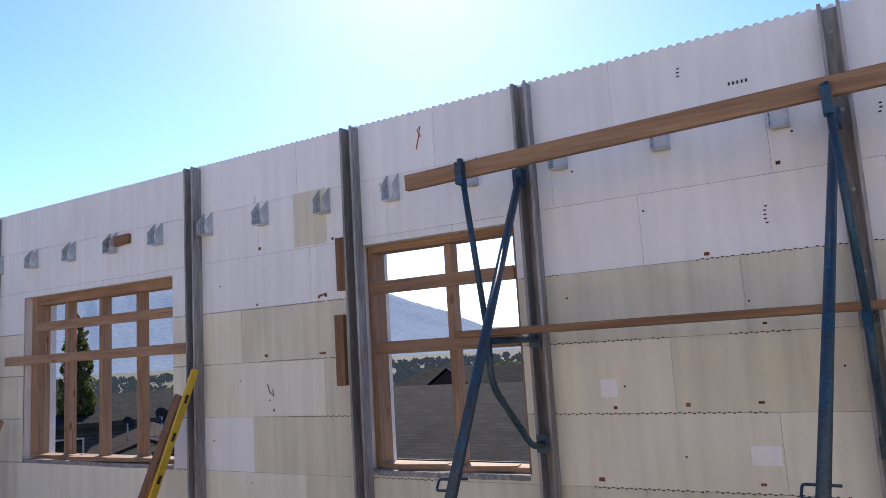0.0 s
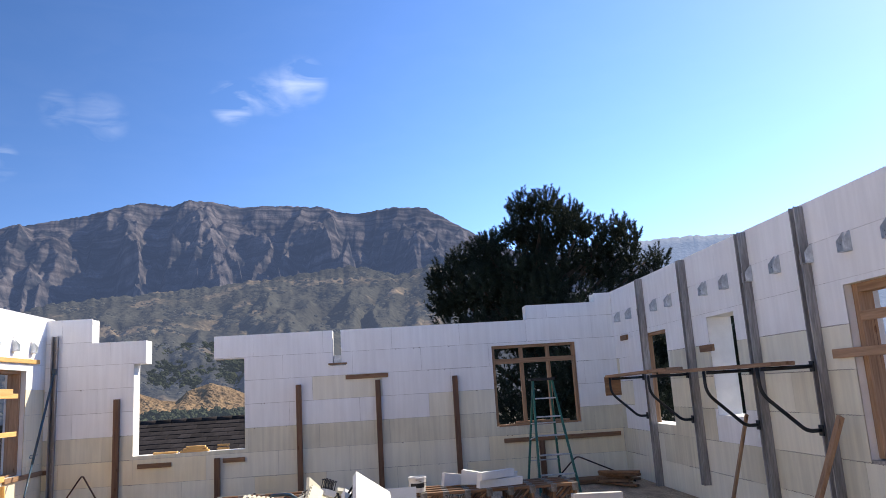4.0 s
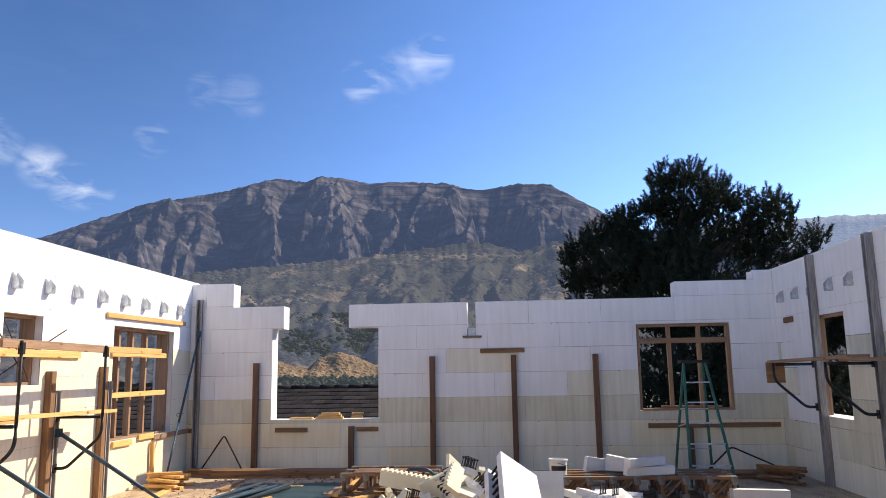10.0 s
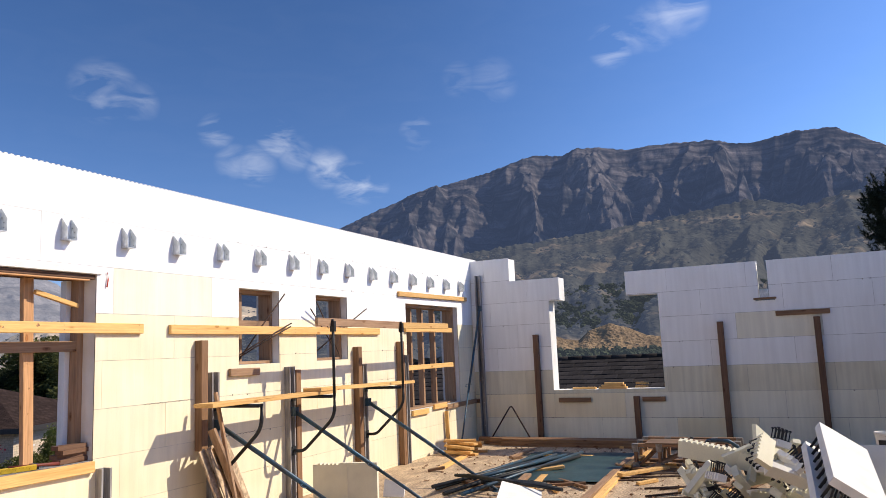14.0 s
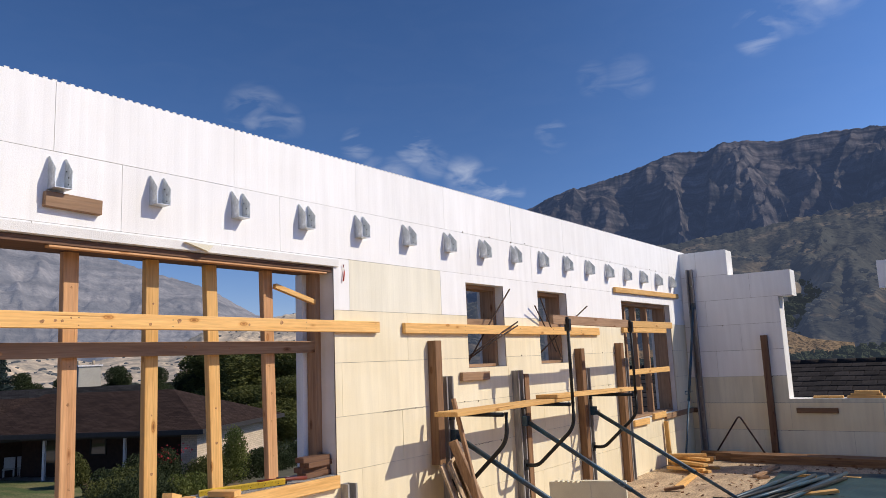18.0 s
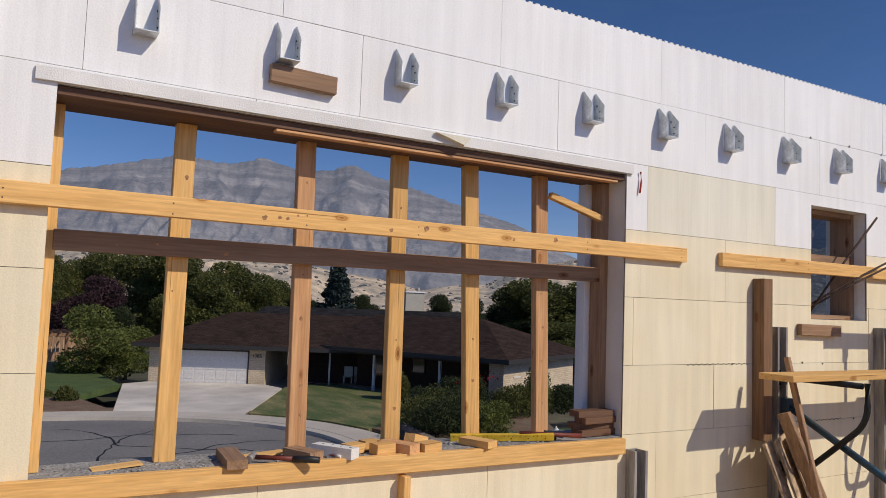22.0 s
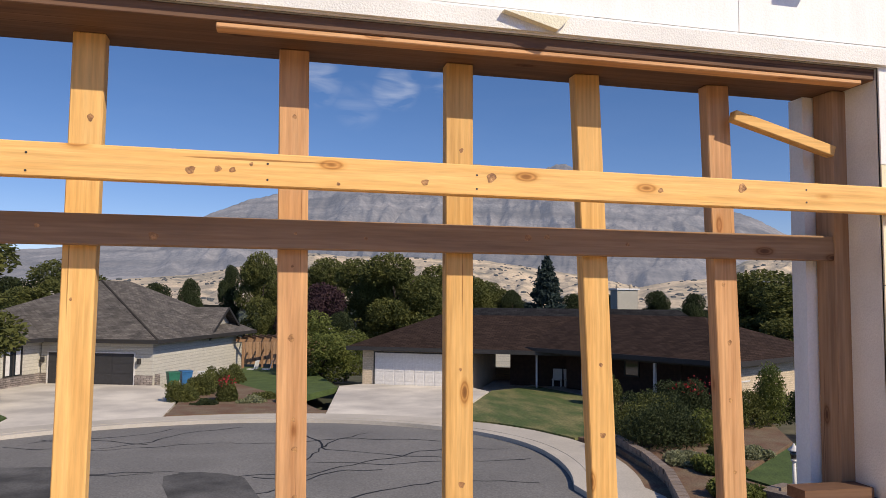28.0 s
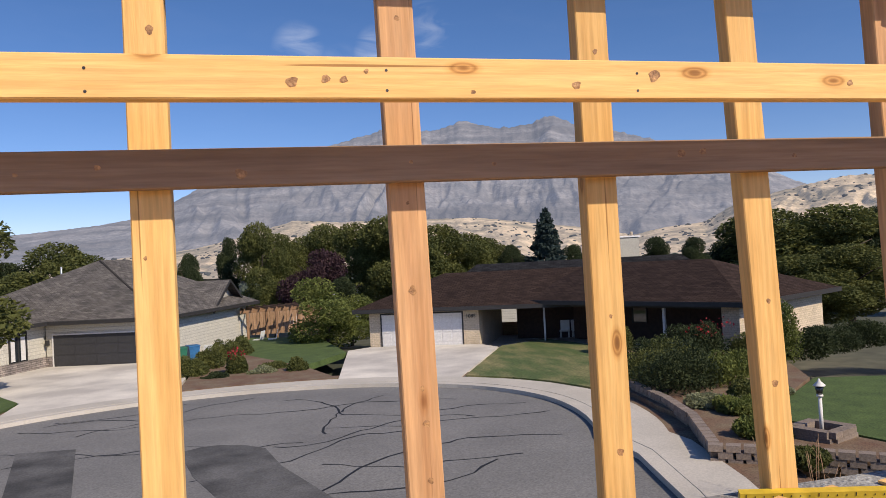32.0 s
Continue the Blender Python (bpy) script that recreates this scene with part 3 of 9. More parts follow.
def hanger_mesh():
    """Sheet-steel joist hanger against y=0, opening to +y; returns meshes for seat, two sides and nails."""
    w, h, d, t = 0.095, 0.185, 0.085, 0.0035
    seat = bmesh.new()
    box(seat, 0, w, 0, d, 0, t)
    box(seat, t, w - t, 0, t, t, 0.02)
    side = bmesh.new()
    v0 = [side.verts.new(p) for p in ((0, 0, 0), (0, d, 0), (0, d, h * 0.55), (0, 0.012, h), (0, 0, h))]
    v1 = [side.verts.new((p.co.x + t, p.co.y, p.co.z)) for p in v0]
    side.faces.new(v0), side.faces.new(v1[::-1])
    for i in range(5):
        side.faces.new((v0[i], v0[(i + 1) % 5], v1[(i + 1) % 5], v1[i]))
    nail = bmesh.new()
    tube(nail, [(0, 0, 0), (0.004, 0, 0)], 0.004, 6)
    return mesh_of("seat", seat, GALV), mesh_of("side", side, GALV), mesh_of("nail", nail, STEEL_BLACK)


H_SEAT, H_SIDE, H_NAIL = hanger_mesh()


def hanger(x, z, wall, lab):
    """x: the seat's lower x edge."""
    ob = thing("joist_hanger", lab, "joist hanger", "joist hangers along the " + ("south wall" if wall is SOUTH else "north wall"))
    if wall is SOUTH:
        ob.matrix_basis = pose(x, YS + 0.002, z)
    else:
        ob.matrix_basis = pose(x + 0.095, YN - 0.002, z, 0, 0, 180)
    part("seat", H_SEAT, None, ob)
    for sx in (0.0, 0.0915):
        s = part("side", H_SIDE, None, ob)
        s.matrix_basis = pose(sx, 0, 0.001)
        for k, (ny, nz) in enumerate(((0.05, 0.03), (0.05, 0.07), (0.025, 0.11))):
            n = part("nail", H_NAIL, None, s)
            n.matrix_basis = pose(0.0035 if sx == 0 else -0.004, ny, nz)
    return ob


for k in range(-5, 19):
    hanger(-3.02 - 0.6096 * k - 0.095, 2.622, SOUTH, "galvanised steel joist hanger nailed to the sunlit wall")
for k in range(-6, 18):
    hanger(-4.457 - 0.6096 * (k - 1), 2.622, NORTH, "galvanised steel joist hanger on the shaded wall")

# south wall: walers, ledger, patch blocks
board("waler", (-2.88, YS + 0.0212, 1.912), (-6.913, YS + 0.0212, 1.903), 0.038, 0.089, WOOD, "new two-by-four waler nailed across the wide window opening")
board("waler", (1.9, YS + 0.0212, 1.93), (-2.872, YS + 0.0212, 1.915), 0.038, 0.089, WOOD, "new two-by-four waler butted beside the window waler")
board("waler", (-7.24, YS + 0.0212, 1.899), (-11.147, YS + 0.0212, 1.899), 0.038, 0.089, WOOD, "new two-by-four waler across the two small windows")
board("ledger_strip", (-11.75, YS + 0.0222, 2.47), (-14.269, YS + 0.0222, 2.49), 0.038, 0.07, WOOD, "new wooden strip under the far joist hangers")
board("wood_block", (-4.215, YS + 0.0212, 2.565), (-4.535, YS + 0.0212, 2.555), 0.038, 0.085, WOOD_OLD, "weathered wooden block nailed under a joist hanger")
board("wood_block", (-8.064, YS + 0.0212, 1.455), (-8.531, YS + 0.0212, 1.45), 0.038, 0.08, WOOD_OLD, "weathered offcut nailed below the small window")
board("wood_block", (-13.287, YS + 0.0212, 0.66), (-14.542, YS + 0.0212, 0.665), 0.038, 0.075, WOOD_OLD, "weathered board nailed low in the corner")
board("wood_block", (-12.071, YS + 0.0212, 0.665), (-12.606, YS + 0.0212, 0.66), 0.038, 0.08, WOOD, "new offcut nailed under the far window")
board("wood_block", (-12.801, YS + 0.0212, 0.70), (-13.277, YS + 0.0212, 0.70), 0.038, 0.08, WOOD, "new board nailed under the far window")
board("prop", (-13.219, YS + 0.045, 0.60), (-13.238, YS + 0.05, FLOOR), 0.038, 0.06, WOOD, "short wooden prop under the far window board", up=(0, 1, 0))

# wide south window
win = thing("window_1", "wide rough window opening framed with new studs, unglazed", "window", kind="structure")
zt = BIG[3]
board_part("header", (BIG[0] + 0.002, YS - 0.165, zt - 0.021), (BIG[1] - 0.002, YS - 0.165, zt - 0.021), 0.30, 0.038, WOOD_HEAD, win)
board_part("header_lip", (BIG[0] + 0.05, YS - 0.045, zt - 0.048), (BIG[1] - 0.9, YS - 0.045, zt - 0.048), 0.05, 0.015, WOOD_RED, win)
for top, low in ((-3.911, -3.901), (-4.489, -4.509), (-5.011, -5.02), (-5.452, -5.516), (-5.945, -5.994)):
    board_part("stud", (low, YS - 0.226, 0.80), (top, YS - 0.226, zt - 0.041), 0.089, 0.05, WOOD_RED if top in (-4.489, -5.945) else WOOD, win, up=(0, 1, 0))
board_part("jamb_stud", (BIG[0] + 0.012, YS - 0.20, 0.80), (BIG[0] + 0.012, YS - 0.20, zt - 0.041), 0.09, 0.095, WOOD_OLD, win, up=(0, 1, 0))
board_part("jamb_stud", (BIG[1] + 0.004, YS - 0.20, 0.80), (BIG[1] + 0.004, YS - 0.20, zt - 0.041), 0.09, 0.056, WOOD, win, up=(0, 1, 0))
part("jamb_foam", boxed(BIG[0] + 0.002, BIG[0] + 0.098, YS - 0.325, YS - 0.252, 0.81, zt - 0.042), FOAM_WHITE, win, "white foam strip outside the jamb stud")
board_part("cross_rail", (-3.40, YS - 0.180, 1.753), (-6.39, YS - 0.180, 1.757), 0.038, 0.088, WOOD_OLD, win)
board_part("brace_stick", (-5.97, YS - 0.155, 2.205), (-6.37, YS - 0.155, 2.10), 0.038, 0.038, WOOD, win)
bm = bmesh.new()
box(bm, -6.47, -3.29, YS + 0.0035, YS + 0.018, zt + 0.004, zt + 0.058)
bevelled(bm, 0.003)
part("head_strip", bm, FOAM_CUT, win, "white foam strip above the opening")
bm = bmesh.new()
box(bm, -6.43, -3.37, YS - 0.32, YS - 0.01, 0.775, 0.80)
bmesh.ops.subdivide_edges(bm, edges=bm.edges[:], cuts=7, use_grid_fill=True)
for v in bm.verts:
    if v.co.z > 0.79:
        v.co.z += 0.008 * noise.noise(v.co * 9)
part("sill_concrete", bm, CONCRETE, win, "rough grey concrete sill")
board_part("sill_board", (-6.42, YS + 0.0235, 0.755), (-2.6, YS + 0.0235, 0.775), 0.038, 0.09, WOOD, win)
board("prop", (-4.98, YS + 0.025, 0.705), (-4.98, YS + 0.03, FLOOR), 0.038, 0.085, WOOD, "short wooden prop under the window sill board", up=(0, 1, 0))
board("prop", (-3.2, YS + 0.025, 0.715), (-3.2, YS + 0.03, FLOOR), 0.038, 0.085, WOOD, "short wooden prop under the window sill board", up=(0, 1, 0))
# weathered stack; the sill corner's shade is put into its dark wood too
for i, (dx, dy, l, tilt) in enumerate(((0, 0, 0.30, 3), (0.02, -0.02, 0.27, -4), (-0.02, 0.01, 0.32, 5), (0.03, 0.0, 0.26, -2))):
    bm = bmesh.new()
    box(bm, -l / 2, l / 2, -0.045, 0.045, 0, 0.036)
    bevelled(bm, 0.003)
    o = solid("wood_offcut", bm, WOOD_HEAD["x"], "weathered wooden offcut in a stack on the sill corner", "offcut", "stack of offcuts")
    o.matrix_basis = pose(-6.31 + dx, YS - 0.10 + dy, 0.806 + 0.0365 * i, 0, 0, tilt)


def wood_frame(name, hole, wall, label, depth0, depth1, thick, mats, mullions=(), rails=(), head=True, sill=True, member=0.04, front=None):
    """A rough timber buck in an opening, with mullions (u) and rails (z)."""
    ob = thing(name, label, "window", kind="structure")
    a, b, c, d = hole
    lo, hi = sorted((depth0, depth1))

    def bit(nm, u0, u1, z0, z1, dl=lo, dh=hi, m="z"):
        bm = bmesh.new()
        wall.box(bm, u0, u1, dl, dh, z0, z1)
        bevelled(bm, 0.003)
        ax = m if m == "z" else wall.axis
        part(nm, bm, mats[ax], ob)

    e = 0.003
    bit("jamb", a + e, a + thick, c + 0.01, d - e)
    bit("jamb", b - thick, b - e, c + 0.01, d - e)
    if head:
        bit("head", a + thick + e, b - thick - e, d - thick, d - e, m="u")
    if sill:
        bit("sill", a + thick + e, b - thick - e, c + 0.004, c + 0.035, m="u")
    mid = (lo + hi) / 2
    for u in mullions:
        bit("mullion", u - member / 2, u + member / 2, c + 0.036, d - thick - e, mid - 0.045, mid + 0.044)
    for z in rails:
        u0, u1 = (a + thick + e, b - thick - e)
        bit("rail", u0, u1, z - 0.043, z + 0.043, mid + 0.046, mid + 0.084, m="u")
    return ob


wood_frame("window_2", SW1, SOUTH, "small rough window opening with a wooden buck", -0.27, -0.10, 0.04, WOOD_OLD, (-8.42,), (1.97,))
wood_frame("window_3", SW2, SOUTH, "small rough window opening with a wooden buck", -0.27, -0.10, 0.04, WOOD_OLD, (-9.83,), (1.97,))
wood_frame("window_4", SW3, SOUTH, "rough window opening braced with new studs and rails", -0.27, -0.08, 0.05, WOOD_OLD, (-12.41, -12.80, -13.24), (), member=0.05)
for z in (1.35, 1.93):
    board("window_rail", (-11.925, YS + 0.0212, z), (-13.579, YS + 0.0212, z), 0.038, 0.075, WOOD, "new wooden rail nailed across the far window")
for i, (a, b) in enumerate((((-8.278, YS - 0.06, 1.56), (-8.939, YS + 0.07, 2.32)), ((-8.259, YS - 0.09, 1.60), (-9.017, YS + 0.1, 1.98)), ((-8.327, YS - 0.1, 1.60), (-8.978, YS + 0.12, 1.94)),
                           ((-10.223, YS - 0.05, 1.60), (-9.494, YS + 0.12, 2.25)), ((-10.175, YS - 0.08, 1.66), (-9.397, YS + 0.1, 2.16)), ((-9.737, YS - 0.06, 1.65), (-10.661, YS + 0.12, 2.2)))):
    solid("rebar_stub", piped([a, (Vector(a) + Vector(b)) / 2 + Vector((0, 0, 0.01)), b], 0.008, 6), REBAR, "rusty steel bar poking through the small window", "rebar", "bars in the small windows")

# steel channel posts
def post_mesh(h, d=0.085):
    bm = bmesh.new()
    w, t = 0.08, 0.006
    box(bm, -w / 2, w / 2, 0, t, 0, h)
    for s in (-1, 1):
        box(bm, s * w / 2 - (t if s > 0 else 0), s * w / 2 + (t if s < 0 else 0), t, d, 0, h)
        x0 = s * (w / 2 + 0.012)
        box(bm, min(s * w / 2, x0), max(s * w / 2, x0), d - t, d, 0, h)
    return bm


def steel_post(at, h, label, group, d=0.085):
    ob = thing("steel_post", label, "post", group, at=at)
    part("channel", post_mesh(h, d), STEEL_POST, ob)
    k = 0.25
    bolt = bmesh.new()
    tube(bolt, [(0, 0.0, 0), (0, 0.012, 0)], 0.009, 6)
    me = mesh_of("bolt", bolt, GALV)
    while k < h - 0.1:
        b = part("bolt", me, None, ob)
        b.matrix_basis = pose(0.0, 0.005, k)
        k += 0.4064
    return ob


NPOSTS = (1.4, -0.46, -2.167, -3.514, -5.144, -8.112, -9.317, -11.10, -12.86)
for x in NPOSTS:
    low = 0.19 if x == -11.10 else FLOOR
    steel_post(pose(x, YN - 0.002, low, 0, 0, 180), 3.195 - low, "weathered grey steel channel post bracing the shaded wall", "steel posts along the north wall", 0.10)
steel_post(pose(XW + 0.002, -5.18, FLOOR, 0, 0, -90), 2.96, "weathered grey steel channel post in the corner", "steel posts")
for x, top in ((-7.79, 1.47), (-9.04, 1.48), (-10.64, 1.45), (-11.83, 1.55)):
    steel_post(pose(x, YS + 0.002, FLOOR), top - FLOOR, "weathered steel channel post bracing the sunlit wall", "steel posts along the south wall")
steel_post(pose(-6.5, YS + 0.002, FLOOR), 0.76, "short weathered steel channel post under the window corner", "steel posts along the south wall")
for x, z0, z1 in ((-7.63, 0.72, 1.79), (-9.153, FLOOR, 1.44), (-10.515, FLOOR, 1.69), (-11.70, FLOOR, 1.75)):
    board("timber_post", (x, YS + 0.048, z0), (x, YS + 0.048, z1), 0.09, 0.09, WOOD_DARK, "weathered timber post standing against the sunlit wall", "post", "timber posts along the south wall", up=(0, 1, 0))
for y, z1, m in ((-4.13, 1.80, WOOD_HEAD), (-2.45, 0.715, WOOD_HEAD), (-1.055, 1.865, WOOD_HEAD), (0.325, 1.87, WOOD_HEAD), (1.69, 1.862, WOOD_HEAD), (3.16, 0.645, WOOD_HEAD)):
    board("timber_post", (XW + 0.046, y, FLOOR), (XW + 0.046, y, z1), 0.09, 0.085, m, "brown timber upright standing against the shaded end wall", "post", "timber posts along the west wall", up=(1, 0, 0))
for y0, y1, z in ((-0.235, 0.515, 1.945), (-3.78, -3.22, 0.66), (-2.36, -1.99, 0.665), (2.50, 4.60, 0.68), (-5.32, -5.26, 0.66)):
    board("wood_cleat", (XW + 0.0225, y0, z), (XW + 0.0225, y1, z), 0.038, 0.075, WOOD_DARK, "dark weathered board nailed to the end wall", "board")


# wall-brace scaffold brackets
def bracket(x, wall, z_top, z_low, out, guard, label, group, material, lean=0.0):
    """Bent-tube bracket: a ledger tube out from the post, curving back down to it; guard: height of its guard post."""
    ob = thing("scaffold_bracket", label, "scaffold bracket", group)
    s = wall.side
    y0 = wall.face + s * (0.135 if wall is NORTH else 0.09)
    yo = wall.face + s * out
    part("ledger_tube", piped([(x, y0, z_top), (x, yo - s * 0.03, z_top)], 0.019, 8), material, ob)
    part("brace_tube", piped(arc_path([(x, yo, z_top + 0.02), (x, yo, z_top - 0.22), (x, y0 + s * 0.14, z_low), (x, y0, z_low)], 0.14, 5), 0.019, 8), material, ob)
    for z in (z_top, z_low):
        part("mount_plate", boxed(x - 0.035, x + 0.035, y0 - s * 0.004, y0 + s * 0.008, z - 0.05, z + 0.05), material, ob)
    if guard:
        part("guard_tube", piped([(x, yo, z_top + 0.021), (x + lean, yo, z_top + guard)], 0.017, 8), material, ob)
        part("rail_clip", boxed(x + lean - 0.02, x + lean + 0.02, yo - 0.028, yo + 0.028, z_top + guard - 0.14, z_top + guard - 0.02), material, ob)
    return ob


for x, g in ((-7.79, 0), (-9.04, 0.86), (-10.64, 0.86)):
    bracket(x, SOUTH, 1.135, 0.53, 0.66, g, "blue-black bent-tube scaffold bracket clamped to a steel post", "brackets on the sunlit wall", STEEL_BLACK)
board("scaffold_plank", (-7.28, YS + 0.40, 1.175), (-9.299, YS + 0.40, 1.175), 0.235, 0.038, WOOD, "worn wooden scaffold plank lying on the brackets", "plank")
board("scaffold_plank", (-8.959, YS + 0.41, 1.2135), (-11.245, YS + 0.40, 1.176), 0.235, 0.038, WOOD, "worn wooden scaffold plank lapping over another", "plank")
board("guard_rail", (-8.764, YS + 0.63, 1.965), (-10.632, YS + 0.63, 1.95), 0.038, 0.089, WOOD_OLD, "faded wooden guard rail clipped to the bracket posts", "rail")
board("guard_rail", (-10.418, YS + 0.592, 1.95), (-12.217, YS + 0.592, 1.955), 0.038, 0.08, WOOD, "new wooden guard rail lapped beside the faded one", "rail")
for x in (-8.10, -9.31, -11.10, -12.86):
    bracket(x, NORTH, 1.635, 1.04, 0.68, 0, "black bent-tube scaffold bracket clamped to a steel post", "brackets on the shaded wall", STEEL_BLACK)
board("scaffold_plank", (-7.95, YN - 0.50, 1.676), (-10.881, YN - 0.50, 1.676), 0.235, 0.038, WOOD_OLD, "weathered scaffold plank on the shaded brackets", "plank")
board("scaffold_plank", (-10.595, YN - 0.51, 1.715), (-13.313, YN - 0.50, 1.678), 0.235, 0.038, WOOD_OLD, "weathered scaffold plank lapping the other", "plank")
board("wood_block", (-13.351, YN - 0.62, 1.52), (-13.351, YN - 0.36, 1.52), 0.04, 0.30, WOOD_DARK, "dark board end piece at the scaffold plank")
for x, lean in ((1.4, 0.0), (-0.46, -0.04), (-2.165, -0.10)):
    bracket(x, NORTH, 1.625, 1.03, 0.72, 0.98, "blue-black scaffold bracket with a guard post on the shaded wall", "near brackets on the shaded wall", STEEL_BLUE, lean)
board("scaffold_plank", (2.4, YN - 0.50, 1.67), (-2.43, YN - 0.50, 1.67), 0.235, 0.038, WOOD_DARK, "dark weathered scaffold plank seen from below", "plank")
board("guard_rail", (2.6, YN - 0.682, 2.67), (-2.64, YN - 0.682, 2.54), 0.038, 0.089, WOOD_OLD, "wooden guard rail clipped to the blue posts", "rail")


def turnbuckle_brace(top, foot, label, group, material, r=0.024):
    """An adjustable pipe brace: outer pipe, thinner inner pipe, a pin and a foot plate."""
    top, foot = Vector(top), Vector(foot)
    ob = thing("pipe_brace", label, "brace", group)
    mid = top.lerp(foot, 0.62)
    part("outer_pipe", piped([top, mid], r, 8), material, ob)
    part("inner_pipe", piped([mid, foot + (top - foot).normalized() * 0.03], r * 0.76, 8), material, ob)
    d = (foot - top).normalized()
    side = d.cross(Vector((0, 0, 1))).normalized()
    p = top.lerp(foot, 0.56)
    part("locking_pin", piped(arc_path([p - side * 0.05, p + side * 0.06, p + side * 0.06 + d * 0.05, p + side * 0.01 + d * 0.05], 0.01, 2), 0.005, 6), material, ob)
    part("foot_plate", boxed(foot.x - 0.06, foot.x + 0.06, foot.y - 0.06, foot.y + 0.06, foot.z, foot.z + 0.008), material, ob)
    part("top_plate", boxed(top.x - 0.03, top.x + 0.03, top.y - 0.03, top.y + 0.03, top.z - 0.05, top.z + 0.05), material, ob)
    return ob


turnbuckle_brace((-7.792, YS + 0.12, 0.95), (-7.938, -3.514, FLOOR), "dark blue adjustable pipe brace down to the deck", "pipe braces", STEEL_BLUE)
turnbuckle_brace((-9.037, YS + 0.12, 0.97), (-9.105, -3.514, FLOOR), "dark blue adjustable pipe brace down to the deck", "pipe braces", STEEL_BLUE)
turnbuckle_brace((-10.641, YS + 0.12, 0.95), (-10.126, -3.198, FLOOR), "dark blue adjustable pipe brace down to the deck", "pipe braces", STEEL_BLUE)
turnbuckle_brace((XW + 0.13, -5.14, 2.32), (-13.141, -5.049, FLOOR), "blue pipe brace standing in the wall corner", "pipe braces", STEEL_BLUE, 0.02)
turnbuckle_brace((-2.19, YN - 0.13, 2.59), (-1.53, 1.7, FLOOR), "blue adjustable pipe brace leaning from the shaded wall", "near pipe braces", STEEL_BLUE)
turnbuckle_brace((-0.50, YN - 0.13, 2.59), (-0.71, 1.95, FLOOR), "blue adjustable pipe brace leaning from the shaded wall", "near pipe braces", STEEL_BLUE, 0.022)
turnbuckle_brace((1.4, YN - 0.13, 2.59), (1.4, 1.7, FLOOR), "blue adjustable pipe brace leaning from the shaded wall", "near pipe braces", STEEL_BLUE)

# north windows
wood_frame("window_5", NW1, NORTH, "tall rough window opening with wooden studs and rails", -0.22, -0.08, 0.05, WOOD_OLD, (-2.86,), (2.05, 1.63), member=0.05)
wood_frame("window_6", NW2, NORTH, "rough window opening braced with four studs", -0.22, -0.08, 0.08, WOOD_OLD, (-6.05, -6.58, -7.11), (2.05,), member=0.055)
bm = bmesh.new()
NORTH.box(bm, -13.798, NW4[0] - 0.002, -0.066, 0.0, NW4[2] + 0.002, NW4[3] - 0.002)
solid("foam_infill", bm, FOAM_WHITE, "white foam infill panel beside the small window", "wall panel", kind="structure")
wood_frame("window_8", NW4, NORTH, "small rough window opening with a wooden jamb", -0.10, -0.02, 0.045, WOOD_OLD, (), (), sill=False)
board("window_rail", (-5.277, YN - 0.0212, 1.735), (-7.9, YN - 0.0212, 1.735), 0.038, 0.085, WOOD_OLD, "weathered board nailed across the window opening")
board("wood_block", (-3.655, YN - 0.0212, 2.05), (-3.655, YN - 0.0212, 2.425), 0.08, 0.038, WOOD_DARK, "dark upright block nailed beside a steel post", up=(0, 1, 0))
board("wood_block", (-3.69, YN - 0.0212, 1.39), (-3.69, YN - 0.0212, 1.88), 0.08, 0.038, WOOD_DARK, "dark upright block nailed beside a steel post", up=(0, 1, 0))
board("wood_block", (-6, YN - 0.0212, 2.73), (-6.3, YN - 0.0212, 2.715), 0.038, 0.085, WOOD_DARK, "dark short block between two joist hangers")
board("wood_block", (-10.45, YN - 0.0212, 1.95), (-10.834, YN - 0.0212, 1.95), 0.038, 0.085, WOOD_DARK, "dark short block on the shaded wall")
board("wood_block", (-13.789, YN - 0.0212, 2.33), (-14.123, YN - 0.0212, 2.33), 0.038, 0.085, WOOD_DARK, "dark short block on the shaded wall")
for hole, nm in ((NW1, "x"), (NW2, "x")):
    bm = bmesh.new()
    NORTH.box(bm, hole[0] + 0.01, hole[1] - 0.01, -0.27, 0.004, hole[2] - 0.03, hole[2] + 0.004)
    bmesh.ops.subdivide_edges(bm, edges=bm.edges[:], cuts=6, use_grid_fill=True)
    for v in bm.verts:
        v.co.z += 0.008 * noise.noise(v.co * 8)
    solid("sill_concrete", bm, CONCRETE, "rough concrete sill in the window opening", "sill", kind="structure")
for a, b in (((-3.3, YN + 0.06, 0.845), (-2.95, YN + 0.12, 0.845)), ((-2.85, YN + 0.05, 0.845), (-2.45, YN + 0.13, 0.845)), ((-6.9, YN + 0.03, 0.827), (-5.75, YN + 0.08, 0.827)), ((-7.2, YN + 0.08, 0.827), (-6.9, YN + 0.1, 0.827))):
    board("wood_offcut", a, b, 0.085, 0.034, WOOD_OLD, "weathered offcut lying on the window sill", "offcut")

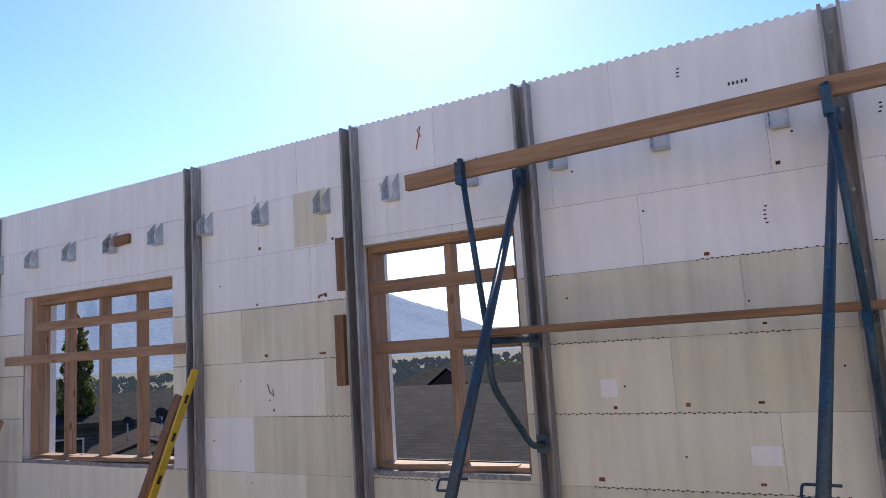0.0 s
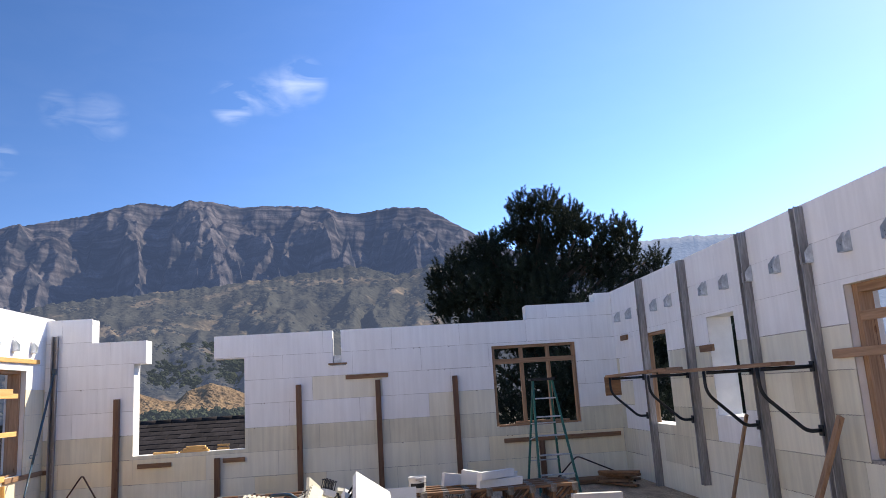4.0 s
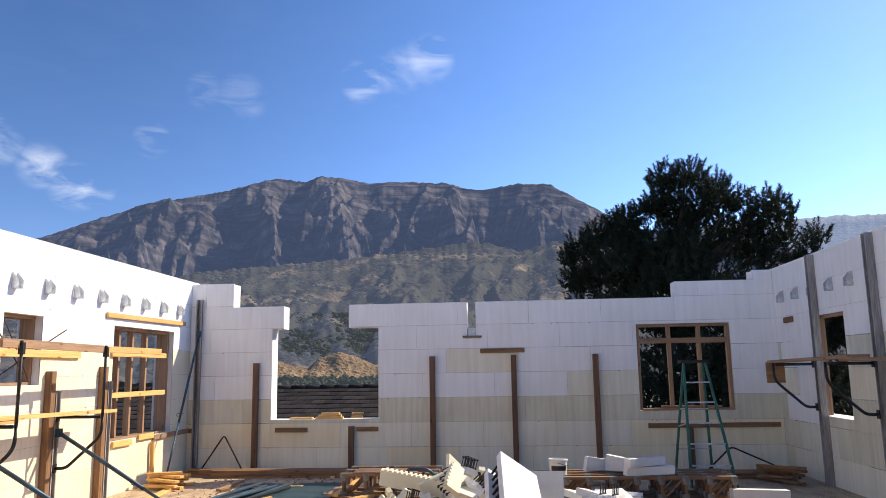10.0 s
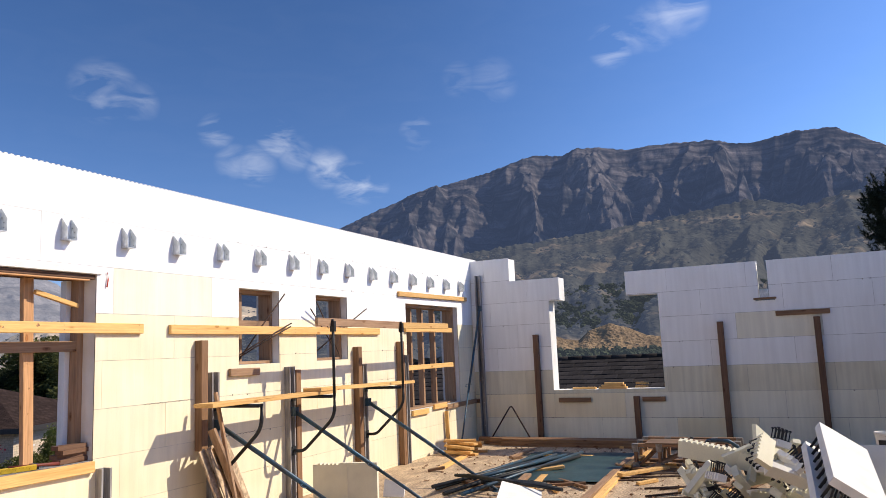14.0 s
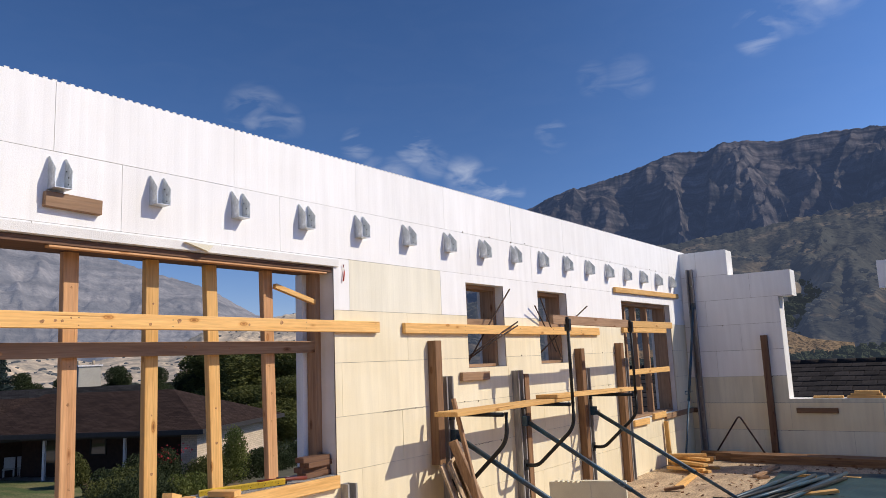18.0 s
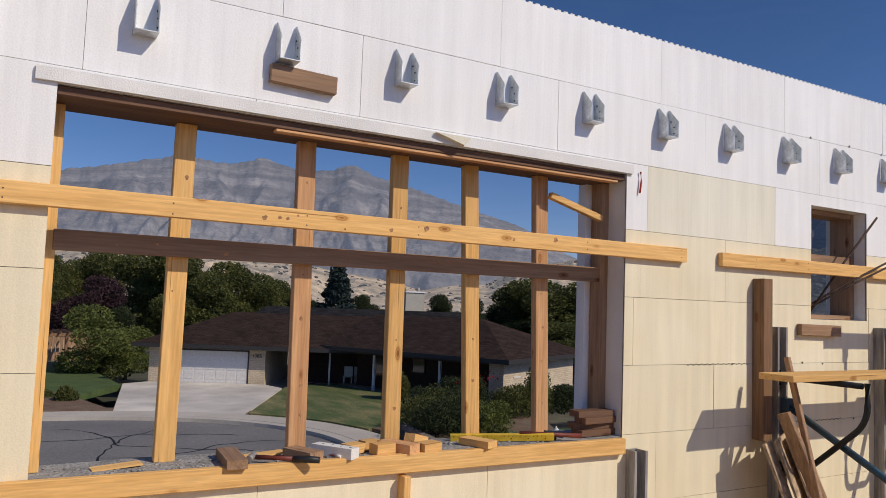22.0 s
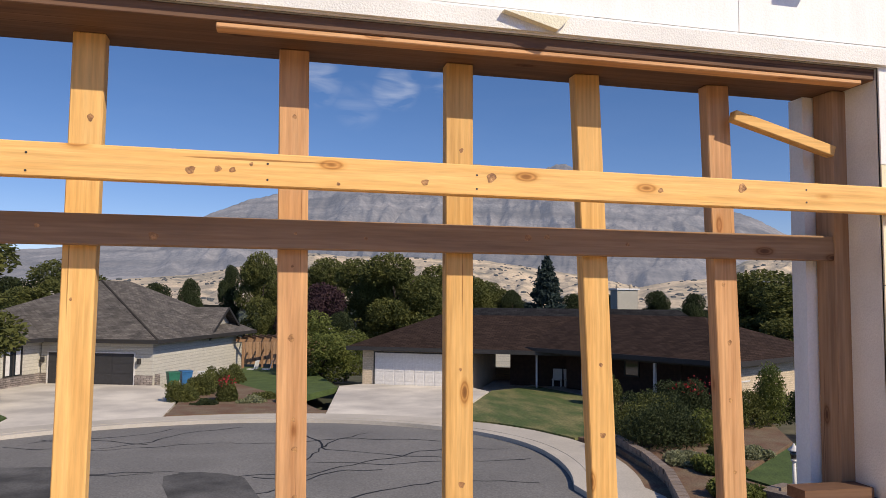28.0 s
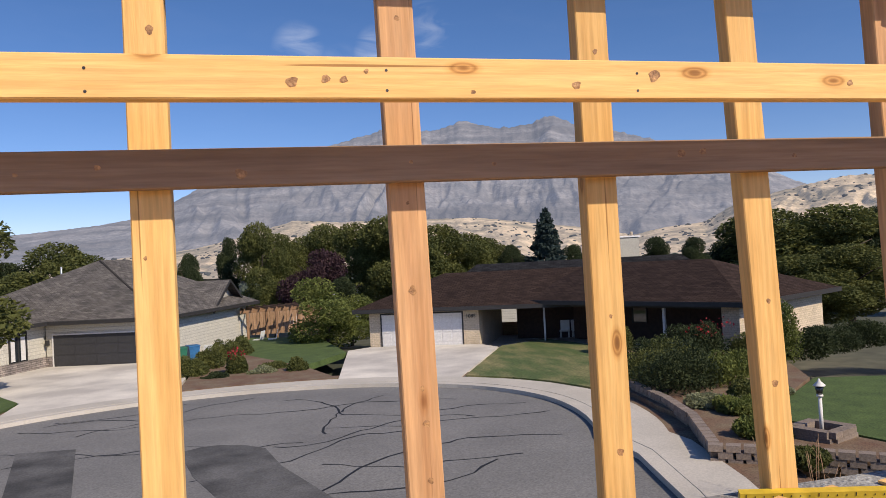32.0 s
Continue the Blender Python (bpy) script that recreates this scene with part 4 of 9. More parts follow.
# level and boards leaning by the window
lv = thing("spirit_level", "yellow spirit level leaning against the shaded wall", "level")
YELLOW = mat("yellow_paint", (0.72, 0.50, 0.05), 0.4, 0, 0.12, 5, 40, 0.05, (1, 1, 1), (0.6, 0.40, 0.04))
a, b = Vector((-5.03, YN - 0.15, 1.56)), Vector((-5.56, YN - 0.40, FLOOR + 0.03))
part("body", barred(a, b, 0.06, 0.025, (1, 0, 0.4)), YELLOW, lv)
for f in (0.12, 0.30, 0.5):
    p = a.lerp(b, f)
    part("vial", barred(p, p + (b - a).normalized() * 0.07, 0.03, 0.028, (1, 0, 0.4)), WEB_BLACK, lv)
board("leaning_board", (-5.215, YN - 0.15, 1.365), (-5.66, YN - 0.42, FLOOR + 0.03), 0.038, 0.085, WOOD_DARK, "dark board leaning beside the spirit level", up=(1, 0, 0.4))
board("leaning_board", (-7.74, YN - 0.15, 1.18), (-8.10, YN - 0.46, FLOOR + 0.03), 0.038, 0.085, WOOD_OLD, "board leaning on a steel post", up=(1, 0, 0.4))
board("leaning_board", (-9.52, YN - 0.15, 1.15), (-9.74, YN - 0.4, FLOOR + 0.03), 0.03, 0.05, WOOD_OLD, "thin board leaning on a steel post", up=(1, 0, 0.4))

# west window
wood_frame("window_9", (2.39, 3.92, 0.915, 2.345), WEST, "rough window opening with a dark wooden buck and rails", -0.15, -0.03, 0.05, WOOD_OLD, (2.93, 3.42), (2.06,), member=0.06)
for i, (y0, y1, z) in enumerate(((2.62, 3.5, 0.94), (2.75, 3.3, 0.98), (3.2, 3.72, 0.975))):
    board("wood_offcut", (XW - 0.06, y0, z), (XW - 0.09, y1, z), 0.085, 0.034, WOOD_OLD, "weathered offcut on the window sill", "offcut")
for y0, y1, z in ((-3.55, -3.15, 0.85), (-3.1, -2.62, 0.85), (-3.05, -2.65, 0.885), (-3.0, -2.68, 0.92), (-2.48, -2.28, 0.865), (-2.47, -2.27, 0.92)):
    board("wood_offcut", (XW - 0.10, y0, z), (XW - 0.10, y1, z), 0.085, 0.034, WOOD, "offcut on the ledge of the open gap", "offcut")
# connector in the slot
bm = bmesh.new()
box(bm, XW - 0.2, XW - 0.05, -0.44, -0.31, 2.19, 2.34)
bevelled(bm, 0.004)
solid("beam_bracket", bm, GALV, "galvanised steel beam pocket bracket in the wall slot", "bracket")
board("wood_block", (XW + 0.021, -0.53, 2.19), (XW + 0.021, -0.20, 2.19), 0.038, 0.03, WOOD_DARK, "dark strip below the wall slot")

# patches, marks and stains on the shaded wall
def wall_mark(name, x, z, w, h, material, label, category, d=0.0032, wall=NORTH):
    bm = bmesh.new()
    wall.box(bm, x - w / 2, x + w / 2, 0.0018, d, z - h / 2, z + h / 2)
    return solid(name, bm, material, label, category, "marks on the foam wall", kind="structure")


for x, z, w, h in ((-1.79, 1.323, 0.10, 0.10), (-1.0, 0.965, 0.145, 0.10)):
    wall_mark("foam_patch", x, z, w, h, FOAM_WHITE, "square white patch on the yellowed foam", "patch", 0.0045)
wall_mark("foam_patch", -3.95, 2.615, 0.31, 0.405, FOAM_TAN, "yellowed rectangular panel on the white foam", "patch", 0.0045)
rngm = random.Random(31)
for x, z, w, h, n_, vert in ((-1.23, 3.06, 0.022, 0.012, 3, True), (-0.92, 2.92, 0.014, 0.03, 5, False), (-0.87, 2.2, 0.02, 0.012, 5, True), (-0.30, 2.65, 0.02, 0.014, 3, True), (-0.5, 1.95, 0.02, 0.012, 3, True), (-3.3, 2.75, 0.016, 0.012, 3, True), (-4.5, 2.85, 0.016, 0.012, 3, True)):
    for i in range(n_):
        o = 0.022 * (i - n_ / 2)
        wall_mark("printed_bar", x + (rngm.uniform(-0.006, 0.006) if vert else o), z + (o if vert else 0), w * 0.7, h * 0.6, WEB_BLACK, "small black printed mark on the foam", "mark")
for i in range(34):
    x, z = rngm.uniform(-5.3, 1.8), rngm.choice((2.44, 2.03, 1.625, 1.219, 1.219, 0.81)) + rngm.uniform(-0.012, 0.012)
    if NW1[0] - 0.1 < x < NW1[1] + 0.1:
        continue
    wall_mark("rust_spot", x, z, rngm.uniform(0.012, 0.035), rngm.uniform(0.010, 0.022), RUST_STAIN, "brown rust spot on the foam joint", "stain", 0.0035)
for x, z in ((-1.7, 1.33), (-1.0, 1.75), (-0.6, 1.4), (-1.4, 0.95), (-2.0, 1.85), (-0.3, 1.05), (-4.7, 1.45), (-4.4, 1.3), (-4.9, 2.2), (-1.5, 2.3), (-0.7, 2.6), (-4.6, 0.7), (-5.0, 1.0), (-1.9, 2.6)):
    wall_mark("nail_dot", x, z, 0.010, 0.010, WEB_BLACK, "dark nail head in the foam", "nail", 0.005)
RED_PAINT = mat("red_marker", (0.45, 0.06, 0.05), 0.8, 0, 0.2)
solid("red_scribble", piped([(-2.99, YN - 0.003, 2.95), (-2.965, YN - 0.003, 3.03), (-2.95, YN - 0.003, 3.1), (-2.975, YN - 0.003, 3.08), (-2.95, YN - 0.003, 3.03)], 0.0035, 5), RED_PAINT, "small red marker scribble on the white foam", "mark", kind="structure")
for pts in (((-4.42, 1.42), (-4.40, 1.36), (-4.36, 1.33), (-4.37, 1.38)),):
    solid("rust_streak", piped([(x, YN - 0.001, z) for x, z in pts], 0.004, 5), RUST_STAIN, "brown glue smear on the yellowed foam", "stain", kind="structure")
rngm = random.Random(8)
for i in range(26):
    x = rngm.uniform(-14.2, -7.0)
    z = rngm.choice((2.85, 2.44, 2.03, 1.625, 1.22, 0.81, 0.4)) + rngm.uniform(-0.01, 0.01)
    if any(a - 0.1 < x < b + 0.1 and c - 0.1 < z < d + 0.1 for a, b, c, d in (SW1, SW2, SW3)):
        continue
    wall_mark("nail_dot", x, z, 0.012, 0.012, JOINT_SHADE_DIRT, "dark nail head in the foam", "nail", 0.005, SOUTH)
for i in range(44):
    y = rngm.uniform(-4.9, 4.2)
    z = rngm.choice((2.39, 1.985, 1.58, 1.17, 0.765, 0.36)) + rngm.uniform(-0.006, 0.006)
    if any(a - 0.1 < y < b + 0.1 and c - 0.1 < z < d + 0.1 for a, b, c, d in W_HOLES):
        continue
    wall_mark("nail_dot", y, z, 0.016, 0.013, JOINT_SHADE_DIRT, "dark nail head in the foam", "nail", 0.005, WEST)
for x, z in ((-2.95, 1.70), (-2.55, 1.62), (-2.42, 1.625), (-2.2, 1.63), (-2.6, 1.22), (-2.5, 1.215), (-2.35, 1.22), (-3.05, 1.62), (-1.9, 1.63), (-2.0, 2.03), (-2.7, 2.03), (-2.62, 1.19)):
    wall_mark("rust_spot", x, z, rngm.uniform(0.02, 0.05), rngm.uniform(0.008, 0.016), RUST_STAIN, "brown rust spot on the foam joint", "stain", 0.004, SOUTH)

# nail heads and drive marks on the walers
NAIL = mat("nail_steel", (0.10, 0.09, 0.085), 0.5, 0.6, 0.2)
rngn = random.Random(19)
for ob in [o for o in scene.collection.all_objects if o.name.split(".")[0] == "waler"]:
    xs = [c[0] for c in ob.bound_box]
    x = min(xs) + 0.05
    while x < max(xs):
        for dz in (-0.022, 0.02):
            zc = sum(c[2] for c in ob.bound_box) / 8 + dz + rngn.uniform(-0.008, 0.008)
            part("nail_head", piped([(x, YS + 0.0385, zc), (x, YS + 0.0412, zc)], 0.0032, 8), NAIL, ob)
        x += rngn.uniform(0.4, 1.1)

# knots standing out on the sunlit framing
KNOT = mat("wood_knot", (0.58, 0.31, 0.13), 0.6, 0, 0.35, 55, 160, 0.3, (1, 1, 1), (0.24, 0.11, 0.05))


def knot(parent, x, y, z, r, tall=1.0):
    bm = bmesh.new()
    ring = [bm.verts.new((x + r * (1 + 0.25 * math.sin(3 * a + x * 40)) * math.cos(a), y + 0.0008, z + r * tall * (1 + 0.2 * math.cos(2 * a + z * 50)) * math.sin(a))) for a in (k * 0.5236 for k in range(12))]
    rim = [bm.verts.new((v.co.x, y - 0.004, v.co.z)) for v in ring]
    bm.faces.new(ring)
    for k in range(12):
        bm.faces.new((ring[k], rim[k], rim[(k + 1) % 12], ring[(k + 1) % 12]))
    return part("knot", bm, KNOT, parent)


waler = min((o for o in scene.collection.all_objects if o.name.split(".")[0] == "waler"), key=lambda o: abs(sum(c[0] for c in o.bound_box) / 8 + 4.9))
for x, z, r in ((-4.222, 1.899, 0.012), (-4.29, 1.906, 0.009), (-4.328, 1.905, 0.008), (-4.376, 1.922, 0.005), (-4.607, 1.879, 0.005), (-4.85, 1.894, 0.010), (-5.044, 1.916, 0.014), (-5.583, 1.903, 0.008), (-5.865, 1.922, 0.014)):
    knot(waler, x, YS + 0.0402, z, r)
for ob in [o for o in win.children if o.name.split(".")[0] == "cross_rail"]:
    for x, z, r in ((-3.644, 1.747, 0.005), (-3.806, 1.759, 0.007), (-4.107, 1.738, 0.013), (-4.503, 1.757, 0.005), (-4.711, 1.747, 0.006), (-5.228, 1.764, 0.012), (-5.294, 1.768, 0.010), (-5.575, 1.752, 0.007)):
        knot(ob, x, YS - 0.161, z, r)
STUD_KNOTS = ((0, -3.922, 2.076, 0.011), (0, -3.89, 1.558, 0.005), (1, -4.494, 2.117, 0.008), (1, -4.497, 1.662, 0.005), (1, -4.498, 1.448, 0.012), (1, -4.509, 1.207, 0.007), (1, -4.515, 1.12, 0.011), (1, -4.518, 0.981, 0.009), (2, -5.018, 2.041, 0.008), (2, -5.02, 1.347, 0.006),
              (2, -5.026, 0.992, 0.012), (3, -5.497, 1.355, 0.008), (3, -5.502, 1.127, 0.012), (4, -5.957, 1.624, 0.008), (4, -5.977, 1.425, 0.010), (4, -5.977, 1.228, 0.009), (4, -5.99, 0.987, 0.008))
studs = [o for o in win.children if o.name.split(".")[0] == "stud"]
for k, x, z, r in STUD_KNOTS:
    knot(studs[k], x, YS - 0.2012, z, r * 0.8, 1.15)

# thin wedge caught under the head strip, and rust drips beside the window
bm = bmesh.new()
v6 = [bm.verts.new(p) for p in ((-5.08, YS + 0.0185, 2.415), (-5.29, YS + 0.0185, 2.412), (-5.25, YS + 0.0185, 2.37), (-5.08, YS + 0.045, 2.415), (-5.29, YS + 0.045, 2.412), (-5.25, YS + 0.045, 2.37))]
for q in ((0, 1, 2), (5, 4, 3), (0, 3, 4, 1), (1, 4, 5, 2), (2, 5, 3, 0)):
    bm.faces.new([v6[i] for i in q])
bmesh.ops.recalc_face_normals(bm, faces=bm.faces)
solid("foam_wedge", bm, FOAM_CUT_CREAM, "thin pale foam wedge under the white head strip", "shim")
for x, z0, z1 in ((-2.42, 0.55, 0.78), (-2.66, 1.20, 1.10), (-2.2, 1.62, 1.55)):
    solid("rust_drip", piped([(x, YS + 0.0005, z0), (x + 0.008, YS + 0.0005, (z0 + z1) / 2), (x + 0.004, YS + 0.0005, z1)], 0.004, 5), RUST_STAIN, "brown rust drip down the yellowed foam", "stain", kind="structure")

# ---- loose things on the deck ----
def foam_slab(name, l, h, t, m, label, material, group="foam scraps", webs=0, category="foam scrap"):
    """A piece of foam form: a slab with toothed edges; webs: black plastic ties standing out of its back."""
    ob = thing(name, label, category, group, at=m)
    bm = bmesh.new()
    skew = rngf.uniform(-0.25, 0.25) * h if name == "foam_scrap" else 0.0
    chip = rngf.uniform(0.0, 0.5) * h if name == "foam_scrap" else 0.0
    line = [(-l / 2, 0), (l / 2, 0), (l / 2 + skew, h - chip)]
    k, top = l / 2 - 0.03, l - 0.06
    while webs and k - 0.025 > -l / 2 + 0.03:
        zk = h - chip * (k + l / 2) / l
        line += [(k + skew, zk), (k + skew, zk + 0.015), (k - 0.025 + skew, zk + 0.015), (k - 0.025 + skew, zk)]
        k -= 0.05
    line.append((-l / 2 + skew, h))
    front = [bm.verts.new((x, -t / 2, z)) for x, z in line]
    back = [bm.verts.new((x, t / 2, z)) for x, z in line]
    bm.faces.new(front), bm.faces.new(back[::-1])
    for i in range(len(line)):
        j = (i + 1) % len(line)
        bm.faces.new((front[j], front[i], back[i], back[j]))
    part("slab", bm, material, ob)
    for i in range(webs):
        x = -l / 2 + (i + 0.5) * l / webs
        bm = bmesh.new()
        box(bm, x - 0.005, x + 0.005, t / 2 - 0.002, t / 2 + 0.012, h * 0.08, h * 0.92)
        for z in np.linspace(h * 0.14, h * 0.86, 4):
            bar(bm, (x, t / 2, z), (x + 0.01, t / 2 + 0.10, z + 0.012), 0.008, 0.008)
            box(bm, x - 0.014, x + 0.014, t / 2 + 0.09, t / 2 + 0.102, z, z + 0.02)
        part("web", bm, WEB_BLACK, ob, "black plastic web")
    return ob


rngf = random.Random(7)
# the large slabs of the heap
def foam_block(corner, along, across, length, label, webs=7, gap=0.135):
    """A whole form block: two toothed slabs held apart by black webs; corner: an upper corner of the outer face."""
    v, u = Vector(along).normalized(), Vector(across)
    u = (u - v * u.dot(v)).normalized()
    nrm = u.cross(v)
    nrm = -nrm if nrm.z < 0 else nrm
    m = Matrix((v, u, nrm)).transposed().to_4x4()
    m.translation = Vector(corner)
    ob = thing("foam_form", label, "foam form", "foam scraps", at=m)
    for z1 in (0.0, -0.066 - gap):
        bm = bmesh.new()
        box(bm, 0, length, 0, 0.405, z1 - 0.065, z1)
        bevelled(bm, 0.005)
        part("slab", bm, FOAM_CUT, ob)
    for i in range(webs):
        x = (i + 0.5) * length / webs
        bm = bmesh.new()
        box(bm, x - 0.005, x + 0.005, 0.03, 0.05, -0.068 - gap, -0.062)
        box(bm, x - 0.005, x + 0.005, 0.36, 0.38, -0.068 - gap, -0.062)
        for k in range(6):
            y = 0.06 + 0.06 * k
            bar(bm, (x, y, -0.062), (x + 0.02, y + 0.03, -0.068 - gap), 0.012, 0.012)
            box(bm, x - 0.03, x + 0.03, y - 0.005, y + 0.005, -0.085, -0.068)
        part("web", bm, WEB_BLACK, ob, "black plastic web")
    return ob


foam_block((-8.959, 0.148, 0.88), (1.1, 0.04, -0.25), (0, 0.33, -0.245), 1.15, "whole white foam form block with black webs tipped on the heap")
for x, y, z, l, h, t_, rx, rz in ((-9.834, 1.138, 0.30, 0.55, 0.30, 0.065, 80, 20), (-9.64, 1.534, 0.20, 0.5, 0.30, 0.065, 84, -10), (-10.223, 1.386, 0.22, 0.5, 0.12, 0.06, 30, 70), (-10.029, 0.792, 0.12, 0.4, 0.2, 0.06, 60, 40), (-9.445, 1.188, 0.05, 0.45, 0.2, 0.06, 70, 120), (-9.542, 0.891, 0.10, 0.4, 0.16, 0.06, 40, 10), (-9.931, 1.782, 0.08, 0.5, 0.2, 0.06, 75, 60)):
    foam_slab("foam_scrap", l, h, t_, pose(x, y, z, rx, 0, rz), "white foam scrap tipped at the edge of the heap", FOAM_CUT)
foam_block((-9.38, 0.90, 0.445), (1.0, 0.06, -0.02), (0.0, 0.36, 0.03), 0.92, "whole white foam form block lying flat on its webs")
for x, y, z, l, rz in ((-9.2, 1.08, FLOOR + 0.03, 0.4, 80), (-8.75, 1.1, FLOOR + 0.03, 0.4, 100), (-9.1, 0.95, FLOOR + 0.1, 0.5, 10), (-8.9, 1.2, FLOOR + 0.1, 0.5, -8)):
    foam_slab("foam_form", l, 0.12, 0.065, pose(x, y, z, 84, 0, rz), "foam form offcut lying under the flat block", FOAM_CUT_CREAM, webs=2)
foam_slab("foam_form", 0.36, 0.44, 0.065, pose(-9.45, 0.57, 0.19, -8, 0, 88), "white foam form slab standing up behind the tipped block", FOAM_CUT)
foam_slab("foam_scrap", 0.24, 0.16, 0.065, pose(-9.0, 1.16, 0.452, 86, 0, 60), "white foam offcut lying on the flat block", FOAM_CUT, webs=2)
foam_slab("foam_scrap", 0.34, 0.12, 0.06, pose(-9.15, 1.02, 0.455, 80, 0, 20), "white foam offcut lying on the flat block", FOAM_CUT)
foam_slab("foam_form", 1.0, 0.16, 0.07, pose(-9.591, -0.614, 0.40, 12, 10, 85), "cream foam form piece with black webs bridging the heap", FOAM_CUT_CREAM, webs=6)
for i in range(64):
    f = i / 64
    y = -1.05 + 1.75 * rngf.random()
    x = -9.83 + 0.75 * rngf.random()
    top = 0.74 * (1 - (abs(y + 0.25) / 1.15) ** 1.5)
    z = max(0.02, top * (0.1 + 0.9 * f) - 0.10)
    foam_slab("foam_scrap", rngf.uniform(0.16, 0.46), rngf.uniform(0.06, 0.17), rngf.uniform(0.035, 0.066), pose(x, y, z, rngf.uniform(-70, 70), rngf.uniform(-60, 60), rngf.uniform(0, 180)),
              "broken foam form offcut in the heap", rngf.choice((FOAM_CUT, FOAM_CUT_CREAM, FOAM_CUT_CREAM)), webs=rngf.choice((0, 2, 3, 0, 2)))
for x, y, z, l, h, rz, rx in ((-9.008, -2.327, 0.08, 1.1, 0.42, 18, 75), (-8.813, -2.029, 0.06, 0.9, 0.42, 25, 82), (-8.57, -1.584, 0.05, 0.9, 0.4, -15, 86)):
    foam_slab("foam_form", l, h, 0.065, pose(x, y, z, rx, 0, rz), "white foam form slab lying on the deck", FOAM_CUT, "slabs on the deck")
for x, y, z, l, h, rz in ((-12.071, 1.337, 0.30, 0.30, 0.18, 20), (-12.023, 1.604, 0.30, 0.28, 0.20, -30), (-12.168, 2.029, 0.32, 0.5, 0.12, -12), (-11.488, 1.93, 0.32, 0.62, 0.10, 14), (-11.439, 1.881, 0.43, 0.6, 0.1, 35), (-11.585, 3.267, 0.02, 0.7, 0.12, 5), (-11.974, 1.832, 0.31, 0.3, 0.1, 60)):
    foam_slab("foam_scrap", l, h, 0.12 if l > 0.6 else 0.09, pose(x, y, z, 0, 0, rz + 90), "white foam offcut lying on the stacked trusses", FOAM_CUT, "foam on the trusses")
foam_slab("foam_form", 0.42, 0.40, 0.065, pose(-9.153, -4.831, FLOOR + 0.002, 0, 0, 100), "cream foam form end standing by the wall", FOAM_CUT_CREAM, "forms by the wall", webs=2)
foam_slab("foam_form", 0.42, 0.42, 0.065, pose(-9.231, -4.505, FLOOR + 0.002, 0, 0, 105), "cream foam form end standing by the wall", FOAM_CUT_CREAM, "forms by the wall")
foam_slab("foam_scrap", 0.25, 0.2, 0.02, pose(-9.542, -4.257, FLOOR + 0.002, -25, 0, 100), "thin white foam scrap", FOAM_CUT, "forms by the wall")

# guard post stub
solid("bent_tube", piped(arc_path([(-10.515, -0.941, FLOOR), (-10.515, -0.941, 0.52), (-10.515, -0.713, 0.52), (-10.661, -0.544, 0.36)], 0.04, 3), 0.02, 8), STEEL_BLUE, "bent dark blue steel tube standing by the foam heap", "tube")
for pts in (((-14.114, -4.95, FLOOR), (-14.114, -4.505, 0.62), (-14.065, -4.158, 0.05)), ((-13.725, 3.168, 0.05), (-13.725, 3.564, 0.42), (-13.433, 4.257, 0.1), (-13.238, 4.356, 0.02))):
    solid("bent_bar", piped(arc_path(pts, 0.06, 3), 0.013, 6), REBAR, "thin bent steel bar propped on the deck", "rebar")

# stacked lumber along the end wall
for i in range(9):
    y0 = -5.1 + 0.25 * (i % 3)
    board("stacked_board", (-14.07 + 0.11 * (i % 3), y0, FLOOR + 0.02 + 0.04 * (i // 3)), (-14.02 + 0.11 * (i % 3), y0 + 4.6 - 0.5 * (i // 3), FLOOR + 0.02 + 0.04 * (i // 3)), 0.09, 0.037, WOOD_DARK, "dark weathered board stacked along the end wall", "board", "boards along the end wall")
for i in range(8):
    y0 = -0.6 + 0.3 * (i % 3)
    board("stacked_board", (-13.93 + 0.11 * (i % 4), y0, FLOOR + 0.02 + 0.04 * (i // 4)), (-13.97 + 0.11 * (i % 4), y0 + 4.6, FLOOR + 0.02 + 0.04 * (i // 4)), 0.09, 0.037, WOOD_DARK, "dark weathered board stacked along the end wall", "board", "boards along the end wall")


PLATE_OLD = mat("dull_nail_plate", (0.34, 0.33, 0.31), 0.6, 0.5, 0.2, 14, 60, 0.05, (1, 1, 1), (0.2, 0.17, 0.14))


def truss(y0, y1, x, z, h, label):
    """A short floor truss lying along y: chords, posts, diagonals, nail plates."""
    ob = thing("floor_truss", label, "truss", "floor trusses on the deck")
    for zz in (z + 0.019, z + h - 0.019):
        board_part("chord", (x, y0, zz), (x, y1, zz), 0.089, 0.037, WOOD_DARK, ob)
    n = max(3, int((y1 - y0) / 0.3))
    plate = boxed(-0.0465, 0.0465, -0.04, 0.04, -0.05, 0.05, 0)
    me = mesh_of("nail_plate", plate, PLATE_OLD)
    for i in range(n + 1):
        y = y0 + 0.02 + (y1 - y0 - 0.04) * i / n
        board_part("web_post", (x, y, z + 0.039), (x, y, z + h - 0.039), 0.089, 0.037, WOOD_DARK, ob, up=(0, 1, 0))
        for zz in (z + 0.05, z + h - 0.05):
            p = part("nail_plate", me, None, ob)
            p.matrix_basis = pose(x, y, zz)
        if i < n and i % 2 == 0:
            board_part("diagonal", (x, y + 0.03, z + 0.045), (x, y + (y1 - y0) / n - 0.05, z + h - 0.045), 0.06, 0.03, WOOD_DARK, ob)
    return ob


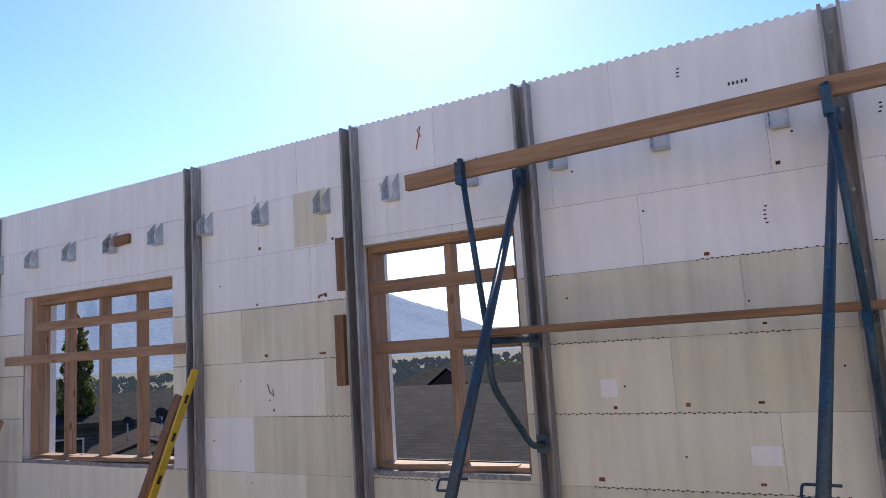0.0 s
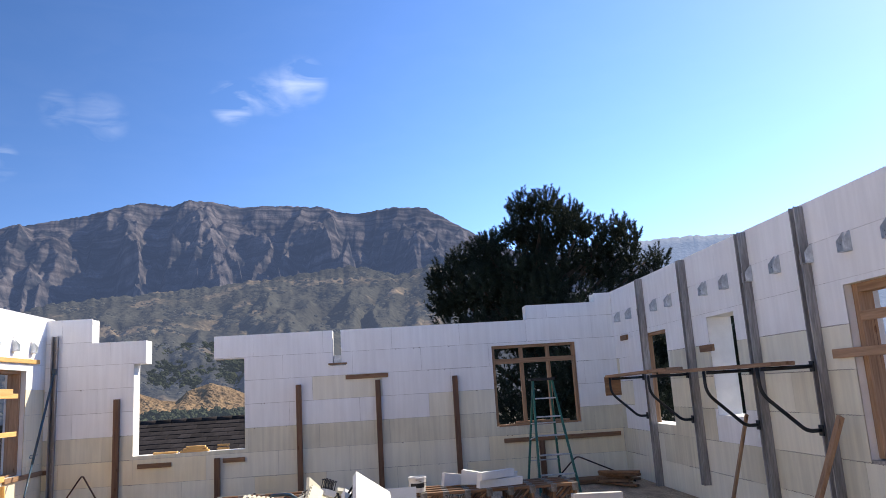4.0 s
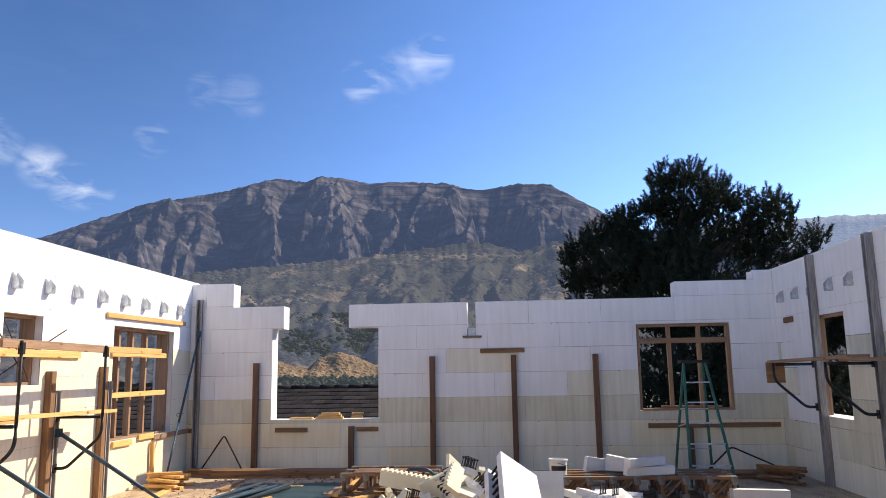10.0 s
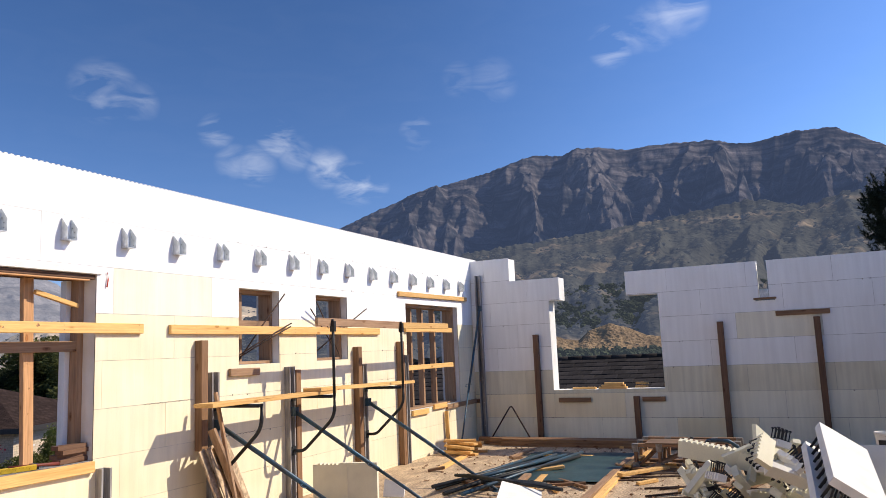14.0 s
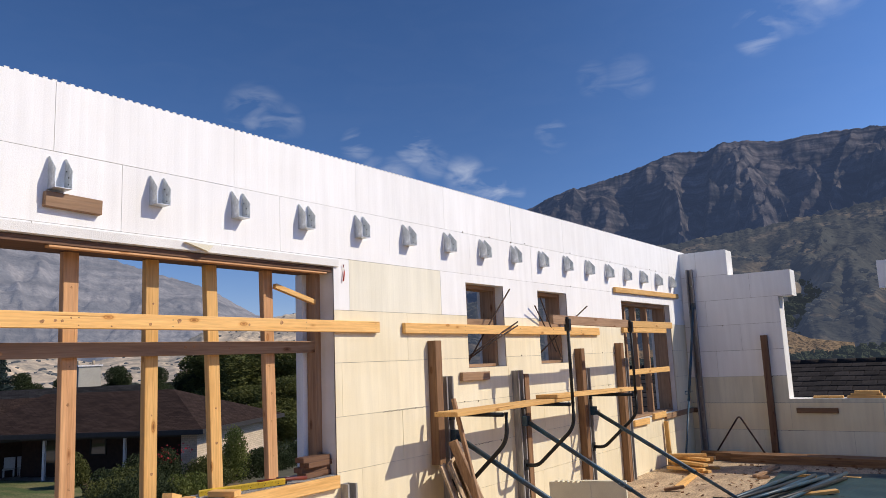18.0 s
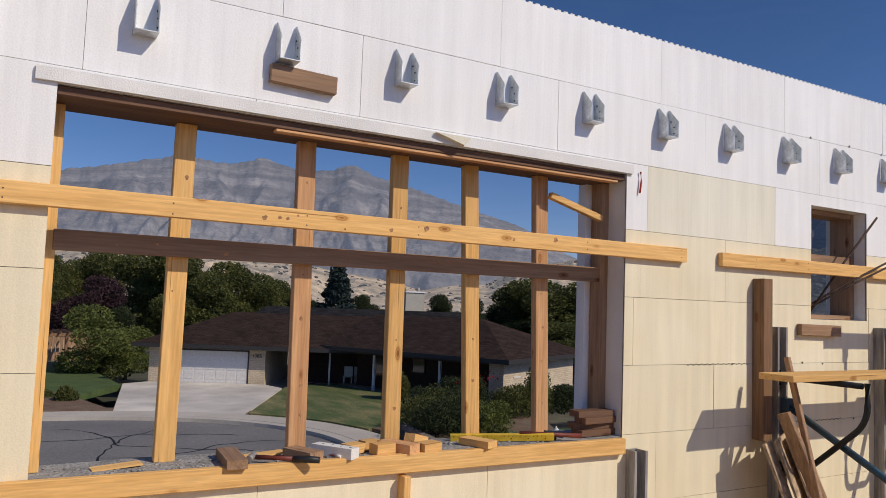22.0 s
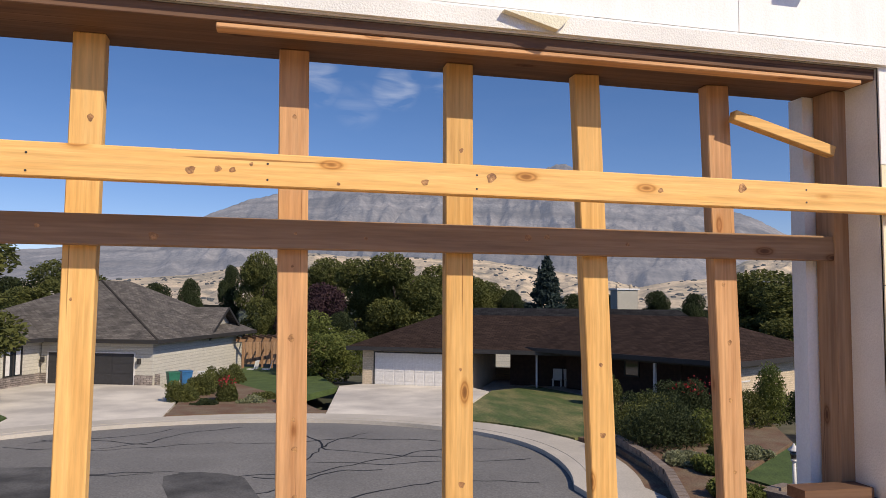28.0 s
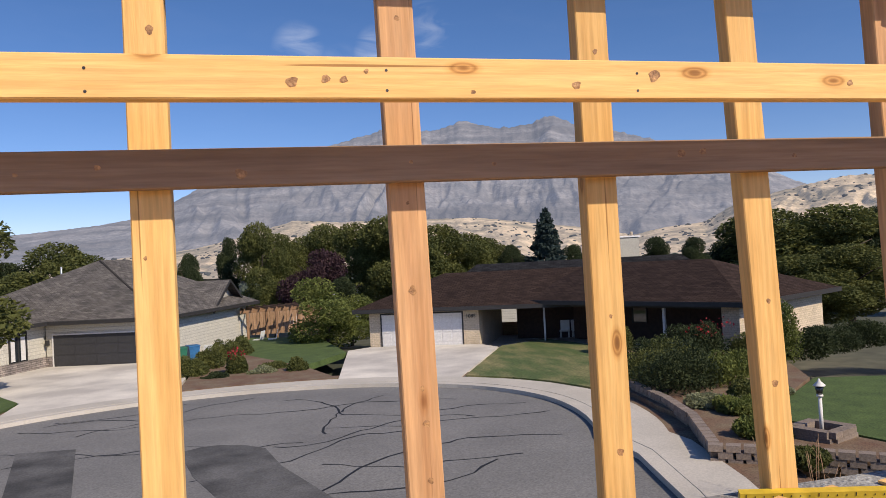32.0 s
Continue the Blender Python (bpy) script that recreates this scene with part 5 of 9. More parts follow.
for i in range(3):
    truss(-2.0, -0.75, -11.88 - 0.35 * i, FLOOR, 0.33, "brown floor truss standing on the deck behind the heap")
for i in range(4):
    truss(0.9, 3.0, -11.63 - 0.22 * i, FLOOR, 0.31, "brown floor truss with metal plates on the deck")
board("leaning_board", (-11.779, -1.832, FLOOR + 0.03), (-12.266, -1.089, 0.3), 0.085, 0.036, WOOD_OLD, "board sloping over the trusses")
bm = bmesh.new()
box(bm, -12.27, -11.83, -1.85, -1.0, 0.301, 0.313)
solid("plywood_sheet", bm, PLY, "brown form plywood lying on the trusses", "plywood")

# dark tarp, pipes and boards across the deck
TARP = mat("green_tarp", (0.035, 0.075, 0.075), 0.55, 0, 0.25, 3, 25, 0.2, (1, 1, 1), (0.02, 0.05, 0.055))
bm = bmesh.new()
bmesh.ops.create_grid(bm, x_segments=26, y_segments=20, size=0.5, matrix=Matrix.LocRotScale((-11.877, -2.921, FLOOR + 0.02), Euler((0, 0, 0.05)), (2.3, 1.5, 1)))
for v in bm.verts:
    v.co.z += 0.015 * noise.noise(v.co * 2.5) + 0.012
solid("tarp", bm, TARP, "dark green tarp sheet lying flat on the deck", "tarp")
for i in range(9):
    y = -3.55 + 0.07 * i + rngf.uniform(-0.03, 0.03)
    solid("loose_pipe", piped([(-9.45 - rngf.random() * 0.8, y - 0.35, FLOOR + 0.03 + 0.045 * (i % 3)), (-12.27 - rngf.random() * 0.6, y + 0.1, FLOOR + 0.05 + 0.03 * (i % 2))], 0.022, 8), STEEL_BLUE if i % 2 else STEEL_BLACK,
          "dark steel brace pipe lying on the deck", "pipe", "loose pipes on the deck")
for i in range(4):
    solid("loose_pipe", piped([(-10.13 + 0.1 * i, -3.75 + 0.1 * i, FLOOR + 0.16 + 0.02 * i), (-9.88 + 0.2 * i, -2.55 + 0.12 * i, FLOOR + 0.15 + 0.02 * i)], 0.018, 8), STEEL_BLACK, "dark steel pipe lying across other pipes", "pipe", "loose pipes on the deck")
for i, (a, b, m) in enumerate((((-8.764, -1.93, 0), (-11.488, -2.099, 0), WOOD), ((-9.153, -2.099, 0), (-12.655, -2.228, 0), WOOD_OLD), ((-8.862, -2.673, 0), (-11.099, -2.97, 0), WOOD), ((-8.862, -2.871, 0), (-10.904, -3.119, 0.04), WOOD_OLD),
                               ((-11.099, -2.029, 0.04), (-11.779, -1.584, 0.04), WOOD), ((-11.779, -2.079, 0.04), (-12.46, -1.881, 0.14), WOOD), ((-11.877, -2.178, 0.02), (-12.849, -1.98, 0.1), WOOD_OLD))):
    board("loose_board", (a[0], a[1], FLOOR + 0.02 + a[2]), (b[0], b[1], FLOOR + 0.02 + b[2]), 0.089, 0.037, m, "sawn board lying loose on the deck", "board", "loose boards on the deck")
for i in range(11):
    y = -5.0 + 0.05 * (i % 3)
    x = -12.90 + 0.06 * (i % 4)
    board("stacked_offcut", (x + rngf.uniform(-0.1, 0.1), -5.12 + rngf.uniform(-0.04, 0.04), FLOOR + 0.02 + 0.038 * (i // 2)), (x + rngf.uniform(-0.25, 0.25), -4.62 + rngf.uniform(-0.08, 0.08), FLOOR + 0.02 + 0.038 * (i // 2)), 0.085, 0.036, WOOD, "short offcut in a pile under the far window", "offcut", "pile of offcuts")
board("loose_board", (-12.558, -4.702, FLOOR + 0.02), (-11.39, -4.554, FLOOR + 0.02), 0.089, 0.036, WOOD, "sawn board lying by the offcut pile", "board", "loose boards on the deck")
for i in range(9):
    board("stacked_offcut", (-13.43 + rngf.uniform(-0.25, 0.25), 3.9 + rngf.uniform(-0.1, 0.1), FLOOR + 0.04 + 0.045 * (i // 2)), (-13.04 + rngf.uniform(-0.3, 0.3), 4.3 + rngf.uniform(-0.1, 0.1), FLOOR + 0.04 + 0.045 * (i // 2)), 0.085, 0.036, WOOD_DARK, "dark offcut in a pile in the shaded corner", "offcut", "pile of dark offcuts")

# osb scraps and sticks leaning by the sunlit wall
for x, w, t, rx in ((-7.938, 0.297, 0.012, 0), (-7.792, 0.218, 0.012, 0), (-7.646, 0.119, 0.018, 0)):
    bm = bmesh.new()
    box(bm, -w / 2, w / 2, -t / 2, t / 2, 0, 0.80 + 0.25 * w)
    o = solid("osb_strip", bm, OSB, "strip of strand board leaning against the sunlit wall", "board offcut", "strips leaning on the wall")
    o.matrix_basis = pose(x, YS + 0.42, FLOOR, 18, 9, 20)
board("leaning_board", (-7.617, YS + 0.24, 1.28), (-7.519, YS + 0.65, FLOOR + 0.01), 0.03, 0.035, WOOD_OLD, "thin stick leaning against the scaffold", up=(0, 1, 0))
board("leaning_board", (-7.5, YS + 0.30, 0.94), (-7.714, YS + 0.62, FLOOR + 0.01), 0.036, 0.085, WOOD_OLD, "board leaning against the scaffold post", up=(0, 1, 0))

# bucket
bk = thing("bucket", "white plastic bucket with a dark label standing on the trusses", "bucket", at=pose(-11.779, 0.842, 0.282))
WHITE_PLASTIC = mat("white_plastic", (0.75, 0.75, 0.73), 0.4, 0, 0.06, 8, 40, 0.02)
bm = bmesh.new()
prof = [(0.105, 0), (0.118, 0.17), (0.126, 0.175), (0.126, 0.195), (0.118, 0.2), (0.112, 0.19), (0.10, 0.02)]
rings_b = [[bm.verts.new((r * math.cos(k * math.pi / 12), r * math.sin(k * math.pi / 12), z)) for k in range(24)] for r, z in prof]
for a, b in zip(rings_b, rings_b[1:]):
    for k in range(24):
        bm.faces.new((a[k], a[(k + 1) % 24], b[(k + 1) % 24], b[k]))
bm.faces.new(rings_b[0][::-1]), bm.faces.new(rings_b[-1])
part("body", bm, WHITE_PLASTIC, bk)
part("bail", piped([(0.126 * math.cos(a), 0.126 * math.sin(a) , 0.16 - 0.05 * math.sin(max(0, a))) for a in np.linspace(-0.2, math.pi + 0.2, 14)], 0.003, 6), STEEL_BLACK, bk)
bm = bmesh.new()
rr = [[bm.verts.new((0.1165 * math.cos(a), 0.1165 * math.sin(a), z)) for a in np.linspace(-0.9, 0.9, 10)] for z in (0.06, 0.12)]
for k in range(9):
    bm.faces.new((rr[0][k], rr[0][k + 1], rr[1][k + 1], rr[1][k]))
part("paper_label", bm, STEEL_BLACK, bk)

# step ladder
GREEN = mat("green_fibreglass", (0.03, 0.16, 0.12), 0.5, 0, 0.15, 6, 50, 0.05)
lad = thing("step_ladder", "green fibreglass step ladder standing open by the end wall window", "ladder")
tl, tr = Vector((-13.336, 2.851, 1.68)), Vector((-13.336, 3.168, 1.68))
fl, fr_ = Vector((-13.822, 2.732, FLOOR)), Vector((-13.822, 3.287, FLOOR))
bl, br = Vector((-12.703, 2.713, FLOOR)), Vector((-12.703, 3.326, FLOOR))
for a, b, nm in ((tl, bl, "rail"), (tr, br, "rail"), (tl + Vector((-0.08, 0.02, 0)), fl, "rear_leg"), (tr + Vector((-0.08, -0.02, 0)), fr_, "rear_leg")):
    part(nm, barred(a, b, 0.028, 0.065, (1, 0, 0)), GREEN, lad)
part("top_cap", boxed(-13.51, -13.28, 2.81, 3.21, 1.68, 1.72), WEB_BLACK, lad)
for i in range(1, 6):
    f = i / 6
    a, b = bl.lerp(tl, f), br.lerp(tr, f)
    part("step", barred(a + Vector((0, 0.015, 0)), b + Vector((0, -0.015, 0)), 0.075, 0.02), GALV, lad)
for f in (0.25, 0.6):
    part("rear_bar", barred(fl.lerp(tl, f), fr_.lerp(tr, f), 0.02, 0.02), GALV, lad)
for s, e in ((bl, fl), (br, fr_)):
    part("spreader", barred(s.lerp(tl, 0.5), e.lerp(tr if s is br else tl, 0.45), 0.012, 0.02), GALV, lad)

# things on the wide sill
def sill_block(x, y, l, w, h, rz, label, material=None, z=0.806):
    bm = bmesh.new()
    box(bm, -l / 2, l / 2, -w / 2, w / 2, 0, h)
    bevelled(bm, 0.004)
    o = solid("wood_offcut", bm, material or WOOD["x"], label, "offcut", "offcuts on the sill")
    o.matrix_basis = pose(x, y, z, 0, 0, rz)
    return o


for x, y, l, w, h, rz, m_ in ((-4.165, -5.43, 0.30, 0.088, 0.038, 86, WOOD_OLD), (-4.487, -5.40, 0.18, 0.085, 0.042, 115, WOOD_OLD), (-4.755, -5.44, 0.10, 0.07, 0.045, 20, WOOD), (-4.868, -5.50, 0.09, 0.06, 0.045, 12, WOOD), (-4.885, -5.38, 0.105, 0.075, 0.05, 8, WOOD),
                              (-4.985, -5.405, 0.20, 0.085, 0.045, 117, WOOD_RED), (-5.135, -5.37, 0.12, 0.075, 0.042, 16, WOOD), (-5.445, -5.39, 0.19, 0.085, 0.036, 112, WOOD)):
    sill_block(x, y, l, w, h, rz, "short sawn offcut lying on the concrete sill", m_["x"])
o = sill_block(-5.125, -5.485, 0.16, 0.06, 0.042, 35, "sawn offcut propped on another at the sill", WOOD["x"], 0.812)
o.matrix_basis = pose(-5.125, -5.485, 0.822, 0, -14, 35)
fo = thing("foam_offcut", "white foam offcut with black marks on the concrete sill", "foam scrap", at=pose(-4.645, -5.40, 0.805, 0, 0, 123))
part("block", boxed(-0.115, 0.115, -0.032, 0.032, 0, 0.05, 0.006), FOAM_CUT, fo)
for i in range(4):
    part("tie_mark", boxed(-0.085 + 0.052 * i, -0.055 + 0.052 * i, 0.030, 0.0328, 0.022, 0.026, 0), WEB_BLACK, fo)
    part("tie_mark", boxed(-0.073 + 0.052 * i, -0.068 + 0.052 * i, -0.005, 0.014, 0.0490, 0.0508, 0), WEB_BLACK, fo)
lv2 = thing("yellow_rule", "yellow ruled level lying askew on the window sill", "level", at=pose(-5.66, -5.475, 0.806, 14, -1.2, 157.5))
part("body", boxed(-0.29, 0.29, -0.012, 0.012, 0.0, 0.036), YELLOW, lv2)
for i in range(24):
    part("tick", boxed(-0.275 + i * 0.0235, -0.2735 + i * 0.0235, -0.0135, -0.0122, 0.024, 0.034 if i % 4 == 0 else 0.029, 0), WEB_BLACK, lv2)
for i in range(6):
    o = part("hole", piped([(-0.24 + 0.096 * i, -0.0135, 0.014), (-0.24 + 0.096 * i, -0.0119, 0.014)], 0.003, 8), WEB_BLACK, lv2)
RED_WOOD = mat("red_handle", (0.22, 0.05, 0.035), 0.5, 0, 0.2, 6, 30, 0.05)
ham = thing("sledge_hammer", "red-handled sledge hammer lying on the sill", "hammer", at=pose(-5.93, -5.375, 0.838, 0, 2, 160))
part("handle", piped([(-0.19, 0, 0), (0.0, 0, 0.002), (0.17, 0, 0)], [0.013, 0.011, 0.014], 8), RED_WOOD, ham)
part("head", boxed(-0.03, 0.03, 0.014, 0.066, -0.031, 0.012, 0.008), STEEL_BLACK, ham)
ham = thing("claw_hammer", "claw hammer with a red and black grip on the sill", "hammer", at=pose(-4.285, -5.395, 0.826, 0, 0, -33))
part("handle", piped([(-0.15, 0, 0), (-0.08, 0, 0.001), (0.02, 0, 0)], [0.012, 0.010, 0.011], 8), RED_WOOD, ham)
part("grip", piped([(-0.27, 0, 0), (-0.21, 0, 0.001), (-0.15, 0, 0)], [0.015, 0.0165, 0.0135], 8), WEB_BLACK, ham)
bm = bmesh.new()
tube(bm, arc_path([(0.035, 0.055, 0.0), (0.035, -0.03, 0.006), (0.035, -0.09, -0.02)], 0.03, 4), [0.016, 0.015, 0.014, 0.012, 0.010, 0.008, 0.005], 8)
part("head", bm, STEEL_POST, ham)
pen = thing("marker_pen", "red and white marker pen lying on the sill", "pen", at=pose(-4.60, -5.43, 0.815))
part("barrel", piped([(0, 0, 0), (-0.035, 0.065, 0)], 0.008, 8), RED_WOOD, pen)
part("cap", piped([(-0.0355, 0.066, 0), (-0.052, 0.096, 0)], 0.009, 8), FOAM_CUT, pen)
for x, y, r in ((-3.7, -5.5, 0.2), (-4.33, -5.53, 0.22), (-5.93, -5.55, 0.16), (-5.6, -5.53, 0.18)):
    bm = bmesh.new()
    box(bm, -r / 2, r / 2, -0.035, 0.035, 0, 0.008)
    o = solid("wood_shim", bm, WOOD["x"], "thin pale wooden shim under a stud", "shim", "shims")
    o.matrix_basis = pose(x, y, 0.806, 0, 3, 5)
TAPE = mat("red_string", (0.55, 0.05, 0.03), 0.7, 0, 0.1)
solid("red_string", piped([(-6.53, YS + 0.012, 2.39), (-6.535, YS + 0.014, 2.33), (-6.525, YS + 0.013, 2.26)], 0.006, 6), TAPE, "red string hanging from a nail", "string")

# litter of offcuts, rods and chips over the deck by the end wall
rngl = random.Random(77)
for i in range(46):
    x, y, a = rngl.uniform(-13.9, -10.2), rngl.uniform(-4.7, 1.2), rngl.uniform(0, 3.14)
    l = rngl.uniform(0.15, 0.9)
    z = FLOOR + 0.018
    m_ = rngl.choice((WOOD_DARK, WOOD_DARK, WOOD_OLD, WOOD))
    board("loose_board", (x, y, z), (x + math.cos(a) * l, y + math.sin(a) * l, z + rngl.uniform(0, 0.05)), rngl.choice((0.09, 0.06, 0.04)), 0.034, m_, "short board scrap lying on the dusty deck", "board", "scraps on the deck")
for i in range(16):
    x, y, a = rngl.uniform(-12.6, -9.8), rngl.uniform(-3.8, -0.6), rngl.uniform(1.6, 2.6)
    l = rngl.uniform(0.5, 1.6)
    solid("steel_rod", piped([(x, y, FLOOR + 0.015), (x + math.cos(a) * l, y + math.sin(a) * l, FLOOR + 0.02)], 0.012, 6), REBAR, "dark steel rod lying on the deck", "rod", "rods on the deck")
v, f = cards([(-12.0, -2.0, FLOOR + 0.004, 2.6, 2.9, 0.003), (-9.2, -0.5, FLOOR + 0.004, 1.2, 1.6, 0.003), (-6.0, -3.0, FLOOR + 0.004, 2.5, 2.0, 0.003)], 1400, 0.035, 78, 1.0)
v[:, 2] = np.clip(v[:, 2], FLOOR + 0.002, FLOOR + 0.02)
tagged(new("wood_chips", card_mesh("wood_chips", v, f, WOOD_DARK["x"])), "scattered wood chips and dirt on the deck", "debris", kind="stuff")

# crumbs of concrete and scraps of torn wrap on the wide sill
rngs = np.random.default_rng(15)
cr = [(-6.35 + 2.95 * a, -5.38 - 0.2 * b, 0.803, r, r, r * 0.6) for a, b, r in zip(rngs.random(520), rngs.random(520), 0.003 + 0.009 * rngs.random(520) ** 2)]
cv, cf = clump_cores(cr, 1.0, 16, 1)
tagged(new("concrete_crumbs", card_mesh("concrete_crumbs", cv, cf, CONCRETE)), "loose concrete crumbs on the rough sill", "rubble", kind="stuff")
for i in range(9):
    bm = bmesh.new()
    l = 0.03 + 0.06 * rngs.random()
    box(bm, -l / 2, l / 2, -0.012, 0.012, 0, 0.0015)
    o = solid("wrap_scrap", bm, WEB_BLACK if i % 3 else FOAM_CUT, "torn scrap of black printed wrap on the sill", "scrap", "scraps on the sill")
    o.matrix_basis = pose(-5.55 + 0.5 * rngs.random() - (0.5 if i % 2 else 0), -5.43 - 0.10 * rngs.random(), 0.812, 4, 3, 180 * rngs.random())

# ---- outside: ground, ranges, street, houses, trees ----
from mathutils.bvhtree import BVHTree

STREET = -3.25
ASPHALT = mat("asphalt", (0.21, 0.203, 0.197), 0.9, 0, 0.3, 0.35, 22, 0.3, (1, 1, 1), (0.165, 0.16, 0.157))
ASPHALT_PATCH = mat("asphalt_patch", (0.135, 0.131, 0.13), 0.9, 0, 0.3, 0.8, 22, 0.3)
CRACK = mat("crack_seal", (0.018, 0.018, 0.02), 0.7, 0, 0.1, 2, 30, 0.1)
DRIVE = mat("pale_concrete", (0.74, 0.68, 0.60), 0.9, 0, 0.10, 0.45, 25, 0.2, (1, 1, 1), (0.46, 0.42, 0.38))
PAVE = mat("pavement_concrete", (0.54, 0.49, 0.43), 0.9, 0, 0.14, 0.6, 25, 0.2, (1, 1, 1), (0.45, 0.41, 0.36))
LAWN = mat("lawn", (0.085, 0.13, 0.035), 0.95, 0, 0.4, 1.3, 22, 0.6, (1, 1, 1), (0.055, 0.09, 0.025))
# dry and green patches; their strong contrast also carries the lawn's slope shading
LAWN_DRY = mat("lawn_dry", (0.26, 0.22, 0.10), 0.95, 0, 0.4, 1.1, 18, 0.6, (1, 0.35, 1), (0.075, 0.11, 0.032), 0, 0.4, 0.56)
MULCH = mat("red_mulch", (0.16, 0.085, 0.055), 0.95, 0, 0.4, 1.5, 25, 0.6, (1, 1, 1), (0.20, 0.15, 0.10))
DRY = mat("dry_ground", (0.13, 0.12, 0.085), 0.95, 0, 0.3, 0.05, 1.2, 0.4, (1, 1, 1), (0.06, 0.068, 0.045))


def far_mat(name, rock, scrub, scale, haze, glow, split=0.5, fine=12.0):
    """Far slopes: rock and scrub in two scales; haze: air colour put in as surface emission, glow its strength."""
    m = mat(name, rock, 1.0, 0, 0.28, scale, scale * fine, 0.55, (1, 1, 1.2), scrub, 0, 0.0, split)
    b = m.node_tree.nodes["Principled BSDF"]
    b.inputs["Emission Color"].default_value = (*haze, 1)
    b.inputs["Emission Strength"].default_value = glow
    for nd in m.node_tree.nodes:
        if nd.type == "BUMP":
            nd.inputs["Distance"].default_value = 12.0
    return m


def strata(m, dark, light, scale):
    """Tilted rock beds over a far slope."""
    n, l = m.node_tree.nodes, m.node_tree.links
    b = n["Principled BSDF"]
    src = [k for k in l if k.to_socket == b.inputs["Base Color"]][0].from_socket
    co, mp, tx, rp, mul = n.new("ShaderNodeTexCoord"), n.new("ShaderNodeMapping"), n.new("ShaderNodeTexNoise"), n.new("ShaderNodeMapRange"), n.new("ShaderNodeMix")
    mp.inputs["Rotation"].default_value, mp.inputs["Scale"].default_value = (0.06, 0.05, 0), (0.05, 0.05, 1)
    tx.inputs["Scale"].default_value, tx.inputs["Detail"].default_value, tx.inputs["Distortion"].default_value = scale, 7, 0.4
    rp.inputs["From Min"].default_value, rp.inputs["From Max"].default_value = 0.38, 0.62
    rp.inputs["To Min"].default_value, rp.inputs["To Max"].default_value = dark, light
    mul.data_type, mul.blend_type = "RGBA", "MULTIPLY"
    mul.inputs[0].default_value = 1.0
    l.new(co.outputs["Object"], mp.inputs["Vector"])
    l.new(mp.outputs[0], tx.inputs["Vector"])
    l.new(tx.outputs[0], rp.inputs[0])
    l.new(src, mul.inputs[6])
    l.new(rp.outputs[0], mul.inputs[7])
    l.new(mul.outputs[2], b.inputs["Base Color"])
    return m


# each far slope emits its own haze colour
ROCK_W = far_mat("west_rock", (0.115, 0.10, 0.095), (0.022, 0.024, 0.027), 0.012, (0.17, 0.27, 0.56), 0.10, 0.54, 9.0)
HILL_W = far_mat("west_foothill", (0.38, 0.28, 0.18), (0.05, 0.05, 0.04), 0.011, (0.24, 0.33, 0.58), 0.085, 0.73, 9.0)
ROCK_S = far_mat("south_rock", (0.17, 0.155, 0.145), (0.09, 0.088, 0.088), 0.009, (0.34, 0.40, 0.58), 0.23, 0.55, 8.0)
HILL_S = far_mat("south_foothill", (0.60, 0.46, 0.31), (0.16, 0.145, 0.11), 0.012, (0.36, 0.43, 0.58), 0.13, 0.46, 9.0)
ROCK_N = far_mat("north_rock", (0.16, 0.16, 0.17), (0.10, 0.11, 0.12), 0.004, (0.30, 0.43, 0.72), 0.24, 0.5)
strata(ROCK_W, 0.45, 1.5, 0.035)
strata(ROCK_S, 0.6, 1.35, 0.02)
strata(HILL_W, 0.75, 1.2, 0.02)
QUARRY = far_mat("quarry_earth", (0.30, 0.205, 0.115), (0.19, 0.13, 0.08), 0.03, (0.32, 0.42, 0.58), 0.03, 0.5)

bm = bmesh.new()
rings, seg = [0, 20, 45, 90, 150, 300, 700, 1500, 3000, 4600], 96
prev = None
for r in rings:
    drop = 0.35 + 0.0125 * r if r <= 90 else min(1.48 + 0.02 * (r - 90), 9)
    ring = [bm.verts.new((r * math.cos(2 * math.pi * k / seg) - 5, r * math.sin(2 * math.pi * k / seg) - 5, STREET - 0.06 - drop)) for k in range(seg)] if r else [bm.verts.new((-5, -5, STREET - 0.06))]
    if prev is not None:
        for k in range(seg):
            if len(prev) == 1:
                bm.faces.new((prev[0], ring[k], ring[(k + 1) % seg]))
            else:
                bm.faces.new((prev[k], ring[k], ring[(k + 1) % seg], prev[(k + 1) % seg]))
    prev = ring
ground = solid("ground", bm, DRY, "dry grass and earth valley floor reaching the horizon", "ground", kind="structure")


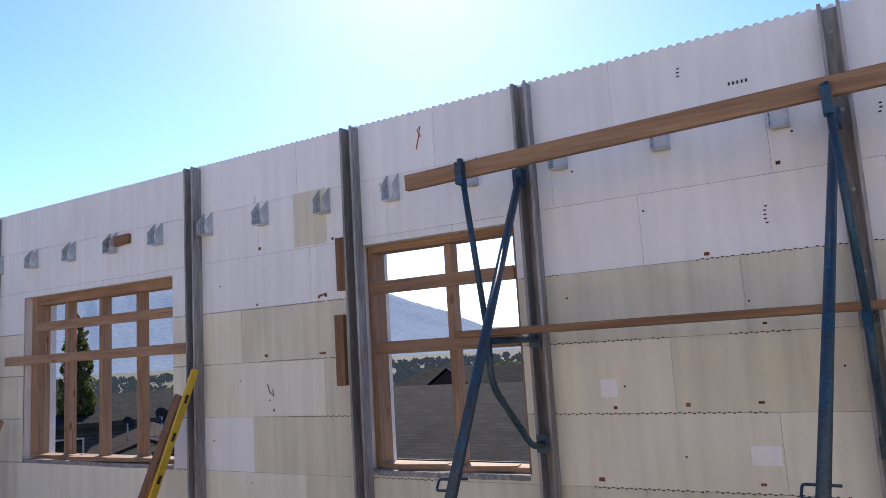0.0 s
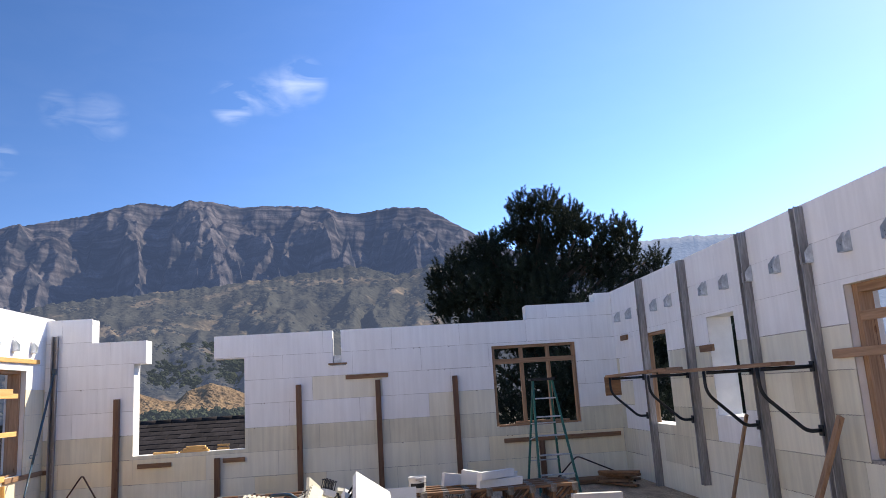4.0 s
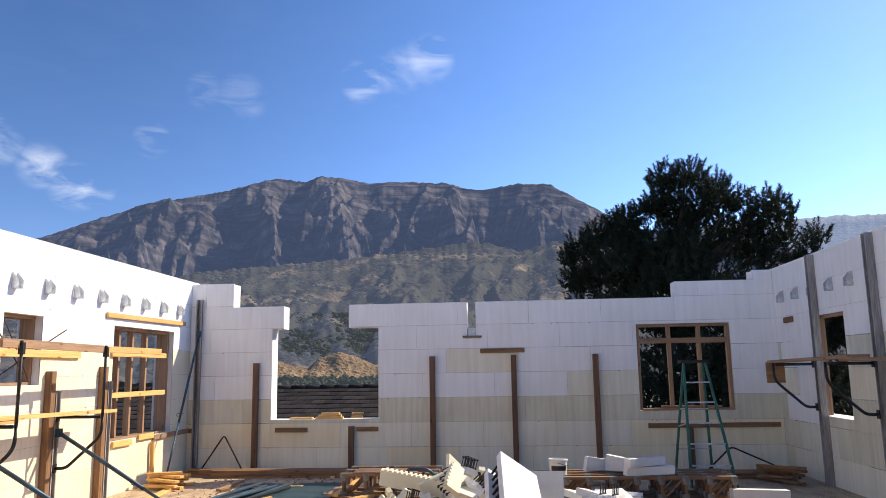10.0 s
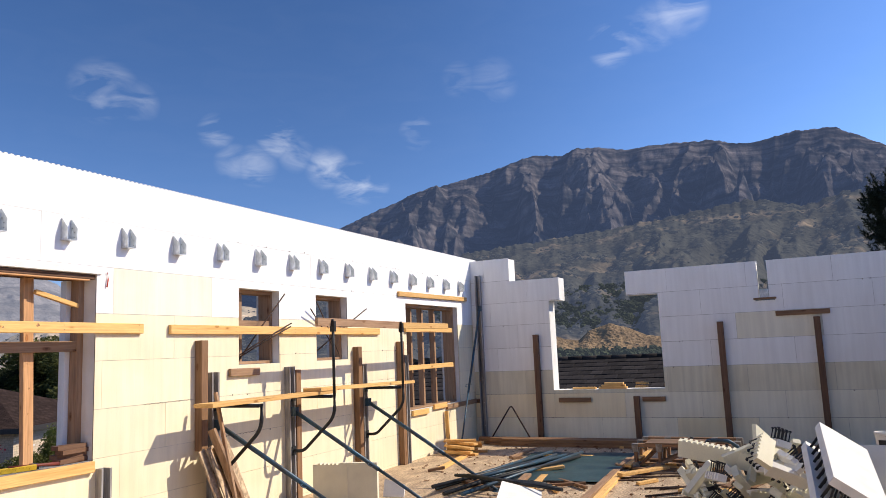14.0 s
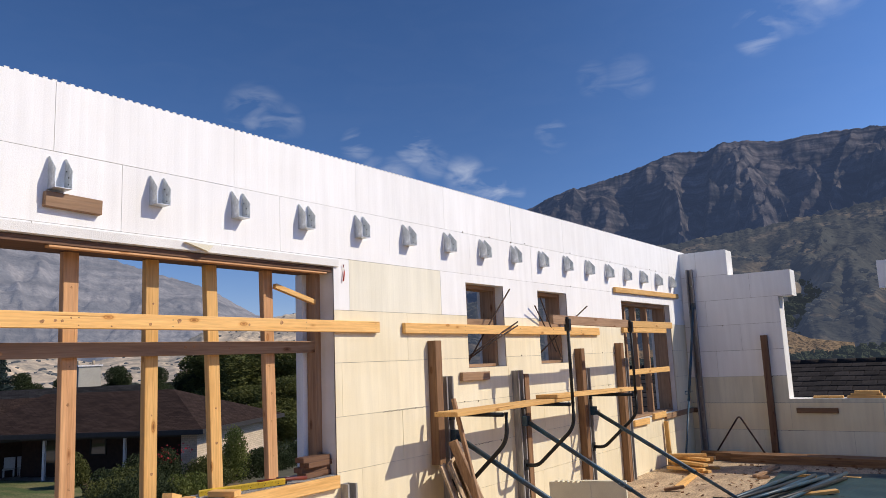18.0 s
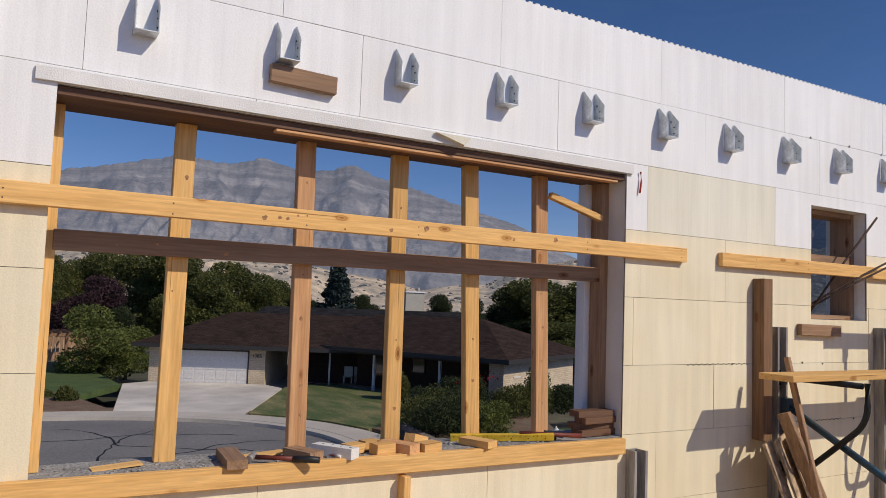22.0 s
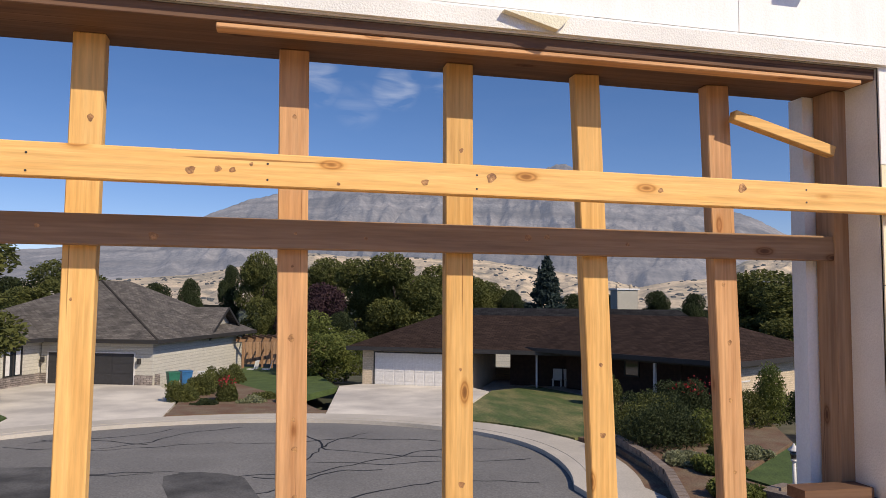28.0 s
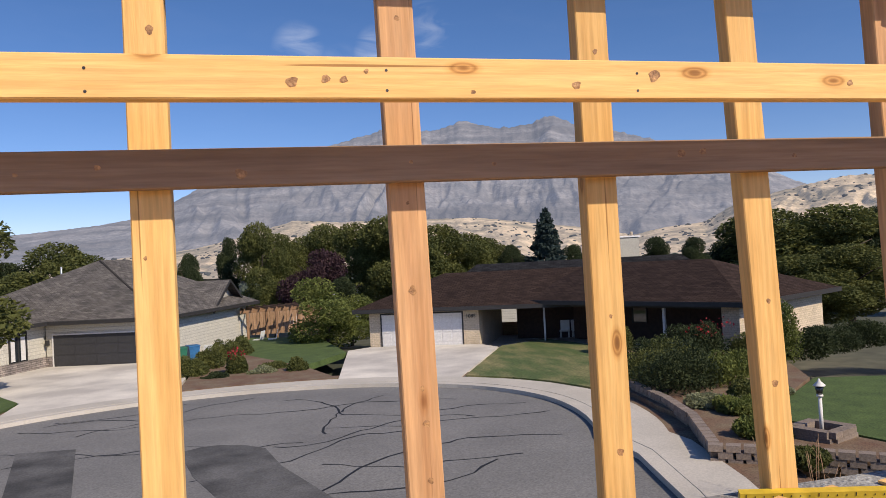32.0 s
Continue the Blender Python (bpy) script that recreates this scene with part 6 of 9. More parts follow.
def mountain(name, label, profile, r0, r1, material, seed, base_el=-0.8, rows=60, ridge=0.16, spurs=0.16, per_degree=7, jag=0.012):
    """A range as a sloping relief: profile gives crest elevation in degrees by azimuth from +y towards -x."""
    a0, a1 = profile[0][0], profile[-1][0]
    cols = max(40, int((a1 - a0) * per_degree))
    xs, ys = [p[0] for p in profile], [p[1] for p in profile]
    verts, faces = [], []
    off = Vector((seed * 13.7, seed * 5.1, seed * 2.3))
    for j in range(rows + 3):
        f = min(j / rows, 1.0)
        back = max(j - rows, 0)
        for i in range(cols + 1):
            az = a0 + (a1 - a0) * i / cols
            crest = float(np.interp(az, xs, ys))
            r = r0 + (r1 - r0) * f
            h_crest = math.tan(radians(crest)) * r1
            h_base = math.tan(radians(base_el)) * r0
            p = Vector((az * 0.18, f * 2.2, 0)) + off
            warp = noise.noise(p * 1.3) * 0.9 + 0.5 * noise.noise(p * 3.1)
            rid = 1 - 2 * abs(noise.noise(Vector((az * spurs + warp * 0.45 + (1 - f) * 0.5, f * 0.5, 0)) + off))
            rid2 = 1 - 2 * abs(noise.noise(Vector((az * spurs * 3.0 + warp * 1.2 + f * 1.2, f * 2.6, 4)) + off))
            n2 = noise.fractal(Vector((az * 0.45 + f * 2.0, f * 6.0, 1)) + off, 0.8, 2.1, 6)
            env = math.sin(math.pi * min(f * 0.97 + 0.03, 0.999)) ** 0.7
            h = h_base + (h_crest - h_base) * (0.55 * f + 0.45 * f ** 1.8) + env * ridge * (h_crest - h_base) * (rid * 0.85 + rid2 * 0.36 + n2 * 0.34 - 0.55)
            h += (h_crest - h_base) * jag * f ** 6 * noise.fractal(Vector((az * 2.3, 3.3, seed)), 0.7, 2.2, 4)
            h -= back * 0.25 * max(h_crest, 1)
            r += back * 150
            a = radians(az)
            verts.append((-math.sin(a) * r - 2.0, math.cos(a) * r, 1.6 + h))
    for j in range(rows + 2):
        for i in range(cols):
            k = j * (cols + 1) + i
            faces.append((k, k + 1, k + cols + 2, k + cols + 1))
    me = bpy.data.meshes.new(name)
    me.from_pydata(verts, [], faces)
    me.polygons.foreach_set("use_smooth", [True] * len(faces))
    me.materials.append(material)
    return tagged(new(name, me), label, "mountain", kind="structure")


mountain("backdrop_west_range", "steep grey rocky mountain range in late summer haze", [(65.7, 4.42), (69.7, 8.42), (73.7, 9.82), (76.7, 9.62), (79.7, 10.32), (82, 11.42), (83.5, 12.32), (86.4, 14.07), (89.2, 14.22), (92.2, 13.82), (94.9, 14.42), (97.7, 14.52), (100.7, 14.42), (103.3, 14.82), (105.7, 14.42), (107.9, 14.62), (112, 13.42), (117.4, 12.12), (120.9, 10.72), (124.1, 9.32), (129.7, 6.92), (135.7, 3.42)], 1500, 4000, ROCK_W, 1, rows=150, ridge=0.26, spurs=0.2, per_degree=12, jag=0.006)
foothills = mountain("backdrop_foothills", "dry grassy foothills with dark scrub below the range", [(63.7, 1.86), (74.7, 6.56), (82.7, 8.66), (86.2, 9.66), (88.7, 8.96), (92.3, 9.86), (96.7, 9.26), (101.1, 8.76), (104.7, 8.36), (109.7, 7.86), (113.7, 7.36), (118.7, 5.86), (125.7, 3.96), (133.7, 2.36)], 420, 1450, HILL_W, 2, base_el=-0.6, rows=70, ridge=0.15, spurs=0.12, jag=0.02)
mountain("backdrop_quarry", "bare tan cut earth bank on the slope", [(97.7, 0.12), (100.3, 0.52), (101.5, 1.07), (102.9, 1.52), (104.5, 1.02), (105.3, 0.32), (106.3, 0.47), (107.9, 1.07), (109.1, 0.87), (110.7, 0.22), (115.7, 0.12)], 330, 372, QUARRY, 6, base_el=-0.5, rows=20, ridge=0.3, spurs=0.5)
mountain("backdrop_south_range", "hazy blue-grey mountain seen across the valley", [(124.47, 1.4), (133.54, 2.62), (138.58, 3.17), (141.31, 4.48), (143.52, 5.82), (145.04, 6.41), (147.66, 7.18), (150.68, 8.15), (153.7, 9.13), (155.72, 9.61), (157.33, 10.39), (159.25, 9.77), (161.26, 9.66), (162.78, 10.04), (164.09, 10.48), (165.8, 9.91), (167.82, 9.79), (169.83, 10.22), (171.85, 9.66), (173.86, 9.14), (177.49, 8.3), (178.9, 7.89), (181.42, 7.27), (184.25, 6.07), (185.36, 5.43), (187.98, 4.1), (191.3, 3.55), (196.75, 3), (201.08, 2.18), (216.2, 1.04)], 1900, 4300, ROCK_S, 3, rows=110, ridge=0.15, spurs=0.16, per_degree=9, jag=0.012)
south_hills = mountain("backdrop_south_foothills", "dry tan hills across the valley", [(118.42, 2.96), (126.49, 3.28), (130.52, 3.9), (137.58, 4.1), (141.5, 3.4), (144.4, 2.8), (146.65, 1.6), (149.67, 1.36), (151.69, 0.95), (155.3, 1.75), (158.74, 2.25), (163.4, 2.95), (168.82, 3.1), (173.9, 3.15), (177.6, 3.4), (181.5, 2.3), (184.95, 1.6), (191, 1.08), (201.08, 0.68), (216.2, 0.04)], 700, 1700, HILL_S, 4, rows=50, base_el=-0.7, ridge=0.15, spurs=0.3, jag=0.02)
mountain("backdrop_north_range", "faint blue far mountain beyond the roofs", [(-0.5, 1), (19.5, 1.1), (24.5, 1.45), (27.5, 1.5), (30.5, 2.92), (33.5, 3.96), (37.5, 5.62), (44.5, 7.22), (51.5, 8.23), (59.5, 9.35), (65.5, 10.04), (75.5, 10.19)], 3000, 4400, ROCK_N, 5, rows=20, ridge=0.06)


# ---- vegetation ----
def leaf_mat(name, color, dark, back=0.35):
    m = mat(name, color, 0.75, 0, 0.25, 0.7, 8, 0.0, (1, 1, 1), dark, 0, 0.25, 0.5)
    n, l = m.node_tree.nodes, m.node_tree.links
    b = n["Principled BSDF"]
    src = [k for k in l if k.to_socket == b.inputs["Base Color"]][0].from_socket
    tr, mx = n.new("ShaderNodeBsdfTranslucent"), n.new("ShaderNodeMixShader")
    mx.inputs[0].default_value = back
    l.new(src, tr.inputs["Color"])
    l.new(b.outputs[0], mx.inputs[1])
    l.new(tr.outputs[0], mx.inputs[2])
    l.new(mx.outputs[0], n["Material Output"].inputs["Surface"])
    return m


LEAF = leaf_mat("leaf_green", (0.15, 0.155, 0.045), (0.07, 0.085, 0.028))
LEAF_LIGHT = leaf_mat("leaf_light", (0.20, 0.22, 0.06), (0.10, 0.13, 0.035))
LEAF_DARK = leaf_mat("leaf_dark", (0.062, 0.08, 0.032), (0.032, 0.046, 0.02))
LEAF_PLUM = leaf_mat("leaf_plum", (0.075, 0.04, 0.045), (0.042, 0.022, 0.028))
LEAF_SPRUCE = leaf_mat("spruce_blue", (0.05, 0.075, 0.065), (0.028, 0.045, 0.04), 0.15)
NEEDLE = leaf_mat("pine_needle", (0.032, 0.045, 0.027), (0.018, 0.027, 0.018), 0.15)
FLOWER = leaf_mat("red_flower", (0.45, 0.03, 0.03), (0.36, 0.05, 0.06))
PALE_LEAF = leaf_mat("pale_leaf", (0.35, 0.35, 0.22), (0.20, 0.22, 0.12))
BARK = mat("bark", (0.10, 0.075, 0.055), 0.95, 0, 0.3, 6, 30, 0.6, (1, 1, 0.3))


def clumped(seed, r, h0, h1, n, flat=1.0):
    """Lobes of a broad crown between two heights."""
    rng = random.Random(seed)
    out = []
    for i in range(n):
        z = h0 + (h1 - h0) * (i + 0.5) / n
        f = (z - h0) / (h1 - h0)
        w = r * math.sin(math.pi * (0.16 + 0.72 * f)) ** 0.8
        ang, q = rng.uniform(0, 6.28), rng.uniform(0.25, 0.7) * w
        s = r * rng.uniform(0.34, 0.52)
        out.append((math.cos(ang) * q, math.sin(ang) * q, z, s, s, s * 0.75 * flat))
    return out


def tree_model(name, label, kind, material, r, h, trunk_h, count, size, seed, lobes=None, thin=1.0):
    ob = thing(name, label, "tree")
    bm = bmesh.new()
    tube(bm, [(0, 0, -0.1), (0.03 * h / 5, 0, trunk_h * 0.5), (0, 0.02, trunk_h), (0.05, 0, trunk_h + (h - trunk_h) * 0.55)], [h * 0.032, h * 0.025, h * 0.02, h * 0.006], 8)
    rng = random.Random(seed)
    for i in range(7):
        a = i * 0.9 + rng.random()
        z = trunk_h + (h - trunk_h) * 0.08 * i
        q = r * rng.uniform(0.5, 0.8)
        tube(bm, [(0, 0, z), (math.cos(a) * q * 0.5, math.sin(a) * q * 0.5, z + q * 0.35), (math.cos(a) * q, math.sin(a) * q, z + q * 0.75)], [h * 0.012, h * 0.008, h * 0.003], 6)
    part("trunk", bm, BARK, ob)
    v, f = cards(lobes or clumped(seed, r, trunk_h, h - r * 0.25, 12), count, size, seed, thin)
    part("crown", card_mesh("crown", v, f, material), None, ob)
    return ob


def cone_lobes(h, r, h0, n=16, seed=1):
    rng = random.Random(seed)
    out = []
    for i in range(n):
        f = i / (n - 1)
        z = h0 + (h - h0) * f
        w = r * (1 - f) ** 0.85 + 0.12
        cnt = max(3, int(8 * (1 - f)))
        for k in range(cnt):
            a = 6.283 * k / cnt + rng.uniform(-0.3, 0.3) + i
            q = w * rng.uniform(0.42, 0.7)
            out.append((math.cos(a) * q, math.sin(a) * q, z - q * 0.18, w * 0.42 + 0.08, w * 0.42 + 0.08, (h - h0) / n * 0.6))
    return out


def place(az, dist, z=STREET, eye=(-4.1, -3.0)):
    a = radians(az)
    return (eye[0] - math.sin(a) * dist, eye[1] + math.cos(a) * dist, z)


def place_south(az, dist):
    """A spot on the falling ground south of the site."""
    x, y, _ = place(az + 0.83, dist * 0.96, 0, (-4.2, -3.3))
    return (x, y, STREET - 0.22 - 0.0081 * (x + 4.2) + 0.01175 * (y + 3.34))


def put_tree(model, p, s, rz):
    return copy_thing(model, Matrix.Translation(p) @ pose(0, 0, 0, 0, 0, rz) @ Matrix.Diagonal((s[0], s[0], s[1], 1)))


round_tree = tree_model("broadleaf_tree", "full green broadleaf tree beyond the houses", "r", LEAF, 3.0, 8.0, 1.6, 21000, 0.105, 3)
round_tree.matrix_basis = Matrix.Translation(place_south(-167, 66)) @ Matrix.Diagonal((1.35, 1.35, 1.05, 1))
light_tree = tree_model("broadleaf_tree", "light green broadleaf tree in a yard", "r", LEAF_LIGHT, 2.3, 5.2, 1.0, 9500, 0.085, 5)
light_tree.matrix_basis = Matrix.Translation(place_south(174.7, 48)) @ Matrix.Diagonal((1.12, 1.12, 0.9, 1))
dark_tree = tree_model("broadleaf_tree", "dark green broadleaf tree beyond the roofs", "r", LEAF_DARK, 3.0, 8.0, 1.4, 19000, 0.105, 8)
dark_tree.matrix_basis = Matrix.Translation(place_south(-172.8, 84)) @ Matrix.Diagonal((0.8, 0.8, 0.95, 1))
plum_tree = tree_model("plum_tree", "dark purple-leaved plum tree beyond the driveway", "r", LEAF_PLUM, 3.0, 7.0, 1.4, 13000, 0.115, 11)
plum_tree.matrix_basis = Matrix.Translation(place_south(175.2, 64)) @ Matrix.Diagonal((0.95, 0.95, 1.0, 1))
spruce = tree_model("spruce_tree", "tall blue-grey spruce beyond the brown roof", "c", LEAF_SPRUCE, 3.0, 9.5, 0.5, 16000, 0.26, 13, cone_lobes(9.4, 3.3, 0.4, 20), 0.75)
spruce.matrix_basis = Matrix.Translation(place_south(157.6, 72))
for az, d, sx, sz, rz, model in ((-158.2, 40, 1.28, 1.16, 70, round_tree), (-163.5, 70, 1.2, 1.0, 10, dark_tree), (-170.3, 78, 1.0, 0.85, 50, round_tree), (-175.6, 70, 0.62, 1.0, 90, dark_tree), (-178.2, 82, 0.55, 1.25, 20, dark_tree), (179.3, 78, 0.7, 1.2, 140, round_tree),
                                 (177.6, 84, 0.75, 1.1, 33, round_tree), (174.9, 86, 0.9, 1.2, 200, round_tree), (171.6, 76, 0.95, 1.12, 60, round_tree), (169.2, 72, 1.05, 1.15, 120, round_tree), (166.6, 76, 1.0, 1.05, 250, round_tree), (164.0, 80, 0.9, 0.95, 300, round_tree),
                                 (161.9, 86, 0.9, 0.9, 15, round_tree), (160.1, 82, 0.8, 0.9, 100, dark_tree), (155.3, 84, 0.8, 0.85, 160, dark_tree), (152.7, 90, 0.8, 0.85, 75, dark_tree), (149.4, 92, 0.9, 0.9, 210, dark_tree), (147.0, 88, 0.8, 0.85, 20, dark_tree),
                                 (143.8, 62, 1.1, 0.9, 330, dark_tree), (141.4, 58, 1.15, 0.86, 80, round_tree), (138.8, 56, 1.15, 0.84, 190, round_tree), (135.8, 60, 1.2, 0.95, 280, dark_tree), (132, 66, 1.2, 0.95, 5, dark_tree), (173.3, 60, 0.6, 0.62, 240, dark_tree), (178.5, 66, 0.5, 0.55, 240, round_tree)):
    put_tree(model, place_south(az, d), (sx, sz), rz)
put_tree(light_tree, place_south(172.9, 53), (0.8, 0.72), 150)
put_tree(round_tree, place_south(139.5, 48), (0.75, 0.5), 25)
put_tree(round_tree, place_south(137.2, 50), (0.8, 0.55), 125)

# tall pine beyond the end wall
pine = thing("pine_tree", "large dark pine with many upright shoots beyond the end wall", "tree", at=Matrix.Translation((-24.0, 5.3, STREET + 0.1)))
# limbs of the crown: across, height, reach
PINE_LIMBS = [(-0.27, 10.3, 0.5), (0.32, 10.22, 0.58), (1.26, 10.05, 0.58), (1.63, 9.5, 0.47), (-0.62, 9.5, 0.45), (-1.25, 9.15, 0.46), (-1.73, 8.88, 0.48), (-2.28, 8.65, 0.48), (-2.89, 8.2, 0.48), (-3.18, 7.9, 0.3), (-2.96, 7.3, 0.5),
              (2.52, 9.3, 0.53), (3.2, 9.22, 0.44), (2.97, 8.5, 0.57), (3.76, 8.3, 0.36), (0.35, 9.1, 0.92), (-0.93, 8.2, 0.88), (0.33, 8.1, 1.0), (1.56, 8.5, 0.9), (-2.03, 7.8, 0.8), (2.33, 8.1, 0.7), (0.95, 9.45, 0.7), (2.15, 8.85, 0.55), (-0.2, 9.6, 0.6), (3.3, 7.7, 0.6), (-1.4, 8.4, 0.6), (-2.5, 7.4, 0.7), (0.1, 7.3, 0.9), (-1.1, 7.3, 0.9), (3.7, 7.6, 0.5)]
PINE_LOBES = [(0.5 * math.sin(i * 2.4), y, z, 1.25 * q + 0.2, q * 0.9, q * 0.82) for i, (y, z, q) in enumerate(PINE_LIMBS)]
PINE_LOBES += [(0.3, 0, 6.6, 2.2, 2.3, 1.3), (0.3, 2.4, 6.5, 1.6, 1.7, 1.4), (0.2, -2.2, 6.1, 1.3, 1.2, 1.3), (0.5, 0.6, 4.8, 2.6, 3.0, 1.5), (0.5, 1.8, 3.8, 2.4, 2.4, 1.6), (0.5, -1.0, 3.2, 2.3, 2.5, 1.6), (0.3, 1.0, 1.8, 2.2, 2.4, 1.2)]
bm = bmesh.new()
tube(bm, [(0, 0, -0.1), (0.05, 0.1, 2.5), (0, 0, 5), (0.1, 0.1, 8.6)], [0.28, 0.22, 0.15, 0.04], 10)
for lx, ly, lz, *_ in PINE_LOBES[1:]:
    tube(bm, [(0, 0, max(0.8, lz - 1.8)), (lx * 0.6, ly * 0.6, lz - 0.9), (lx, ly, lz + 0.3)], [0.10, 0.06, 0.02], 6)
part("trunk", bm, BARK, pine)
rng = np.random.default_rng(21)
lob = np.array(PINE_LOBES)
NT, NN = 4300, 52
wt = (lob[:, 3] * lob[:, 4]) ** 0.75
pk = rng.choice(len(lob), NT, p=wt / wt.sum())
dd = rng.normal(size=(NT, 3))
dd[:, 2] += 0.25
dd /= np.linalg.norm(dd, axis=1)[:, None]
foot = lob[pk, :3] + dd * lob[pk, 3:6] * (0.55 + 0.45 * rng.random(NT))[:, None]
shoot = dd * (0.6, 0.6, 0.3) + np.array((0, 0, 0.75))
shoot /= np.linalg.norm(shoot, axis=1)[:, None]
reach = 0.20 + 0.20 * rng.random(NT)
# needles in a brush round each shoot
k = np.arange(NN) / NN
base_ = foot[:, None] + shoot[:, None] * (reach[:, None] * k[None])[..., None]
w = rng.normal(size=(NT, NN, 3))
w -= shoot[:, None] * (w * shoot[:, None]).sum(2, keepdims=True)
w /= np.linalg.norm(w, axis=2, keepdims=True)
nd = w * (1 - 0.55 * k)[None, :, None] + shoot[:, None] * 0.55
nd *= (0.105 + 0.04 * rng.random((NT, NN, 1)))
sd = np.cross(nd, rng.normal(size=(NT, NN, 3)))
sd *= 0.010 / np.linalg.norm(sd, axis=2, keepdims=True)
vs = np.stack([base_ - sd, base_ + sd, base_ + nd], axis=2).reshape(-1, 3)
part("crown", card_mesh("crown", vs, np.arange(len(vs)).reshape(-1, 3), NEEDLE), None, pine)
v, f = cards([(x, y, z, a * 0.72, b * 0.72, c * 0.72) for x, y, z, a, b, c in PINE_LOBES], 22000, 0.10, 22, 0.7, 0.4, 0.2)
part("inner_crown", card_mesh("inner_crown", v, f, NEEDLE), None, pine)
put_tree(pine, (-25.5, 11.5, STREET - 1.0), (0.75, 0.8), 130)

# poplar and trees on the north side
poplar = tree_model("poplar_tree", "slender tall poplar beyond the neighbouring roof", "p", LEAF, 1.0, 11.0, 0.8, 3600, 0.17, 17, [(0, 0, 1.2 + i * 0.75, 0.95 * math.sin(math.pi * (0.12 + 0.8 * i / 13)) + 0.15, 0.95 * math.sin(math.pi * (0.12 + 0.8 * i / 13)) + 0.15, 0.8) for i in range(13)])
poplar.matrix_basis = Matrix.Translation(place(57.1, 36, STREET - 3.5, (-0.35, 0.47))) @ Matrix.Diagonal((0.72, 0.72, 0.98, 1))
for az, d, s, rz in ((28.5, 70, 0.75, 0), (26.5, 75, 0.8, 40), (24.5, 66, 0.75, 90), (22, 70, 0.8, 10), (51, 95, 0.7, 60), (50, 60, 0.42, 200)):
    put_tree(round_tree, place(az, d, STREET - 3.5, (-0.4, 0.5)), (s, s), rz)
for az, d, s, sz, rz in ((107.4, 60, 0.8, 0.62, 0), (108.9, 66, 0.8, 0.66, 70), (105.6, 80, 0.7, 0.58, 20), (103.6, 70, 0.6, 0.5, 120), (100.8, 46, 0.75, 1.08, 200), (102.4, 48, 0.6, 0.95, 10), (110.5, 56, 0.8, 0.6, 30), (113, 50, 0.8, 0.6, 100), (116, 44, 0.8, 0.55, 220), (118, 40, 0.7, 0.5, 320), (121, 60, 0.9, 0.7, 15)):
    put_tree(light_tree if az in (100.8, 102.4, 116) else dark_tree, place(az, d, STREET - 1.2, (-1.9, 0.4)), (s, sz), rz)
# belt of far trees in the valley and on the slopes
rng = np.random.default_rng(5)
lobs = []
for i in range(900):
    az = rng.uniform(96, 114)
    d = rng.uniform(120, 420)
    p = place(az, d, STREET - 1.5 + (0.0 if d < 330 else (d - 330) * 0.03), (-1.9, 0.4))
    s = rng.uniform(1.2, 2.8)
    lobs.append((p[0], p[1], p[2] + s * 0.8, s, s, s * 0.9))
for i in range(1500):
    az, f = rng.uniform(92, 116), rng.random() ** 1.4 * 0.42
    d = 420 + 1030 * f
    h = -4.4 + 222 * (0.55 * f + 0.45 * f ** 1.8)
    p = place(az, d, h + 1.0, (-2.0, 0.0))
    s = rng.uniform(2.0, 5.0) * (1.0 + f)
    lobs.append((p[0], p[1], p[2] - s * 0.3, s * 0.8, s * 0.8, s * 0.6))
for i in range(700):
    az = rng.uniform(128, 200)
    d = rng.uniform(130, 420)
    p = place(az, d, STREET - 5.0)
    s = rng.uniform(1.6, 3.2)
    lobs.append((p[0], p[1], p[2] + s * 0.8, s, s, s * 0.9))
for i in range(1000):
    az = rng.uniform(18, 64)
    d = rng.uniform(90, 700)
    p = place(az, d, STREET - 5.0)
    s = rng.uniform(1.5, 2.8)
    lobs.append((p[0], p[1], p[2] + s * 0.8, s, s, s * 0.9))
v, f = cards(lobs, 85000, 1.0, 6)
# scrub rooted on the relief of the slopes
# woods and scrub emit a faint blue, haze put into the material
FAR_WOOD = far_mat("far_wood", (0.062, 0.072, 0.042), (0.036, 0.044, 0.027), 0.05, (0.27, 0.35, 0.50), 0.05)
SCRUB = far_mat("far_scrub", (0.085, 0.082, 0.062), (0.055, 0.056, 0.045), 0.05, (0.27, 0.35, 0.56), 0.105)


def on_slope(ob, count, az0, az1, d0, d1, s0, s1, seed):
    """Clumps at random places on a range's relief."""
    tree = BVHTree.FromPolygons([v.co for v in ob.data.vertices], [tuple(p.vertices) for p in ob.data.polygons])
    r_ = np.random.default_rng(seed)
    out = []
    for az, fd, fs in zip(r_.uniform(az0, az1, count), r_.random(count), r_.random(count)):
        d = d0 + (d1 - d0) * fd
        x, y, _ = place(az, d, 0, (-2.0, 0.0))
        h, nrm, i, dist = tree.ray_cast(Vector((x, y, 3000)), Vector((0, 0, -1)))
        if h is None or noise.noise(Vector((x * 0.012, y * 0.012, seed))) < -0.08:
            continue
        s = (s0 + (s1 - s0) * fs ** 2) * (0.6 + 0.8 * d / d1)
        out.append((x, y, h.z + s * 0.12, s, s, s * 0.55))
    return out


